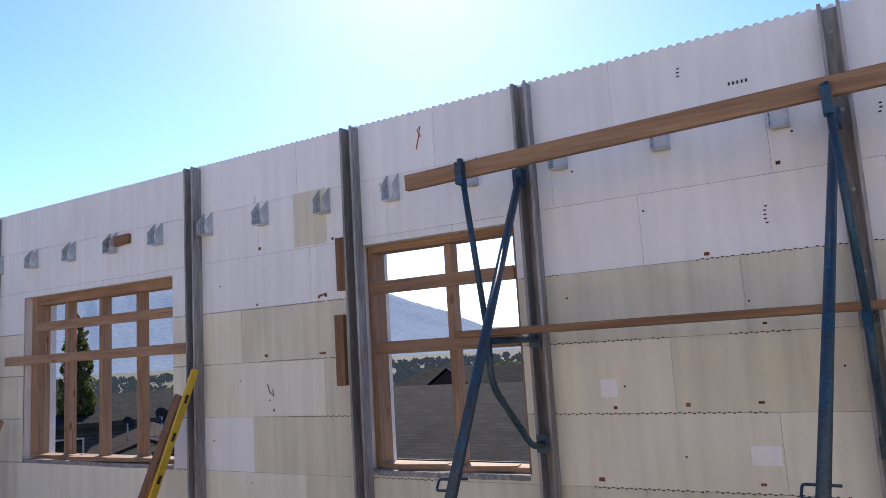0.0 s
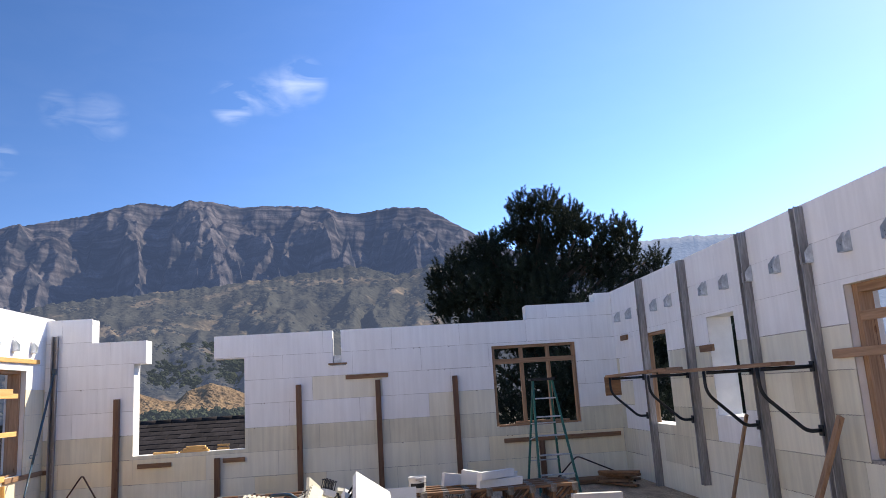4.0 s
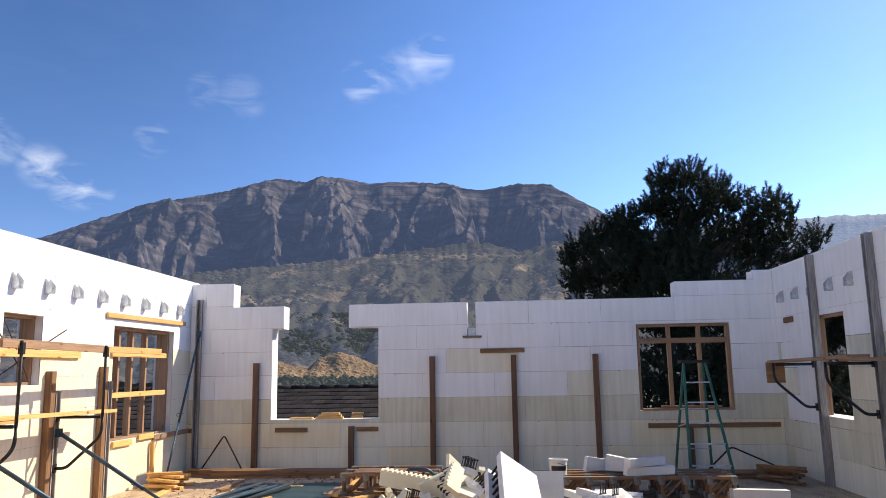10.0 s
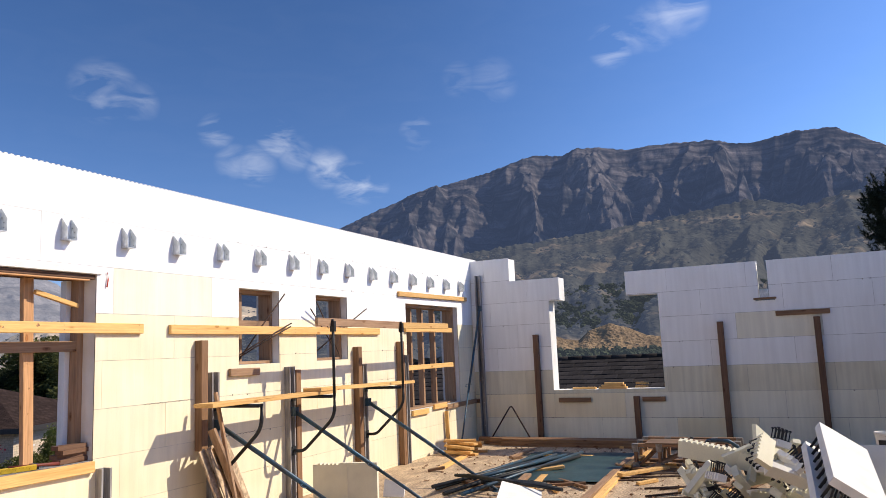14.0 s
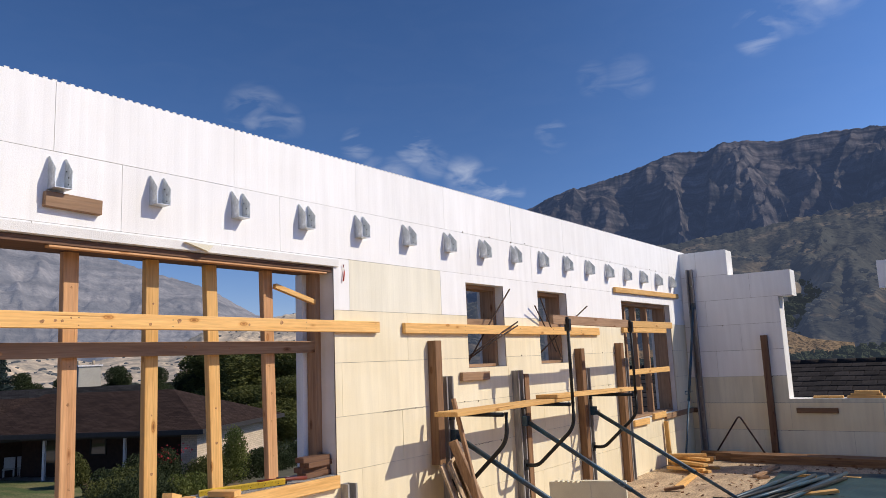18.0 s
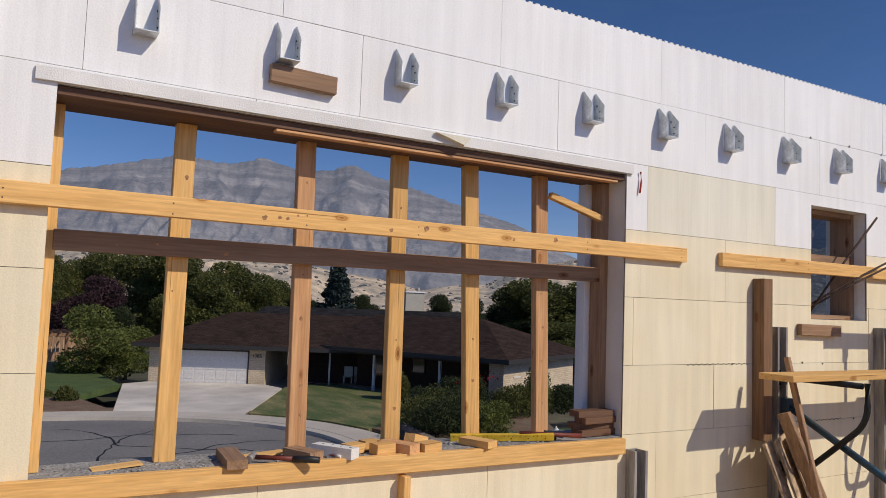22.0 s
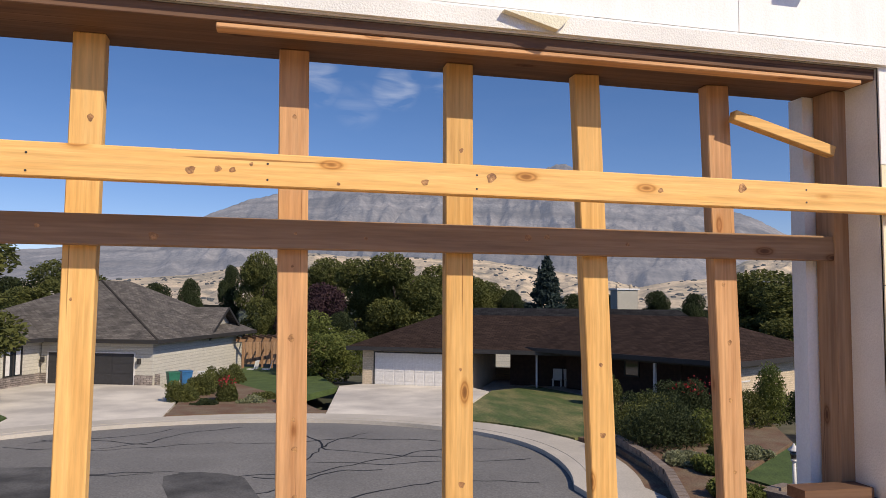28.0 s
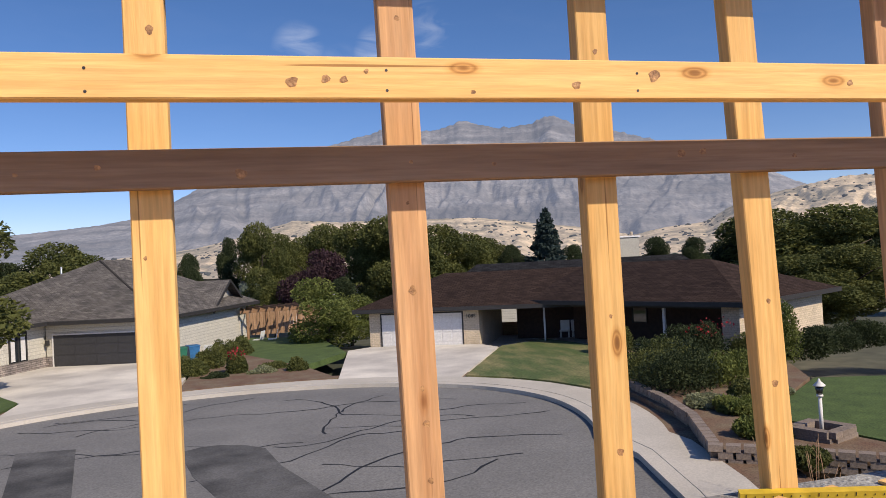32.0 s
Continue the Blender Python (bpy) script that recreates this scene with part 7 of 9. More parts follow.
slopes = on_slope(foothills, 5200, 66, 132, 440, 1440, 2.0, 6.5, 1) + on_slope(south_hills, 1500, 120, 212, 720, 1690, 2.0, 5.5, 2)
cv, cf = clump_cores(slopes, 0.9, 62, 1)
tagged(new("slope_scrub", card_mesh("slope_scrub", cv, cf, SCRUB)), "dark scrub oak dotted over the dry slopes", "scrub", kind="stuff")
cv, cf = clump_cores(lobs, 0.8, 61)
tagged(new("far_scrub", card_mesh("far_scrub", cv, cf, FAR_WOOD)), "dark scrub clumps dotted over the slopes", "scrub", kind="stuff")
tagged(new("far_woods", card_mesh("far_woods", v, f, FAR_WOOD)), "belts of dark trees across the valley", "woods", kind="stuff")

# ---- street and gardens ----
south_side = set(scene.collection.all_objects)

def sheet(name, pts, z, thick, material, label, category, parent=None):
    bm = bmesh.new()
    top = [bm.verts.new((x, y, z)) for x, y in pts]
    f = bm.faces.new(top)
    r = bmesh.ops.extrude_face_region(bm, geom=[f])
    bmesh.ops.translate(bm, vec=(0, 0, -thick), verts=[g for g in r["geom"] if isinstance(g, bmesh.types.BMVert)])
    bmesh.ops.triangulate(bm, faces=[q for q in bm.faces if len(q.verts) > 4])
    return solid(name, bm, material, label, category, kind="structure")


CX, CY, CR = -2.7, -25.4, 10.6
S0 = STREET


def on_circle(deg, r):
    return (CX + r * math.cos(radians(deg)), CY + r * math.sin(radians(deg)) * 0.8 if math.sin(radians(deg)) < 0 else CY + r * math.sin(radians(deg)))


arc = list(range(-28, -208, -4))
tail = [(-12.35, -19.0), (-11.6, -16.0), (-10.6, -13.0)]
street_edge = [on_circle(a, CR) for a in arc] + tail
sheet("road", street_edge + [(-6, -10.5), (12, -10.5), (45, -12), (45, -29), (12, -29.6)], S0, 0.12, ASPHALT, "worn grey asphalt turning circle with sealed cracks", "road")


def ring_strip(name, r0, r1, z, thick, material, label, category):
    inner = [on_circle(a, CR + r0) for a in arc] + [(x - r0 * 0.95, y - r0 * 0.25) for x, y in tail]
    outer = [on_circle(a, CR + r1) for a in arc] + [(x - r1 * 0.95, y - r1 * 0.25) for x, y in tail]
    bm = bmesh.new()
    for (a, b), (c, d) in zip(zip(inner, outer), zip(inner[1:], outer[1:])):
        vs_ = [bm.verts.new((*p, zz)) for zz in (z - thick, z) for p in (a, b, d, c)]
        for q in ((3, 2, 1, 0), (4, 5, 6, 7), (0, 1, 5, 4), (1, 2, 6, 5), (2, 3, 7, 6), (3, 0, 4, 7)):
            bm.faces.new([vs_[i] for i in q])
    bmesh.ops.remove_doubles(bm, verts=bm.verts, dist=0.001)
    return solid(name, bm, material, label, category, kind="structure")


ring_strip("kerb", 0.0, 0.45, S0 + 0.14, 0.3, PAVE, "pale concrete kerb and gutter round the turning circle", "kerb")
pave = ring_strip("pavement", 0.452, 1.75, S0 + 0.15, 0.3, PAVE, "pale concrete pavement behind the kerb", "pavement")
# added filler strip; its dark brown stands for the shade behind the pavement
ring_strip("verge", 1.752, 3.2, S0 + 0.115, 0.3, MULCH, "narrow brown filler strip behind the pavement, coloured for shade", "verge")
sheet("driveway_1", [on_circle(-81.5, CR + 1.76), (-0.95, -39.8), (0.6, -47.0), (7.2, -49.6), (13.0, -44.0), (9.3, -41.0), (6.4, -38.7), (5.0, -36.2), on_circle(-52, CR + 1.76), on_circle(-60, CR + 1.76), on_circle(-70, CR + 1.76)], S0 + 0.144, 0.3, DRIVE, "bleached concrete driveway of the grey house", "driveway")
sheet("driveway_2", [on_circle(-138, CR + 1.76), (-16.3, -40.4), (-15.9, -42.3), (-10.4, -45.4), (-9.0, -44.6), on_circle(-112, CR + 1.76), on_circle(-120, CR + 1.76), on_circle(-130, CR + 1.76)], S0 + 0.144, 0.3, DRIVE, "pale concrete driveway of the brick house", "driveway")
sheet("lawn_1", [on_circle(-139, CR + 1.78), (-16.4, -40.2), (-19.4, -41.4), (-20.6, -35.2), (-17.2, -27.6), on_circle(-172, CR + 1.8), on_circle(-160, CR + 1.78), on_circle(-150, CR + 1.78)], S0 + 0.21, 0.3, LAWN_DRY, "sloping front lawn partly dried out", "lawn")
sheet("lawn_2", [on_circle(-51, CR + 1.78), (5.05, -36.15), (6.45, -38.6), (9.4, -40.9), (16, -39), (15, -33), on_circle(-29, CR + 1.78), on_circle(-40, CR + 1.78)], S0 + 0.19, 0.3, LAWN, "small green corner lawn", "lawn")
sheet("lawn_3", [(-3.4, -45.5), (-6.2, -39.5), (-8.8, -43.8), (-8.2, -54), (-3.6, -58)], S0 + 0.17, 0.3, LAWN, "green side lawn between the houses", "lawn")
sheet("garden_bed_1", [on_circle(-82, CR + 1.77), (-1.1, -39.8), (0.2, -46.6), (-3.4, -47), (-6.3, -39.3), on_circle(-112, CR + 1.78), on_circle(-103, CR + 1.78), on_circle(-93, CR + 1.78)], S0 + 0.18, 0.3, MULCH, "planted garden bed beside the driveway", "garden bed")
sheet("garden_bed_2", [on_circle(-173, CR + 1.82), (-17.3, -27.4), (-20.6, -34.8), (-24.5, -29.6), (-21.5, -24.2), (-16.6, -20.4), (-16.9, -18.4), (-17.6, -15.0), (-16.1, -15.7), (-14.5, -17.2), (-13.75, -17.9), (-14.1, -18.8), (-14.95, -20.6), on_circle(-192, CR + 2.1), on_circle(-182, CR + 2.2)], S0 + 0.26, 0.4, MULCH, "bark-mulched garden bed with dry grasses", "garden bed")
sheet("lawn_4", [(-16.75, -20.3), (-21.5, -24.0), (-26, -22), (-26, -14), (-17.7, -14.8), (-17.0, -18.4)], S0 + 0.28, 0.4, LAWN, "green front lawn round the lamp post", "lawn")

# patches and cracks on the asphalt
for nm, pts in (("patch", [(2.65, -27.25), (1.03, -27.0), (-0.9, -17.0), (0.4, -17.0)]), ("patch", [(-2.05, -25.1), (-2.5, -25.4), (-2.95, -25.4), (-3.7, -25.0), (-4.2, -24.4), (-4.56, -22.3), (-6.3, -16.5), (-4.6, -16.5), (-3.78, -18.2), (-2.5, -22.3), (-2.15, -24.0)])):
    o = sheet("road_patch", pts, S0 + 0.006, 0.004, ASPHALT_PATCH, "darker asphalt repair patch on the street", "road patch")
rngc = random.Random(4)


def crack(start, heading, length, w=0.035):
    p, h = Vector((*start, 0)), heading
    pts = [p.copy()]
    while length > 0:
        st = rngc.uniform(0.3, 0.7)
        h += rngc.uniform(-0.55, 0.55)
        p = p + Vector((math.cos(h), math.sin(h), 0)) * st
        if (p.x - CX) ** 2 + ((p.y - CY) / 0.8) ** 2 > (CR - 0.3) ** 2 and p.y < -20:
            break
        pts.append(p.copy())
        length -= st
        h += (heading - h) * 0.3
    if len(pts) < 3:
        return
    bm = bmesh.new()
    rows_ = []
    for i, q in enumerate(pts):
        d = (pts[min(i + 1, len(pts) - 1)] - pts[max(i - 1, 0)]).normalized()
        s = Vector((-d.y, d.x, 0)) * w * rngc.uniform(0.5, 1.3)
        rows_.append((bm.verts.new((q.x + s.x, q.y + s.y, S0 + 0.004)), bm.verts.new((q.x - s.x, q.y - s.y, S0 + 0.004))))
    for (a, b), (c, d) in zip(rows_, rows_[1:]):
        bm.faces.new((a, b, d, c))
    solid("crack_seal", bm, CRACK, "dark sealed crack across the asphalt", "crack seal", "sealed cracks", kind="structure")


for s, h, n in (((3.5, -30.5), 3.2, 15), ((1.0, -34.2), 3.0, 12), ((-6.5, -34), 1.9, 6), ((-5, -31.5), 2.6, 9), ((-4, -32.8), 0.1, 7), ((-8.5, -30.5), 1.0, 6), ((-6, -26), 3.0, 7), ((-8, -24.5), 0.2, 6), ((-12.5, -26.5), 0.1, 9), ((-11.8, -22), 0.0, 9),
                ((2.5, -25.5), 3.3, 8), ((-1.5, -33), 1.2, 5), ((-9.5, -20.5), 0.9, 5), ((4, -27.5), 3.0, 6), ((-5.5, -22), 2.8, 5), ((-1.0, -30), -0.9, 4)):
    crack(s, h, n)
bm = bmesh.new()
tube(bm, [(-2.6, -25.15, S0 + 0.002), (-2.6, -25.15, S0 + 0.016)], 0.34, 20)
solid("manhole_cover", bm, STEEL_BLACK, "round iron manhole cover in the asphalt", "manhole cover")
bm = bmesh.new()
tube(bm, [(1.6, -37.4, S0 + 0.146), (1.6, -37.4, S0 + 0.156)], 0.3, 20)
solid("manhole_cover", bm, STEEL_BLACK, "round dark cover in the pale driveway", "manhole cover")

# retaining wall of blocks, planter and garden lamp
BLOCK_STONE = mat("garden_block", (0.27, 0.21, 0.17), 0.95, 0, 0.25, 3, 30, 0.4, (1, 1, 1), (0.20, 0.16, 0.14), 0.15)
retaining = thing("retaining_wall", "low curved garden wall of tan concrete blocks", "garden wall")
pts = [Vector((-15.85, -25.4, 0)), Vector((-15.45, -22.8, 0)), Vector((-14.85, -20.6, 0)), Vector((-13.85, -18.4, 0)), Vector((-13.55, -17.75, 0)), Vector((-14.4, -17.1, 0)), Vector((-15.9, -15.6, 0)), Vector((-17.2, -14.4, 0))]
path = []
for a, b in zip(pts, pts[1:]):
    n = max(2, int((b - a).length / 0.32))
    path += [a.lerp(b, k / n) for k in range(n)]
bmb = boxed(-0.148, 0.148, -0.12, 0.12, 0, 0.145, 0.015)
me_block = mesh_of("block", bmb, BLOCK_STONE)
for c in range(3):
    for i, (a, b) in enumerate(zip(path, path[1:])):
        p = a.lerp(b, 0.5 * (c % 2))
        o = part("block", me_block, None, retaining)
        o.matrix_basis = Matrix.Translation((p.x + 0.02 * c, p.y, S0 + 0.05 + 0.148 * c)) @ pose(0, 0, 0, 0, 0, math.degrees(math.atan2(b.y - a.y, b.x - a.x)))
planter = thing("planter", "square planter of tan blocks under the lamp post", "planter", at=Matrix.Translation((-16.46, -17.98, S0 + 0.25)) @ pose(0, 0, 0, 0, 0, 20))
for c in range(2):
    for k in range(4):
        for j in range(3):
            o = part("block", me_block, None, planter)
            o.matrix_basis = pose(0, 0, 0.148 * c, 0, 0, 90 * k) @ pose(-0.33 + 0.30 * j + 0.06 * c, 0.45, 0)
WHITE_PAINT = mat("white_paint", (0.72, 0.70, 0.68), 0.5, 0, 0.08, 6, 30, 0.05)
GLASS = bpy.data.materials.new("window_glass")
GLASS.use_nodes = True
gb = GLASS.node_tree.nodes["Principled BSDF"]
gb.inputs["Base Color"].default_value, gb.inputs["Roughness"].default_value, gb.inputs["Metallic"].default_value = (0.02, 0.025, 0.03, 1), 0.05, 0.0
gb.inputs["Specular IOR Level"].default_value = 0.8
lamp = thing("garden_lamp", "white garden lamp post with a lantern head, unlit", "lamp post", at=Matrix.Translation((-16.46, -17.98, S0 + 0.28)))
part("post", piped([(0, 0, 0), (0, 0, 0.92)], [0.05, 0.04], 10), WHITE_PAINT, lamp)
part("collar", piped([(0, 0, 0.92), (0, 0, 0.97)], 0.075, 10), WHITE_PAINT, lamp)
part("lantern", piped([(0, 0, 0.97), (0, 0, 1.16)], [0.06, 0.10], 6), GLASS, lamp)
part("cap", piped([(0, 0, 1.16), (0, 0, 1.19), (0, 0, 1.27), (0, 0, 1.33)], [0.14, 0.13, 0.04, 0.012], 6), WHITE_PAINT, lamp)


def bush(p, rx, ry, h, material, seed, label, size=0.09, count=1500, category="bush", group="garden bushes"):
    rng_ = random.Random(seed)
    lobes = [(rng_.uniform(-0.55, 0.55) * rx, rng_.uniform(-0.55, 0.55) * ry, h * rng_.uniform(0.3, 0.68), rx * rng_.uniform(0.3, 0.5), ry * rng_.uniform(0.3, 0.5), h * rng_.uniform(0.28, 0.36)) for _ in range(8)]
    lobes.append((0, 0, h * 0.35, rx * 0.8, ry * 0.8, h * 0.36))
    v, f = cards(lobes, count, size, seed, 0.8, 0.4)
    v[:, 2] = np.maximum(v[:, 2], 0.0)
    o = tagged(new("bush", card_mesh("bush", v, f, material)), label, category, group)
    o.matrix_basis = Matrix.Translation((p[0], p[1], S0 + (p[2] if len(p) > 2 else 0.12)))
    return o


for i, (x, y, rx, ry, h, m, lab) in enumerate(((-16.75, -24.3, 1.7, 1.6, 1.75, LEAF_DARK, "large feathery green juniper bush"), (-17.3, -25.9, 1.7, 1.6, 1.7, LEAF, "large feathery green juniper bush"), (-18.7, -24.6, 1.2, 1.2, 1.2, LEAF_LIGHT, "yellow-green juniper bush in the bed"),
                                               (-20.5, -28.2, 1.2, 1.2, 1.8, LEAF_DARK, "dark rose bush by the wall"), (-21.8, -27.2, 1.2, 1.2, 1.5, LEAF, "green garden shrub by the house"), (-23.0, -27.2, 0.9, 0.9, 2.4, LEAF_LIGHT, "tall pale shrub by the house corner"),
                                               (-24.3, -27.6, 1.4, 0.9, 1.3, LEAF_DARK, "dark clipped shrub along the house"), (-26.3, -28.2, 1.4, 0.9, 1.2, LEAF_DARK, "dark clipped shrub along the house"), (-28.4, -28.8, 1.5, 0.9, 1.3, LEAF_DARK, "dark clipped shrub along the house"), (-27.2, -25.2, 1.2, 1.0, 1.0, LEAF_DARK, "dark low shrub by the path"), (-30.5, -27.8, 1.3, 1, 2.0, LEAF_LIGHT, "yellow-green shrub by the path"),
                                               (-16.4, -22.0, 0.9, 0.8, 0.45, PALE_LEAF, "pale dry ornamental grass"), (-16.6, -20.9, 0.8, 0.8, 0.5, LEAF_LIGHT, "low yellow-green ground shrub"), (-15.4, -18.6, 0.75, 0.8, 0.5, LEAF_LIGHT, "low yellow-green ground shrub"), (-17.3, -21.8, 0.6, 0.6, 0.8, LEAF, "fern-like green garden plant"), (-14.6, -16.4, 0.5, 0.6, 0.4, LEAF, "low shrub by the block wall"), (-18.6, -22.5, 0.8, 0.6, 0.4, PALE_LEAF, "pale dry ornamental grass"),
                                               (-19.8, -34.0, 0.9, 0.9, 1.6, LEAF, "round shrub by the porch"), (-21.6, -31.0, 1.2, 1.2, 1.4, LEAF_DARK, "dark shrub by the shaded wall"), (-20.0, -30.6, 1.0, 1.0, 1.1, LEAF_DARK, "dark shrub by the shaded wall"), (-19.0, -29.4, 1.1, 1.1, 1.2, LEAF_DARK, "dark shrub beside the lawn"))):
    bush((x, y, 0.25), rx, ry, h, m, 30 + i, lab, 0.055, 5200)
for i, (x, y, rx, ry, h, m, lab) in enumerate(((-1.2, -40.2, 0.9, 1.2, 1.3, LEAF, "clipped green hedge shrub by the driveway"), (-1.9, -42.4, 0.9, 1.4, 1.4, LEAF, "clipped green hedge shrub by the driveway"), (-2.6, -45.0, 0.9, 1.4, 1.4, LEAF, "clipped green hedge shrub by the driveway"), (-3.2, -47.5, 0.9, 1.4, 1.3, LEAF, "clipped green hedge shrub by the driveway"),
                                               (-3.2, -39.3, 0.6, 0.6, 1.2, LEAF, "pink rose bush in the bed"), (-4.3, -38.6, 0.9, 0.6, 0.6, PALE_LEAF, "pale variegated grass clump"), (-5.9, -38.3, 0.6, 0.6, 0.9, LEAF, "small round clipped shrub"), (-2.2, -38.3, 0.7, 0.5, 0.5, LEAF_DARK, "low dark ground cover"), (-5.0, -39.8, 0.9, 0.7, 0.6, LEAF, "low shrub in the bed"))):
    bush((x, y), rx, ry, h, m, 60 + i, lab, 0.065, 4200)
for seed, lobes in ((90, [(-20.6, -27.8, S0 + 1.75, 0.7, 0.7, 0.35), (-20.1, -28.4, S0 + 1.5, 0.5, 0.5, 0.3)]), (91, [(-3.2, -39.2, S0 + 1.05, 0.4, 0.4, 0.3)])):
    v, f = cards(lobes, 70, 0.05, seed, 1.6)
    tagged(new("flowers", card_mesh("flowers", v, f, FLOWER)), "scattered red blossoms on the rose bush", "flowers", kind="stuff")
rngb = random.Random(12)
for x, y in ((-12.6, -14.6), (-12.9, -15.2), (-13.1, -14.2)):
    bm = bmesh.new()
    for k in range(7):
        p = Vector((x + rngb.uniform(-0.15, 0.15), y + rngb.uniform(-0.15, 0.15), S0))
        q = p + Vector((rngb.uniform(-0.3, 0.3), rngb.uniform(-0.3, 0.3), rngb.uniform(0.8, 1.5)))
        tube(bm, [p, p.lerp(q, 0.5) + Vector((0.03, 0.02, 0)), q], [0.008, 0.006, 0.003], 5)
        for j in range(4):
            r = p.lerp(q, 0.4 + 0.15 * j)
            tube(bm, [r, r + Vector((rngb.uniform(-0.15, 0.15), rngb.uniform(-0.15, 0.15), 0.12))], [0.004, 0.002], 4)
    solid("dry_weed", bm, WOOD_OLD["z"], "dry bare weed stems by the pavement", "weed", "dry weeds")

# ---- houses ----
def shingle_mat(name, color, dark, row=0.16, width=0.33, tone=0.62, joint=0.3):
    m = mat(name, color, 0.92, 0, 0.2, 1.2, 14, 0.0, (1, 1, 1), dark, 0, 0.05, 0.5)
    n, l = m.node_tree.nodes, m.node_tree.links
    b = n["Principled BSDF"]
    src = [k for k in l if k.to_socket == b.inputs["Base Color"]][0].from_socket
    uv, br = n.new("ShaderNodeUVMap"), n.new("ShaderNodeTexBrick")
    br.inputs["Scale"].default_value = 1.0
    br.inputs["Brick Width"].default_value, br.inputs["Row Height"].default_value = width, row
    br.inputs["Mortar Size"].default_value = 0.012
    br.inputs["Color1"].default_value, br.inputs["Color2"].default_value, br.inputs["Mortar"].default_value = (1.05, 1.05, 1.05, 1), (tone, tone, tone, 1), (joint, joint, joint, 1)
    l.new(uv.outputs[0], br.inputs["Vector"])
    mul = n.new("ShaderNodeMix")
    mul.data_type, mul.blend_type = "RGBA", "MULTIPLY"
    mul.inputs[0].default_value = 1.0
    l.new(src, mul.inputs[6])
    l.new(br.outputs["Color"], mul.inputs[7])
    l.new(mul.outputs[2], b.inputs["Base Color"])
    bp = n.new("ShaderNodeBump")
    bp.inputs["Strength"].default_value, bp.inputs["Distance"].default_value = 0.5, 0.02
    l.new(br.outputs["Fac"], bp.inputs["Height"])
    bp.invert = True
    l.new(bp.outputs[0], b.inputs["Normal"])
    return m


BRICK_CREAM = shingle_mat("cream_brick", (0.66, 0.54, 0.40), (0.56, 0.46, 0.34), 0.10, 0.26, 0.9, 0.78)
SIDING = shingle_mat("grey_siding", (0.56, 0.53, 0.46), (0.53, 0.505, 0.445), 0.19, 6.0, 0.97, 0.72)
SIDING_DARK = shingle_mat("dark_siding", (0.13, 0.14, 0.16), (0.10, 0.11, 0.12), 0.15, 3.0)
STONE = shingle_mat("stacked_stone", (0.48, 0.41, 0.37), (0.24, 0.21, 0.20), 0.11, 0.36)
ROOF_BROWN = shingle_mat("brown_shingle", (0.062, 0.041, 0.034), (0.045, 0.03, 0.026), 0.14, 0.33)
ROOF_GREY = shingle_mat("grey_shingle", (0.20, 0.18, 0.165), (0.12, 0.11, 0.105), 0.14, 0.33)
ROOF_DARK = shingle_mat("dark_shingle", (0.036, 0.036, 0.039), (0.022, 0.022, 0.025), 0.22, 0.42)
TRIM_DARK = mat("dark_trim", (0.035, 0.033, 0.033), 0.6, 0, 0.1)
DOOR_DARK = mat("dark_door", (0.045, 0.045, 0.05), 0.5, 0, 0.1)
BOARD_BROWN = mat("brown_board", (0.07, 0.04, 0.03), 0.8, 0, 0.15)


def uv_faces(bm):
    """UV in metres on each face: along the level line, and up the slope."""
    bm.normal_update()
    lay = bm.loops.layers.uv.verify()
    for f in bm.faces:
        n = f.normal
        u = Vector((-n.y, n.x, 0))
        u = u.normalized() if u.length > 1e-3 else Vector((1, 0, 0))
        w = n.cross(u)
        for lp in f.loops:
            lp[lay].uv = (lp.vert.co.dot(u), lp.vert.co.dot(w))
    return bm


def quad(bm, *pts):
    return bm.faces.new([bm.verts.new(p) for p in pts])


def roof_part(house, L, D, h, rise, over, roofmat, hip0, hip1, name="roof"):
    """Hip or gable roof over a box L by D; hip0, hip1: how far the ridge ends lie in from the ends."""
    bm = bmesh.new()
    o = over
    a, b, c, d = [Vector(p) for p in ((-o, -o, h), (L + o, -o, h), (L + o, D + o, h), (-o, D + o, h))]
    r0, r1 = Vector((-o + hip0, D / 2, h + rise)), Vector((L + o - hip1, D / 2, h + rise))
    vs_ = [bm.verts.new(p) for p in (a, b, c, d, r0, r1)]
    bm.faces.new((vs_[0], vs_[1], vs_[5], vs_[4]))
    bm.faces.new((vs_[2], vs_[3], vs_[4], vs_[5]))
    bm.faces.new((vs_[1], vs_[2], vs_[5]))
    bm.faces.new((vs_[3], vs_[0], vs_[4]))
    bm.faces.new((vs_[3], vs_[2], vs_[1], vs_[0]))
    bmesh.ops.recalc_face_normals(bm, faces=bm.faces)
    uv_faces(bm)
    rf = part(name, bm, roofmat, house)
    bm = bmesh.new()
    for x0, x1, y0, y1 in ((-o - 0.03, L + o + 0.03, -o - 0.03, -o), (-o - 0.03, L + o + 0.03, D + o, D + o + 0.03), (-o - 0.03, -o, -o, D + o), (L + o, L + o + 0.03, -o, D + o)):
        box(bm, x0, x1, y0, y1, h - 0.2, h + 0.02)
    part("gutter", bm, TRIM_DARK, house)
    return rf


def wall_box(house, L, D, h, material, name="wall"):
    bm = bmesh.new()
    box(bm, 0, L, 0, D, 0, h - 0.003)
    bmesh.ops.recalc_face_normals(bm, faces=bm.faces)
    uv_faces(bm)
    return part(name, bm, material, house)


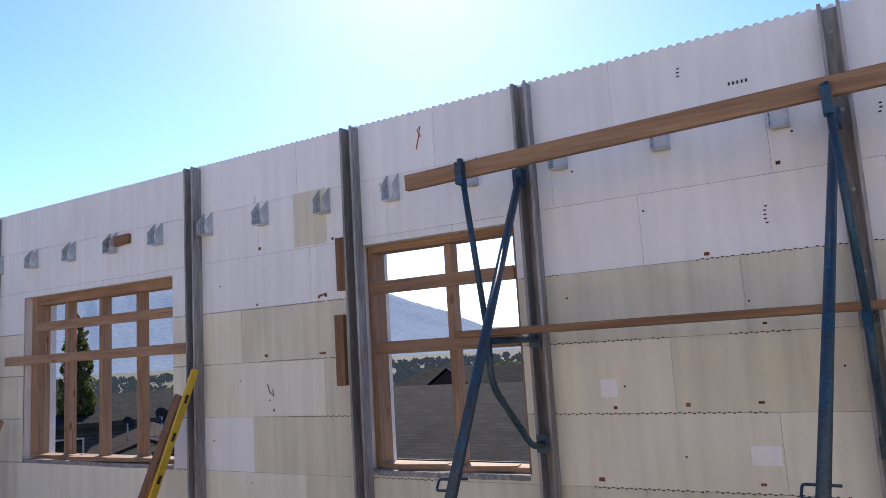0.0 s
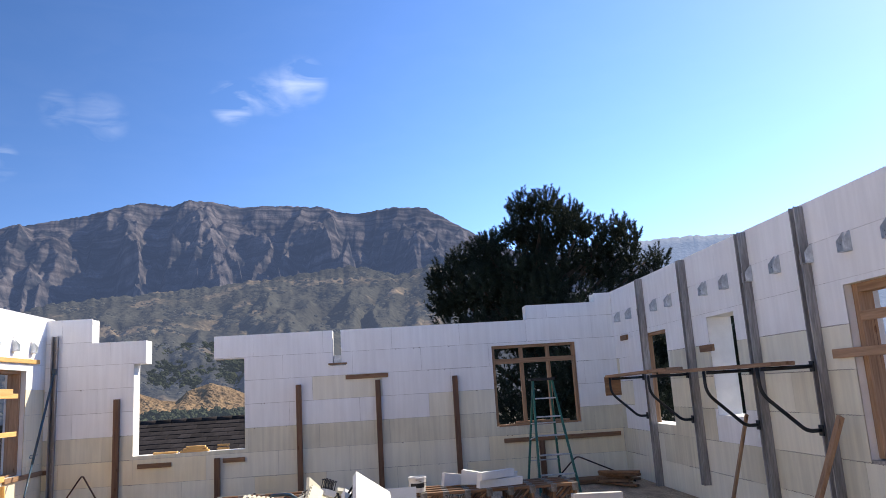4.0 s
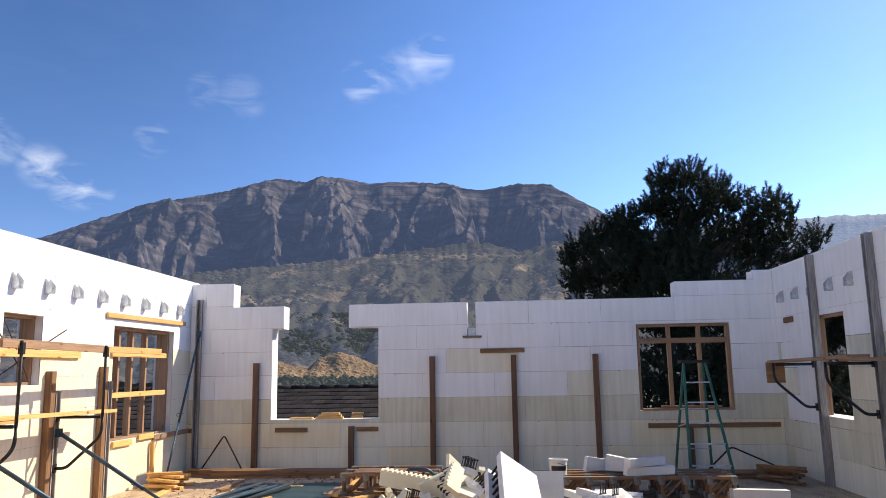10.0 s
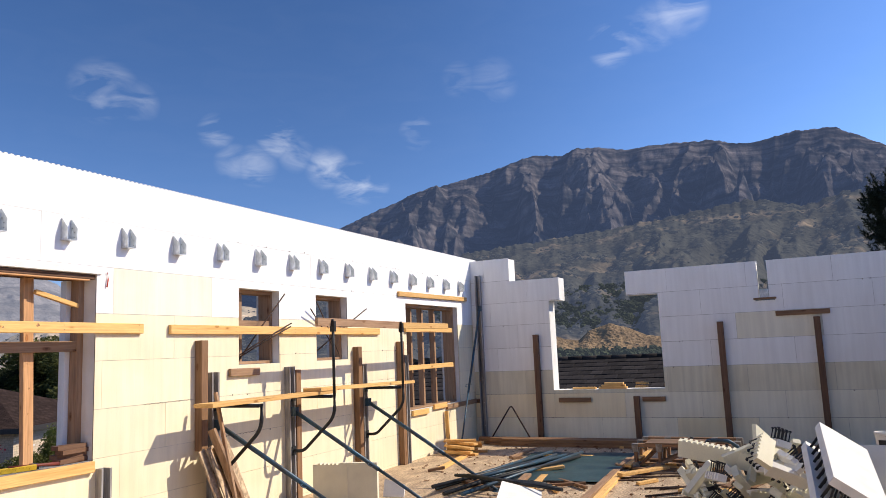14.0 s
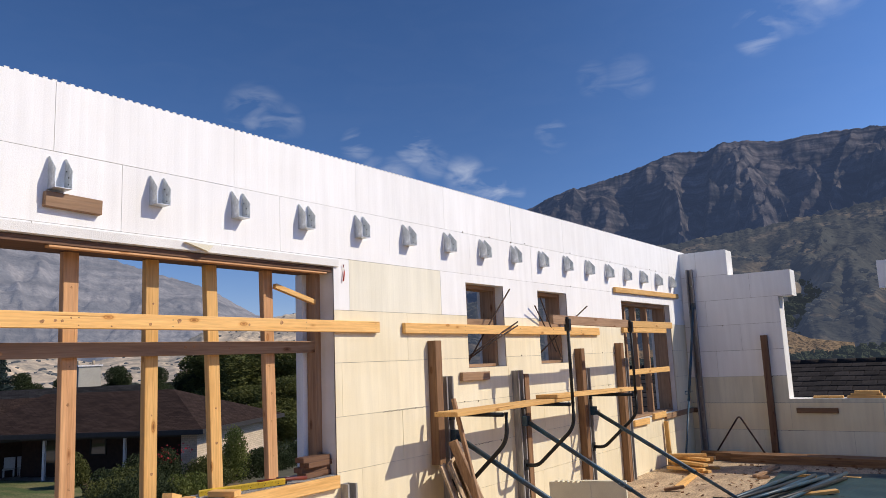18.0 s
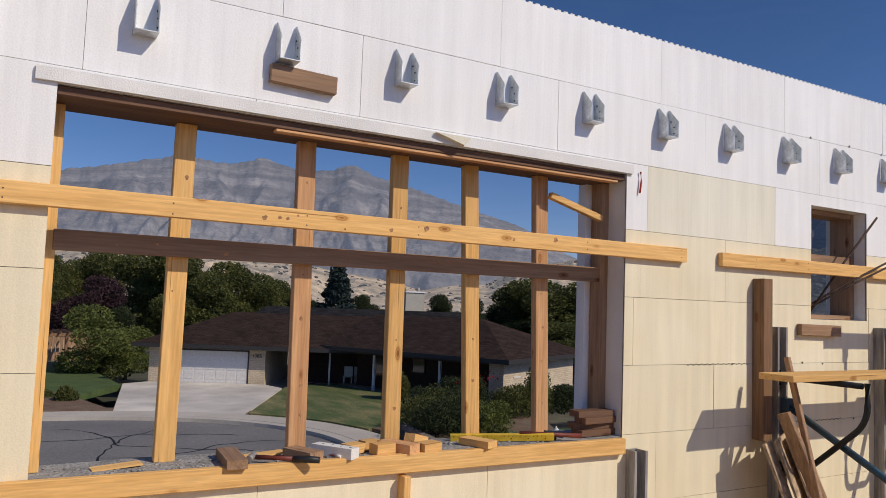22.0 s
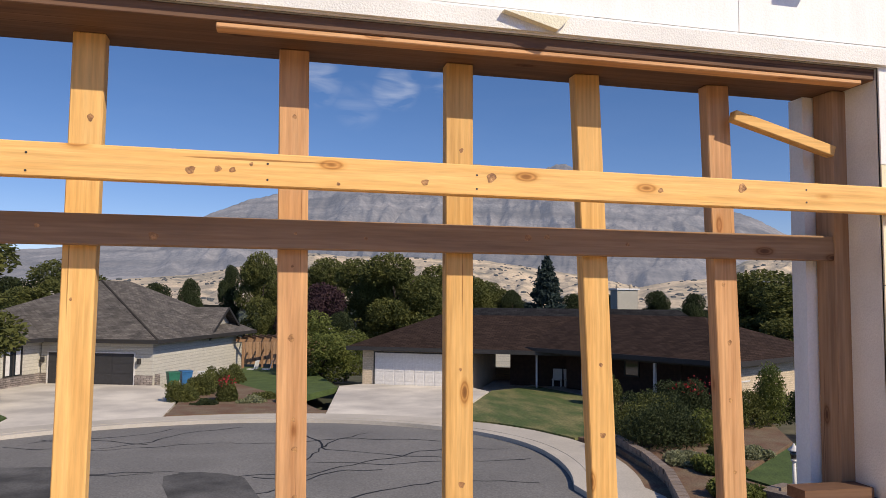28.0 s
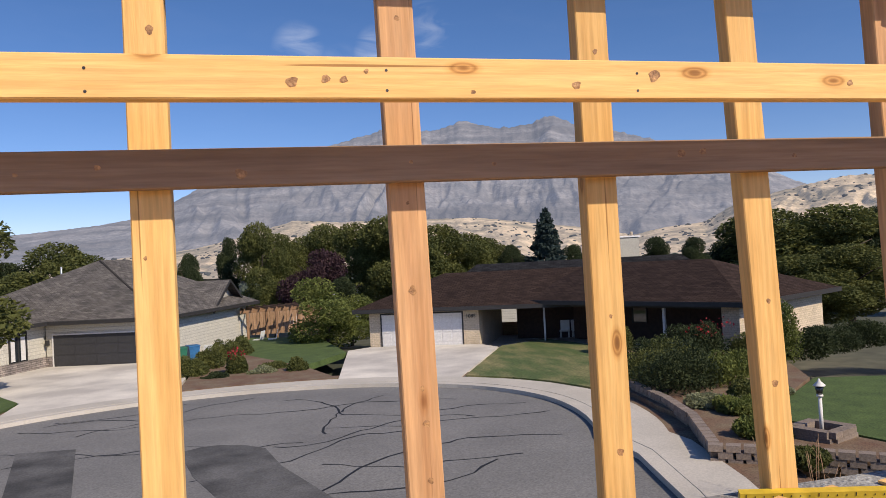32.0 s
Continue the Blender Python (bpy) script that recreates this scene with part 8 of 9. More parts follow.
def front_item(house, name, x0, x1, z0, z1, material, depth=0.06, y=0.0, frame=None, panes=None):
    """A door or window on the front face (y=0); local x runs along the front."""
    bm = boxed(x0, x1, y - depth, y + 0.05, z0, z1, 0.01)
    ob = part(name, bm, material, house)
    if frame is not None:
        for a, b, c, d in ((x0 - 0.07, x0, z0 - 0.07, z1 + 0.07), (x1, x1 + 0.07, z0 - 0.07, z1 + 0.07), (x0, x1, z1, z1 + 0.07), (x0, x1, z0 - 0.07, z0)):
            part("frame", boxed(a, b, y - depth - 0.03, y + 0.05, c, d, 0.006), frame, ob)
        if panes:
            for k in range(1, panes):
                x = x0 + (x1 - x0) * k / panes
                part("mullion", boxed(x - 0.025, x + 0.025, y - depth - 0.02, y, z0, z1, 0.004), frame, ob)
    return ob


def panel_door(house, x0, x1, z0, z1, material, rows_, cols_, frame):
    d = front_item(house, "garage_door", x0, x1, z0, z1, material, 0.02, 0.0, frame)
    me_ = mesh_of("panel", boxed(0, (x1 - x0) / cols_ - 0.08, -0.012, 0.004, 0, (z1 - z0) / rows_ - 0.08, 0.006), material)
    for i in range(rows_):
        for k in range(cols_):
            p = part("panel", me_, None, d)
            p.matrix_basis = pose(x0 + 0.04 + (x1 - x0) * k / cols_, -0.0245, z0 + 0.04 + (z1 - z0) * i / rows_)


def at_line(p, q, z=S0):
    """The frame whose x runs from p to q and whose front (-y) faces the reader of that line from the right."""
    return Matrix.Translation((p[0], p[1], z)) @ pose(0, 0, 0, 0, 0, math.degrees(math.atan2(q[1] - p[1], q[0] - p[0])))


# brick rambler: garage wing and main wing (fronts run with the room on their left hand side turned away)
h1 = thing("brick_house", "low cream-brick house with brown hip roof and white garage door", "house", at=at_line((-10.4, -45.45), (-15.95, -42.35)))
wall_box(h1, 6.35, 7.0, 2.45, BRICK_CREAM)
roof_part(h1, 6.35 + 9.0, 8.0, 2.5, 1.75, 0.7, ROOF_BROWN, 4.2, 0.2)
panel_door(h1, 0.75, 5.4, 0.03, 2.15, WHITE_PAINT, 4, 8, TRIM_DARK)
for x in (9.9,):
    part("porch_post", piped([(x, 0.1, 0), (x, 0.1, 2.4)], 0.05, 8), WHITE_PAINT, h1)
# porch wall in near-black brown, the deep porch's shade put into its colour
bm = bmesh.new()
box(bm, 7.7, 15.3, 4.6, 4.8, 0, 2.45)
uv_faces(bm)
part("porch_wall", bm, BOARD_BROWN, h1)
bm = bmesh.new()
box(bm, 6.36, 8.6, 6.9, 7.0, 0, 0.9)
part("porch_rail", bm, WOOD_DARK["x"], h1)
part("porch_floor", boxed(6.36, 15.3, -0.1, 7.0, -0.1, 0.1, 0), DRIVE, h1)
num = bpy.data.curves.new("house_number", "FONT")
num.body, num.size, num.extrude, num.align_x = "1085", 0.28, 0.01, "CENTER"
numo = new("house_number", num)
numo.data.materials.append(TRIM_DARK)
numo.parent = h1
numo.matrix_basis = pose(5.9, -0.03, 1.85, 90, 0, 0)
for i in range(3):
    ch = thing("plastic_chair", "white plastic chair on the shaded porch", "chair", "porch chairs", at=h1.matrix_basis @ pose(10.6 + 0.7 * i, 3.6, 0.1, 0, 0, 15 * i))
    part("seat", boxed(-0.28, 0.28, -0.26, 0.26, 0.38, 0.43, 0.02), WHITE_PLASTIC, ch)
    part("backrest", barred((0, 0.27, 0.42), (0, 0.40, 0.98), 0.52, 0.04, (0, 1, 0)), WHITE_PLASTIC, ch)
    for sx in (-0.23, 0.23):
        for sy in (-0.2, 0.22):
            part("leg", barred((sx, sy, 0), (sx, sy, 0.38), 0.05, 0.05), WHITE_PLASTIC, ch)
h1b = thing("brick_house", "long brick wing with brown hip roof and shaded front", "house", at=at_line((-19.0, -41.2), (-24.4, -30.4)))
# back wall of brown boards, with porch shade put into the dark colour
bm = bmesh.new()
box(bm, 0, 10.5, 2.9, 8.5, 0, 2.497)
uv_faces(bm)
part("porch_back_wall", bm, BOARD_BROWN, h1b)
bm = bmesh.new()
box(bm, 10.502, 11.3, 0, 8.5, 0, 2.497)
uv_faces(bm)
part("wall", bm, BRICK_CREAM, h1b)
# beam added to keep sky light off the porch back wall
part("porch_beam", boxed(0, 10.5, 0.0, 0.14, 2.2, 2.5, 0.004), TRIM_DARK, h1b)
part("porch_floor", boxed(0, 10.5, 0, 2.898, -0.05, 0.10, 0), PAVE, h1b)
for x in (3.4, 7.6):
    part("porch_post", boxed(x - 0.06, x + 0.06, 0.05, 0.17, 0.1, 2.5), WHITE_PAINT, h1b)
roof_part(h1b, 11.2, 8.5, 2.55, 1.75, 0.75, ROOF_BROWN, 1.0, 4.2)
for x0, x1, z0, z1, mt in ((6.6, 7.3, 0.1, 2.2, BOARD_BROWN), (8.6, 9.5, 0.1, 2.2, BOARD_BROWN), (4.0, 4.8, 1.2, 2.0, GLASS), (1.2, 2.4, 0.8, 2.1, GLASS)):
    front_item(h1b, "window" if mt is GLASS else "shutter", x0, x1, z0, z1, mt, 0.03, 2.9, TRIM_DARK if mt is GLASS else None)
h1c = thing("house_end_windows", "dark double-hung windows in the sunlit brick end wall", "window", at=at_line((-24.02, -31.2), (-31.62, -35.0)))
for x0, x1, z0, z1 in ((3.5, 4.5, 0.85, 2.25), (1.1, 1.7, 1.55, 2.15)):
    w = front_item(h1c, "sash_window", x0, x1, z0, z1, GLASS, 0.02, 0.0, TRIM_DARK)
    part("mid_rail", boxed(x0, x1, -0.05, -0.01, (z0 + z1) / 2 - 0.03, (z0 + z1) / 2 + 0.03), TRIM_DARK, w)
    part("sill", boxed(x0 - 0.1, x1 + 0.1, -0.14, -0.01, z0 - 0.14, z0 - 0.075), WHITE_PAINT, w)
part("downpipe", piped([(0.12, -0.06, 0), (0.12, -0.06, 2.1), (0.2, -0.5, 2.4)], 0.045, 8), TRIM_DARK, h1c)
chim = thing("chimney", "square white-grey chimney on the house behind", "chimney", at=Matrix.Translation(place(151.9, 62, S0 + 4.3)))
part("shaft", boxed(-0.9, 0.9, -0.6, 0.6, -3.0, 1.7, 0.02), SIDING, chim)
part("cap", boxed(-1.0, 1.0, -0.7, 0.7, 1.7, 1.82, 0.02), WHITE_PAINT, chim)
for x in (-0.6, 0.6):
    part("pot", piped([(x, 0, 1.82), (x, 0, 2.15)], 0.12, 8), BRICK_CREAM, chim)
hb = thing("far_house", "low house with dark roof behind the brown roof", "house", at=Matrix.Translation(place(165.5, 58)) @ pose(0, 0, 0, 0, 0, 155))
wall_box(hb, 20, 7, 2.6, SIDING)
roof_part(hb, 20, 7, 2.7, 1.9, 0.5, ROOF_DARK, 2.5, 2.5)

# grey house with hip roof
h2 = thing("grey_house", "grey sided house with stone base, hip roof and dark garage door", "house", at=at_line((13.9, -52.4), (1.02, -47.05)))
L2 = 13.95
bm = bmesh.new()
box(bm, 7.2, L2, 0, 12.0, 0, 3.05)
uv_faces(bm)
part("wall", bm, SIDING, h2)
bm = bmesh.new()
box(bm, 0, 7.197, 0.5, 12.0, 0, 3.05)
uv_faces(bm)
part("wall", bm, SIDING, h2)
apex = h2.matrix_basis.inverted() @ Vector((5.3, -55.2, 3.25))
bm = bmesh.new()
vs_ = [bm.verts.new(p) for p in ((-0.6, -0.6, 3.1), (L2 + 0.6, -0.6, 3.1), (L2 + 0.6, 13.0, 3.1), (-0.6, 13.0, 3.1), apex, apex + Vector((0.5, 2.4, 0)))]
for q in ((0, 1, 4), (1, 2, 5, 4), (2, 3, 5), (3, 0, 4, 5), (3, 2, 1, 0)):
    bm.faces.new([vs_[i] for i in q])
bmesh.ops.recalc_face_normals(bm, faces=bm.faces)
uv_faces(bm)
part("roof", bm, ROOF_GREY, h2)
bm = bmesh.new()
for x0, x1, y0, y1 in ((5.9, L2 + 0.63, -0.63, -0.6), (L2 + 0.6, L2 + 0.63, -0.6, 13.0)):
    box(bm, x0, x1, y0, y1, 2.9, 3.12)
part("gutter", bm, TRIM_DARK, h2)
part("hip_cap", barred((L2 + 0.55, -0.55, 3.13), tuple(apex + Vector((0, 0, 0.02))), 0.13, 0.03), ROOF_GREY, h2)
part("vent_pipe", piped([(apex.x - 2.0, apex.y - 1.0, apex.z - 1.2), (apex.x - 2.0, apex.y - 1.0, apex.z - 0.3)], 0.05, 8), GALV, h2)
# forward wing with the front door
bm = bmesh.new()
box(bm, 1.5, 7.1, -3.6, 0.497, 0, 3.05)
uv_faces(bm)
part("wing_wall", bm, SIDING, h2)
bm = bmesh.new()
vs_ = [bm.verts.new(p) for p in ((0.9, -4.3, 3.1), (7.75, -4.3, 3.1), (7.75, 1.5, 3.1), (0.9, 1.5, 3.1), (4.2, -0.6, 4.5), (4.2, 3.5, 4.5))]
for q in ((0, 1, 4), (1, 2, 5, 4), (2, 3, 5), (3, 0, 4, 5), (3, 2, 1, 0)):
    bm.faces.new([vs_[i] for i in q])
bmesh.ops.recalc_face_normals(bm, faces=bm.faces)
uv_faces(bm)
part("wing_roof", bm, ROOF_GREY, h2)
bm = bmesh.new()
box(bm, 0.9, 7.78, -4.33, -4.3, 2.9, 3.12)
box(bm, 7.75, 7.78, -4.3, -0.62, 2.9, 3.12)
part("gutter", bm, TRIM_DARK, h2)
part("stone_base", uv_faces(boxed(7.1, 7.2, -3.65, -0.1, 0, 1.12, 0.01)), STONE, h2)
part("stone_base", uv_faces(boxed(6.6, 7.1, -3.7, -3.6, 0, 1.12, 0.01)), STONE, h2)
w_ = part("window", boxed(7.1, 7.14, -2.75, -1.55, 1.15, 2.65, 0.01), GLASS, h2)
for a, b, c, d in ((-2.83, -2.75, 1.07, 2.73), (-1.55, -1.47, 1.07, 2.73), (-2.75, -1.55, 2.65, 2.73), (-2.75, -1.55, 1.07, 1.15), (-2.18, -2.12, 1.15, 2.65)):
    part("frame", boxed(7.1, 7.17, a, b, c, d, 0.006), TRIM_DARK, w_)
for a, b in ((-2.70, -2.4), (-1.95, -1.6)):
    part("curtain", boxed(7.135, 7.145, a, b, 1.2, 2.6, 0.002), WHITE_PAINT, w_)
panel_door(h2, 7.65, 12.85, 0.05, 2.3, DOOR_DARK, 4, 4, WHITE_PAINT)
for x0, x1, y in ((12.95, L2, 0.0), (7.2, 7.56, 0.0)):
    bm = boxed(x0, x1, y - 0.10, y + 0.05, 0, 1.12, 0.01)
    uv_faces(bm)
    part("stone_base", bm, STONE, h2)
front_item(h2, "front_door", 5.2, 6.3, 0.3, 2.6, DOOR_DARK, 0.04, -3.6, WHITE_PAINT)
for k in range(3):
    part("step", boxed(4.9, 6.6, -4.5 - 0.3 * k, -3.7, 0.0, 0.36 - 0.12 * k, 0.01), DRIVE, h2)
for x in (7.35, 13.2):
    part("wall_lamp", boxed(x - 0.07, x + 0.07, -0.22, -0.02, 1.75, 2.05, 0.02), TRIM_DARK, h2)
h2s = thing("side_gable", "pale gabled side wing of the grey house with narrow windows", "house wing", at=at_line((0.99, -47.2), (-2.63, -59.0)))
bm = bmesh.new()
box(bm, 6.2, 12.2, -0.45, 6.0, 0, 2.9)
uv_faces(bm)
part("wall", bm, SIDING, h2s)
bm = bmesh.new()
vs_ = [bm.verts.new(p) for p in ((6.2, -0.45, 2.9), (12.2, -0.45, 2.9), (9.2, -0.45, 4.5))]
bm.faces.new(vs_)
part("gable_wall", bm, SIDING, h2s)
bm = bmesh.new()
quad(bm, (5.7, -1.0, 2.68), (9.2, -1.0, 4.62), (9.2, 6, 4.62), (5.7, 6, 2.68)), quad(bm, (9.2, -1.0, 4.62), (12.7, -1.0, 2.68), (12.7, 6, 2.68), (9.2, 6, 4.62))
uv_faces(bm)
part("gable_roof", bm, ROOF_GREY, h2s)
for a, b in (((5.7, -1.02, 2.62), (9.2, -1.02, 4.56)), ((12.7, -1.02, 2.62), (9.2, -1.02, 4.56))):
    part("verge_board", barred(a, b, 0.05, 0.18), TRIM_DARK, h2s)
for x0, x1, z0, z1, y in ((3.3, 3.9, 1.0, 2.4, 0.0), (7.3, 7.9, 1.0, 2.4, -0.45), (9.6, 10.0, 1.9, 2.5, -0.45)):
    front_item(h2s, "window", x0, x1, z0, z1, GLASS, 0.03, y, WHITE_PAINT)
part("stone_base", uv_faces(boxed(0.1, 6.1, -0.10, -0.01, 0, 1.0, 0.01)), STONE, h2s)
part("side_door", boxed(1.2, 2.1, -0.14, -0.01, 0.05, 2.15, 0.01), DOOR_DARK, h2s)

# bins and yard things beside the grey house
BIN = {"green": mat("green_bin", (0.02, 0.16, 0.10), 0.5), "blue": mat("blue_bin", (0.03, 0.16, 0.36), 0.5)}
for (x, y, c) in ((-0.15, -46.2, "green"), (-0.75, -46.9, "blue")):
    b_ = thing("wheelie_bin", c + " plastic wheeled bin by the house wall", "bin", "wheeled bins", at=pose(x, y, S0 + 0.15, 0, 0, 20))
    bm = bmesh.new()
    lo = [bm.verts.new(p) for p in ((-0.22, -0.24, 0.06), (0.22, -0.24, 0.06), (0.22, 0.24, 0.06), (-0.22, 0.24, 0.06))]
    hi = [bm.verts.new(p) for p in ((-0.29, -0.33, 1.0), (0.29, -0.33, 1.0), (0.29, 0.33, 1.0), (-0.29, 0.33, 1.0))]
    bm.faces.new(lo[::-1]), bm.faces.new(hi)
    for k in range(4):
        bm.faces.new((lo[k], lo[(k + 1) % 4], hi[(k + 1) % 4], hi[k]))
    bevelled(bm, 0.02)
    part("body", bm, BIN[c], b_)
    part("lid", boxed(-0.31, 0.31, -0.36, 0.36, 1.0, 1.07, 0.02), BIN[c], b_)
    for s in (-0.2, 0.2):
        part("wheel", piped([(s - 0.03, 0.26, 0.1), (s + 0.03, 0.26, 0.1)], 0.1, 12), WEB_BLACK, b_)
for i, (x, y) in enumerate(((-1.55, -48.2), (-1.9, -49.1), (-4.3, -55.6), (-5.2, -55.2))):
    ch = thing("plastic_chair", "white moulded plastic garden chair", "chair", "garden chairs", at=pose(x, y, S0 + 0.1, 0, 0, 30 * i))
    part("seat", boxed(-0.28, 0.28, -0.26, 0.26, 0.38, 0.43, 0.02), WHITE_PLASTIC, ch)
    part("backrest", barred((0, 0.27, 0.42), (0, 0.40, 0.98), 0.52, 0.04, (0, 1, 0)), WHITE_PLASTIC, ch)
    for sx in (-0.23, 0.23):
        for sy in (-0.2, 0.22):
            part("leg", barred((sx, sy, 0), (sx, sy, 0.38), 0.05, 0.05), WHITE_PLASTIC, ch)
perg = thing("pergola", "brown timber pergola in the yard behind", "pergola", at=Matrix.Translation((-5.5, -58.5, S0)) @ pose(0, 0, 0, 0, 0, 12))
for x in (-2.2, 0.2, 2.2):
    for y in (-1.5, 1.5):
        part("post", boxed(x - 0.08, x + 0.08, y - 0.08, y + 0.08, 0, 2.3), WOOD_DARK["z"], perg)
for y in (-1.5, 1.5):
    part("beam", boxed(-2.7, 2.7, y - 0.05, y + 0.05, 2.302, 2.5), WOOD_DARK["x"], perg)
for k in range(10):
    part("rafter", boxed(-2.5 + 0.55 * k, -2.44 + 0.55 * k, -2.0, 2.0, 2.502, 2.64), WOOD_DARK["y"], perg)
fence = thing("board_fence", "dark board fence at the end of the yard", "fence")
for k in range(40):
    part("fence_board", boxed(-11.0 + 0.25 * k, -10.77 + 0.25 * k, -62.0, -61.97, S0, S0 + 1.7, 0.004), WOOD_OLD["z"], fence)
ph = thing("far_house", "white flat-roofed house with a mast behind the yard", "house", at=Matrix.Translation(place(177.6, 74)) @ pose(0, 0, 0, 0, 0, 175))
wall_box(ph, 7, 6, 3.2, WHITE_PAINT)
part("flat_roof", boxed(-0.4, 7.4, -0.6, 6.4, 3.2, 3.5), ROOF_GREY, ph)
front_item(ph, "window", 1.0, 3.0, 1.2, 2.5, GLASS, 0.03, 0.0, WHITE_PAINT, 3)
part("mast", piped([(3.5, 0.5, 3.5), (3.5, 0.5, 6.0)], 0.04, 6), GALV, ph)
part("aerial", boxed(2.7, 4.3, 0.47, 0.53, 5.7, 5.76), GALV, ph)

# the street falls gently away from the site, to the south and east: set everything on that slope
def settle(ob):
    """Turns a thing about the site's corner and sets it down on the falling ground; sheets of ground lean with it."""
    sx, sy, sz = -4.14, -3.31, 1.53
    turn = Matrix.Translation((-4.20, -3.34, 1.56)) @ Matrix.Rotation(radians(0.83), 4, "Z") @ Matrix.Scale(0.96, 4) @ Matrix.Translation((-sx, -sy, -sz))
    lean = Matrix(((1, 0, 0, 0), (0, 1, 0, 0), (-0.0081, 0.01175, 1, 0.0081 * -4.2 - 0.01175 * -3.34), (0, 0, 0, 1)))
    m = turn @ ob.matrix_basis
    if ob.get("kind") == "structure" or ob.name.split(".")[0] in SPREAD:
        return lean @ m
    c = m @ (sum((Vector(q) for q in ob.bound_box), Vector()) / 8) if ob.data else m.translation
    return Matrix.Translation((0, 0, (lean @ c).z - c.z)) @ m


SPREAD = ("retaining_wall", "flowers", "dry_weed", "board_fence")
for ob in [o for o in scene.collection.all_objects if o not in south_side and o.parent is None]:
    ob.matrix_basis = settle(ob)

# neighbouring tiled roof beyond the end wall
hw = thing("neighbour_house", "low neighbouring house with a dark tiled roof slope", "house", at=Matrix.Translation((-20.1, -14.2, -3.32)) @ pose(0, 0, 0, 0, 0, 90))
wall_box(hw, 13.0, 9.0, 2.7, SIDING)
bm = bmesh.new()
box(bm, -0.6, 13.6, -0.6, 9.6, 2.7, 2.8)
part("soffit", bm, TRIM_DARK, hw)
tile = bmesh.new()
box(tile, 0, 0.325, 0, 0.40, 0, 0.028)
bevelled(tile, 0.006)
TILE = mat("roof_tile", (0.05, 0.043, 0.041), 0.95, 0, 0.25, 3, 20, 0.3, (1, 1, 1), (0.03, 0.027, 0.027), 0.3, 0.08)
me_tile = mesh_of("tile", tile, TILE)
slope = math.degrees(math.atan2(1.62, 4.9))
tiles_roof = part("roof", boxed(0, 13.8, 0, 5.15, -0.05, 0.0, 0), TRIM_DARK, hw)
tiles_roof.matrix_basis = pose(-0.4, -0.4, 2.83, slope, 0, 0)
rngt = random.Random(3)
joined_v, joined_f = [], []
for r in range(15):
    for c in range(41):
        x = c * 0.335 + (0.167 if r % 2 else 0) - 0.1
        m = pose(x, 0.02 + r * 0.34, 0.012 + rngt.uniform(0, 0.012), -2.6, 0, rngt.uniform(-0.8, 0.8))
        if r >= 7 and c < 36:
            o = part("tile", me_tile, None, tiles_roof)
            o.matrix_basis = m
        else:
            k0 = len(joined_v)
            joined_v += [tuple(m @ v.co) for v in me_tile.vertices]
            joined_f += [tuple(k0 + i for i in p.vertices) for p in me_tile.polygons]
me = bpy.data.meshes.new("tiles")
me.from_pydata(joined_v, [], joined_f)
me.materials.append(TILE)
tagged(part("tiles", me, None, tiles_roof), kind="stuff")
bm = bmesh.new()
quad(bm, (-0.4, 4.5, 4.47), (13.4, 4.5, 4.47), (13.4, 9.8, 2.8), (-0.4, 9.8, 2.8))
part("rear_slope", bm, ROOF_DARK, hw)
for k in range(30):
    part("ridge_tile", piped([(-0.4 + 0.45 * k, 4.5, 4.47), (0.07 + 0.45 * k, 4.5, 4.48)], 0.09, 8), TILE, hw)

# roofs seen through the shaded wall's windows
hn = thing("neighbour_house", "house with a wide dark shingle hip roof below the window", "house", at=Matrix.Translation((-19.0, 15.0, -3.7)) @ pose(0, 0, 0, 0, 0, 0))
wall_box(hn, 24, 12, 2.9, SIDING)
roof_part(hn, 24, 12, 2.95, 1.25, 0.6, ROOF_DARK, 3.0, 3.0)
front_item(hn, "window", 12.5, 14.5, 1.0, 2.3, GLASS, 0.03, 0.0, WHITE_PAINT, 2)
hn2 = thing("neighbour_house", "house with a red-brown gable and long dark roof", "house", at=Matrix.Translation((-33.0, 44.0, -5.2)) @ pose(0, 0, 0, 0, 0, 12))
wall_box(hn2, 26, 10, 3.2, SIDING_DARK)
roof_part(hn2, 26, 10, 3.25, 2.2, 0.5, ROOF_DARK, 3.0, 3.0)
bm = bmesh.new()
v6 = [bm.verts.new(p) for p in ((3.2, -0.4, 3.2), (9.2, -0.4, 3.2), (6.2, -0.4, 5.4), (3.2, 4, 3.2), (9.2, 4, 3.2), (6.2, 4, 5.4))]
bm.faces.new(v6[:3]), bm.faces.new(v6[3:][::-1])
part("gable_wall", bm, BOARD_BROWN, hn2)
bm = bmesh.new()
quad(bm, (2.8, -0.7, 3.05), (6.2, -0.7, 5.55), (6.2, 5, 5.55), (2.8, 5, 3.05)), quad(bm, (6.2, -0.7, 5.55), (9.6, -0.7, 3.05), (9.6, 5, 3.05), (6.2, 5, 5.55))
uv_faces(bm)
part("gable_roof", bm, ROOF_DARK, hn2)
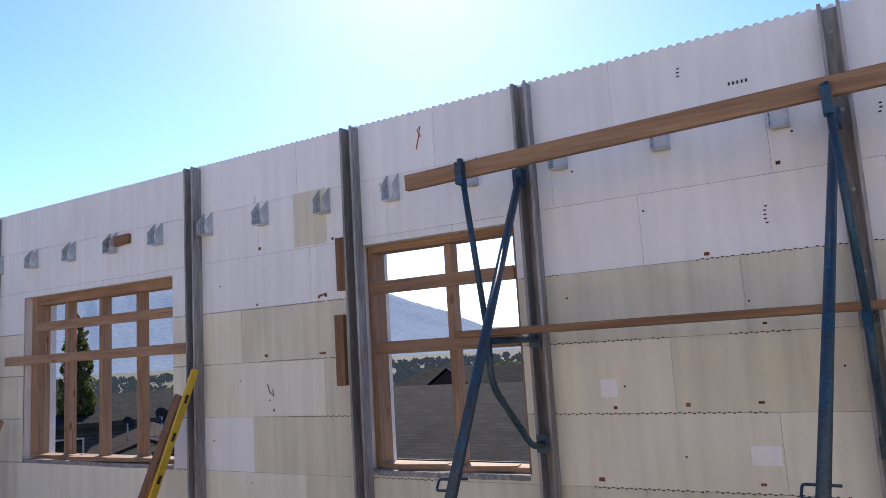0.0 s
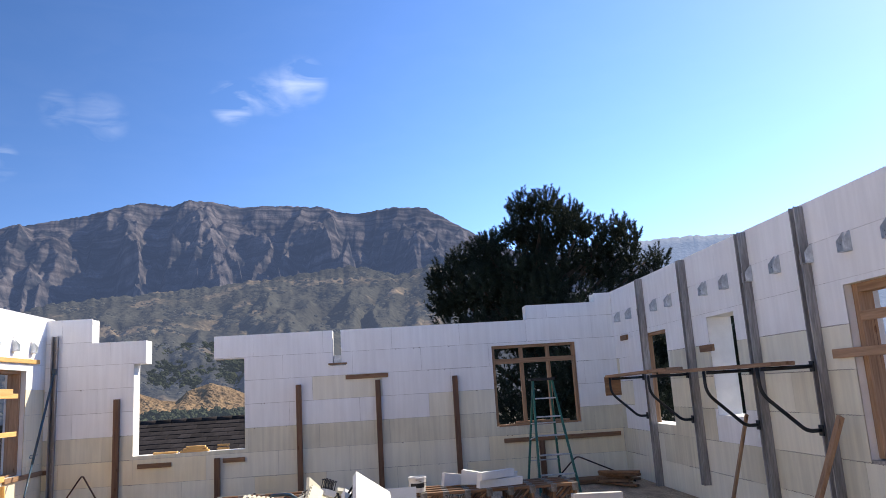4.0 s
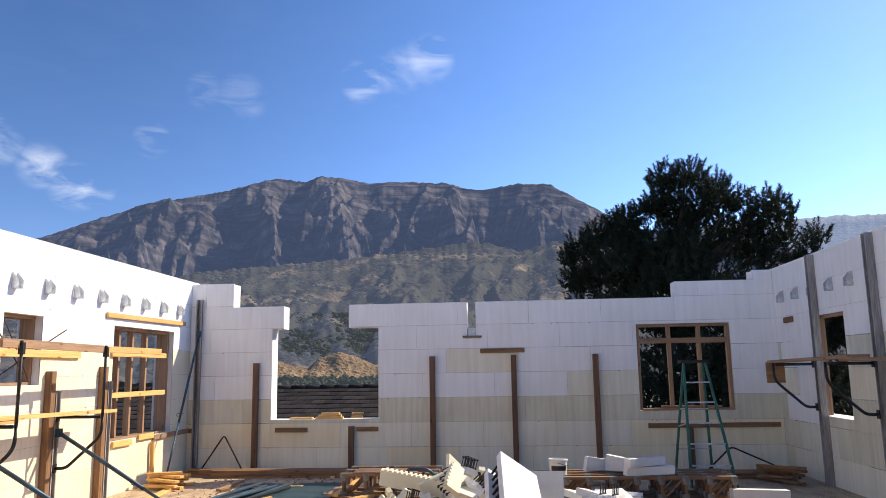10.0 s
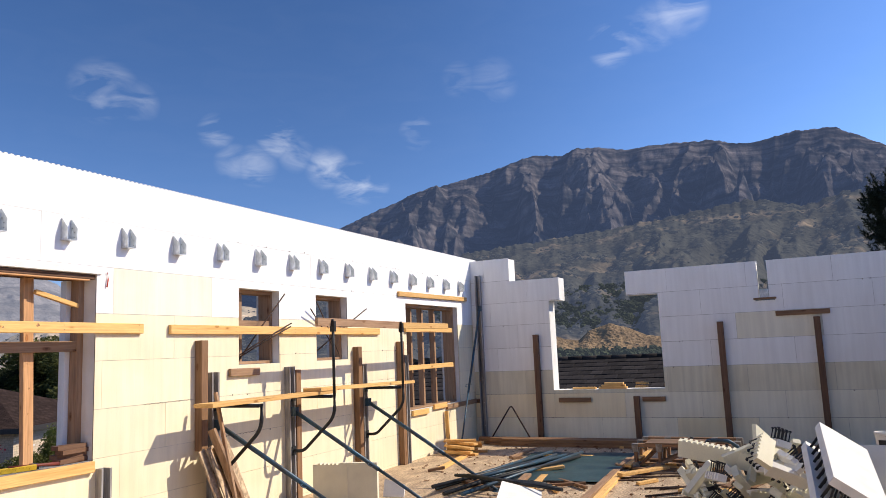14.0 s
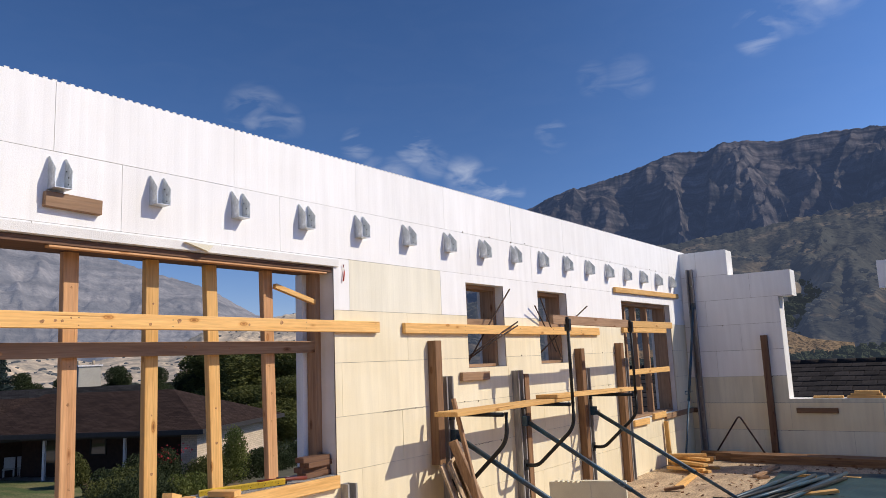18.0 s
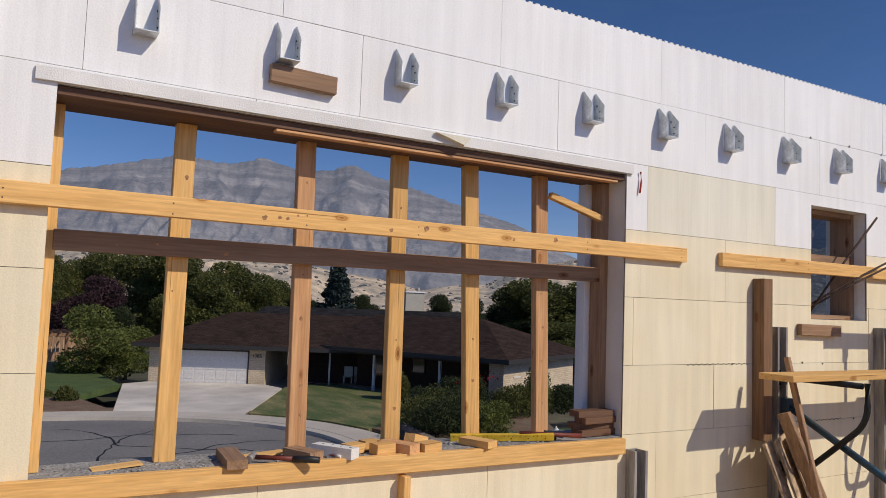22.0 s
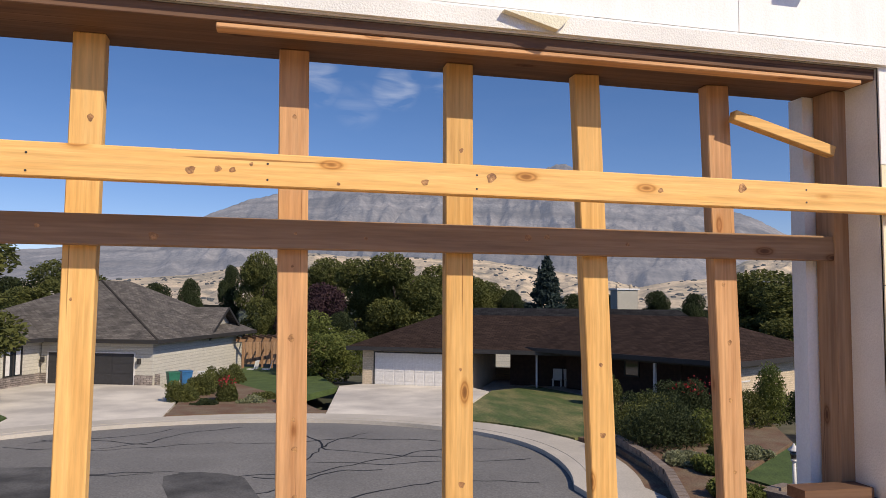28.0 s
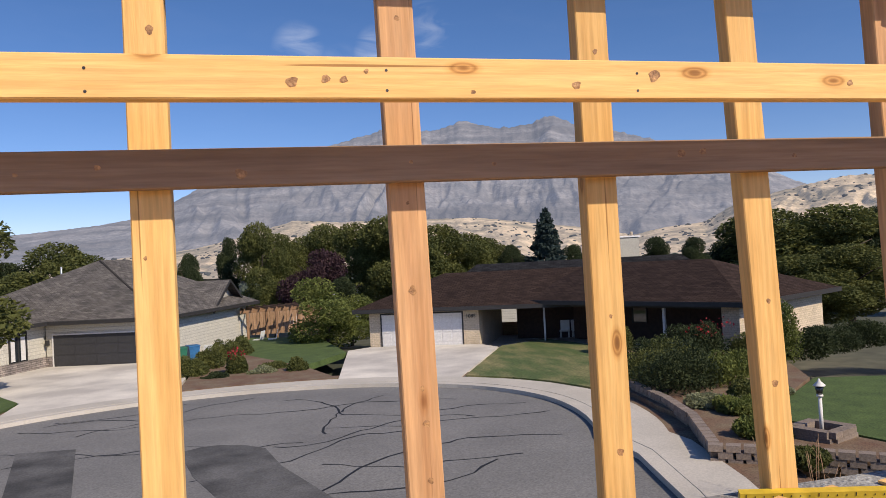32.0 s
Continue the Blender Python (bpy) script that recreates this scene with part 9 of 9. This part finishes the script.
hn3 = thing("neighbour_house", "dark grey sided house with a wide grey roof", "house", at=Matrix.Translation((-32.8, 15.2, -3.45)) @ pose(0, 0, 0, 0, 0, 52))
wall_box(hn3, 16, 9, 2.9, SIDING_DARK)
roof_part(hn3, 16, 9, 2.95, 1.0, 0.5, ROOF_DARK, 1.5, 1.5)
for x0 in (4.2, 7.6, 11.0):
    front_item(hn3, "window", x0, x0 + 1.3, 1.2, 2.3, GLASS, 0.03, 0.0, WHITE_PAINT, 2)
hn4 = thing("neighbour_shed", "pale gabled shed with a brown shingle roof and two satellite dishes", "shed", at=Matrix.Translation((-18.4, 14.3, -3.4)) @ pose(0, 0, 0, 0, 0, 51.6))
wall_box(hn4, 3.0, 6.0, 2.5, SIDING, "wall")
hn4.matrix_basis = hn4.matrix_basis @ pose(-1.5, 0, 0)
bm = bmesh.new()
v3 = [bm.verts.new(p) for p in ((0, 0, 2.5), (3.0, 0, 2.5), (1.5, 0, 3.0))]
bm.faces.new(v3)
uv_faces(bm)
part("gable_wall", bm, SIDING, hn4)
bm = bmesh.new()
for x0, x1 in ((-0.45, 1.5), (3.45, 1.5)):
    f_ = [bm.verts.new(p) for p in ((x0, -0.4, 2.40), (x1, -0.4, 3.08), (x1, 6.3, 3.08), (x0, 6.3, 2.40))]
    bm.faces.new(f_ if x0 < x1 else f_[::-1])
bm.normal_update()
r_ = bmesh.ops.extrude_face_region(bm, geom=bm.faces[:])
bmesh.ops.translate(bm, vec=(0, 0, -0.09), verts=[g for g in r_["geom"] if isinstance(g, bmesh.types.BMVert)])
uv_faces(bm)
part("roof", bm, ROOF_BROWN, hn4)
for dx, dy, dz, sz in ((1.85, 1.2, 3.55, 0.26), (0.9, 1.6, 3.40, 0.19)):
    dish = bmesh.new()
    bmesh.ops.create_cone(dish, cap_ends=False, segments=18, radius1=0.06, radius2=sz, depth=0.14, matrix=pose(dx, dy, dz, 60, 0, 40))
    part("dish", dish, SIDING_DARK, hn4)
    part("dish_mast", piped([(dx, dy, 2.9), (dx, dy, dz)], 0.025, 6), GALV, hn4)
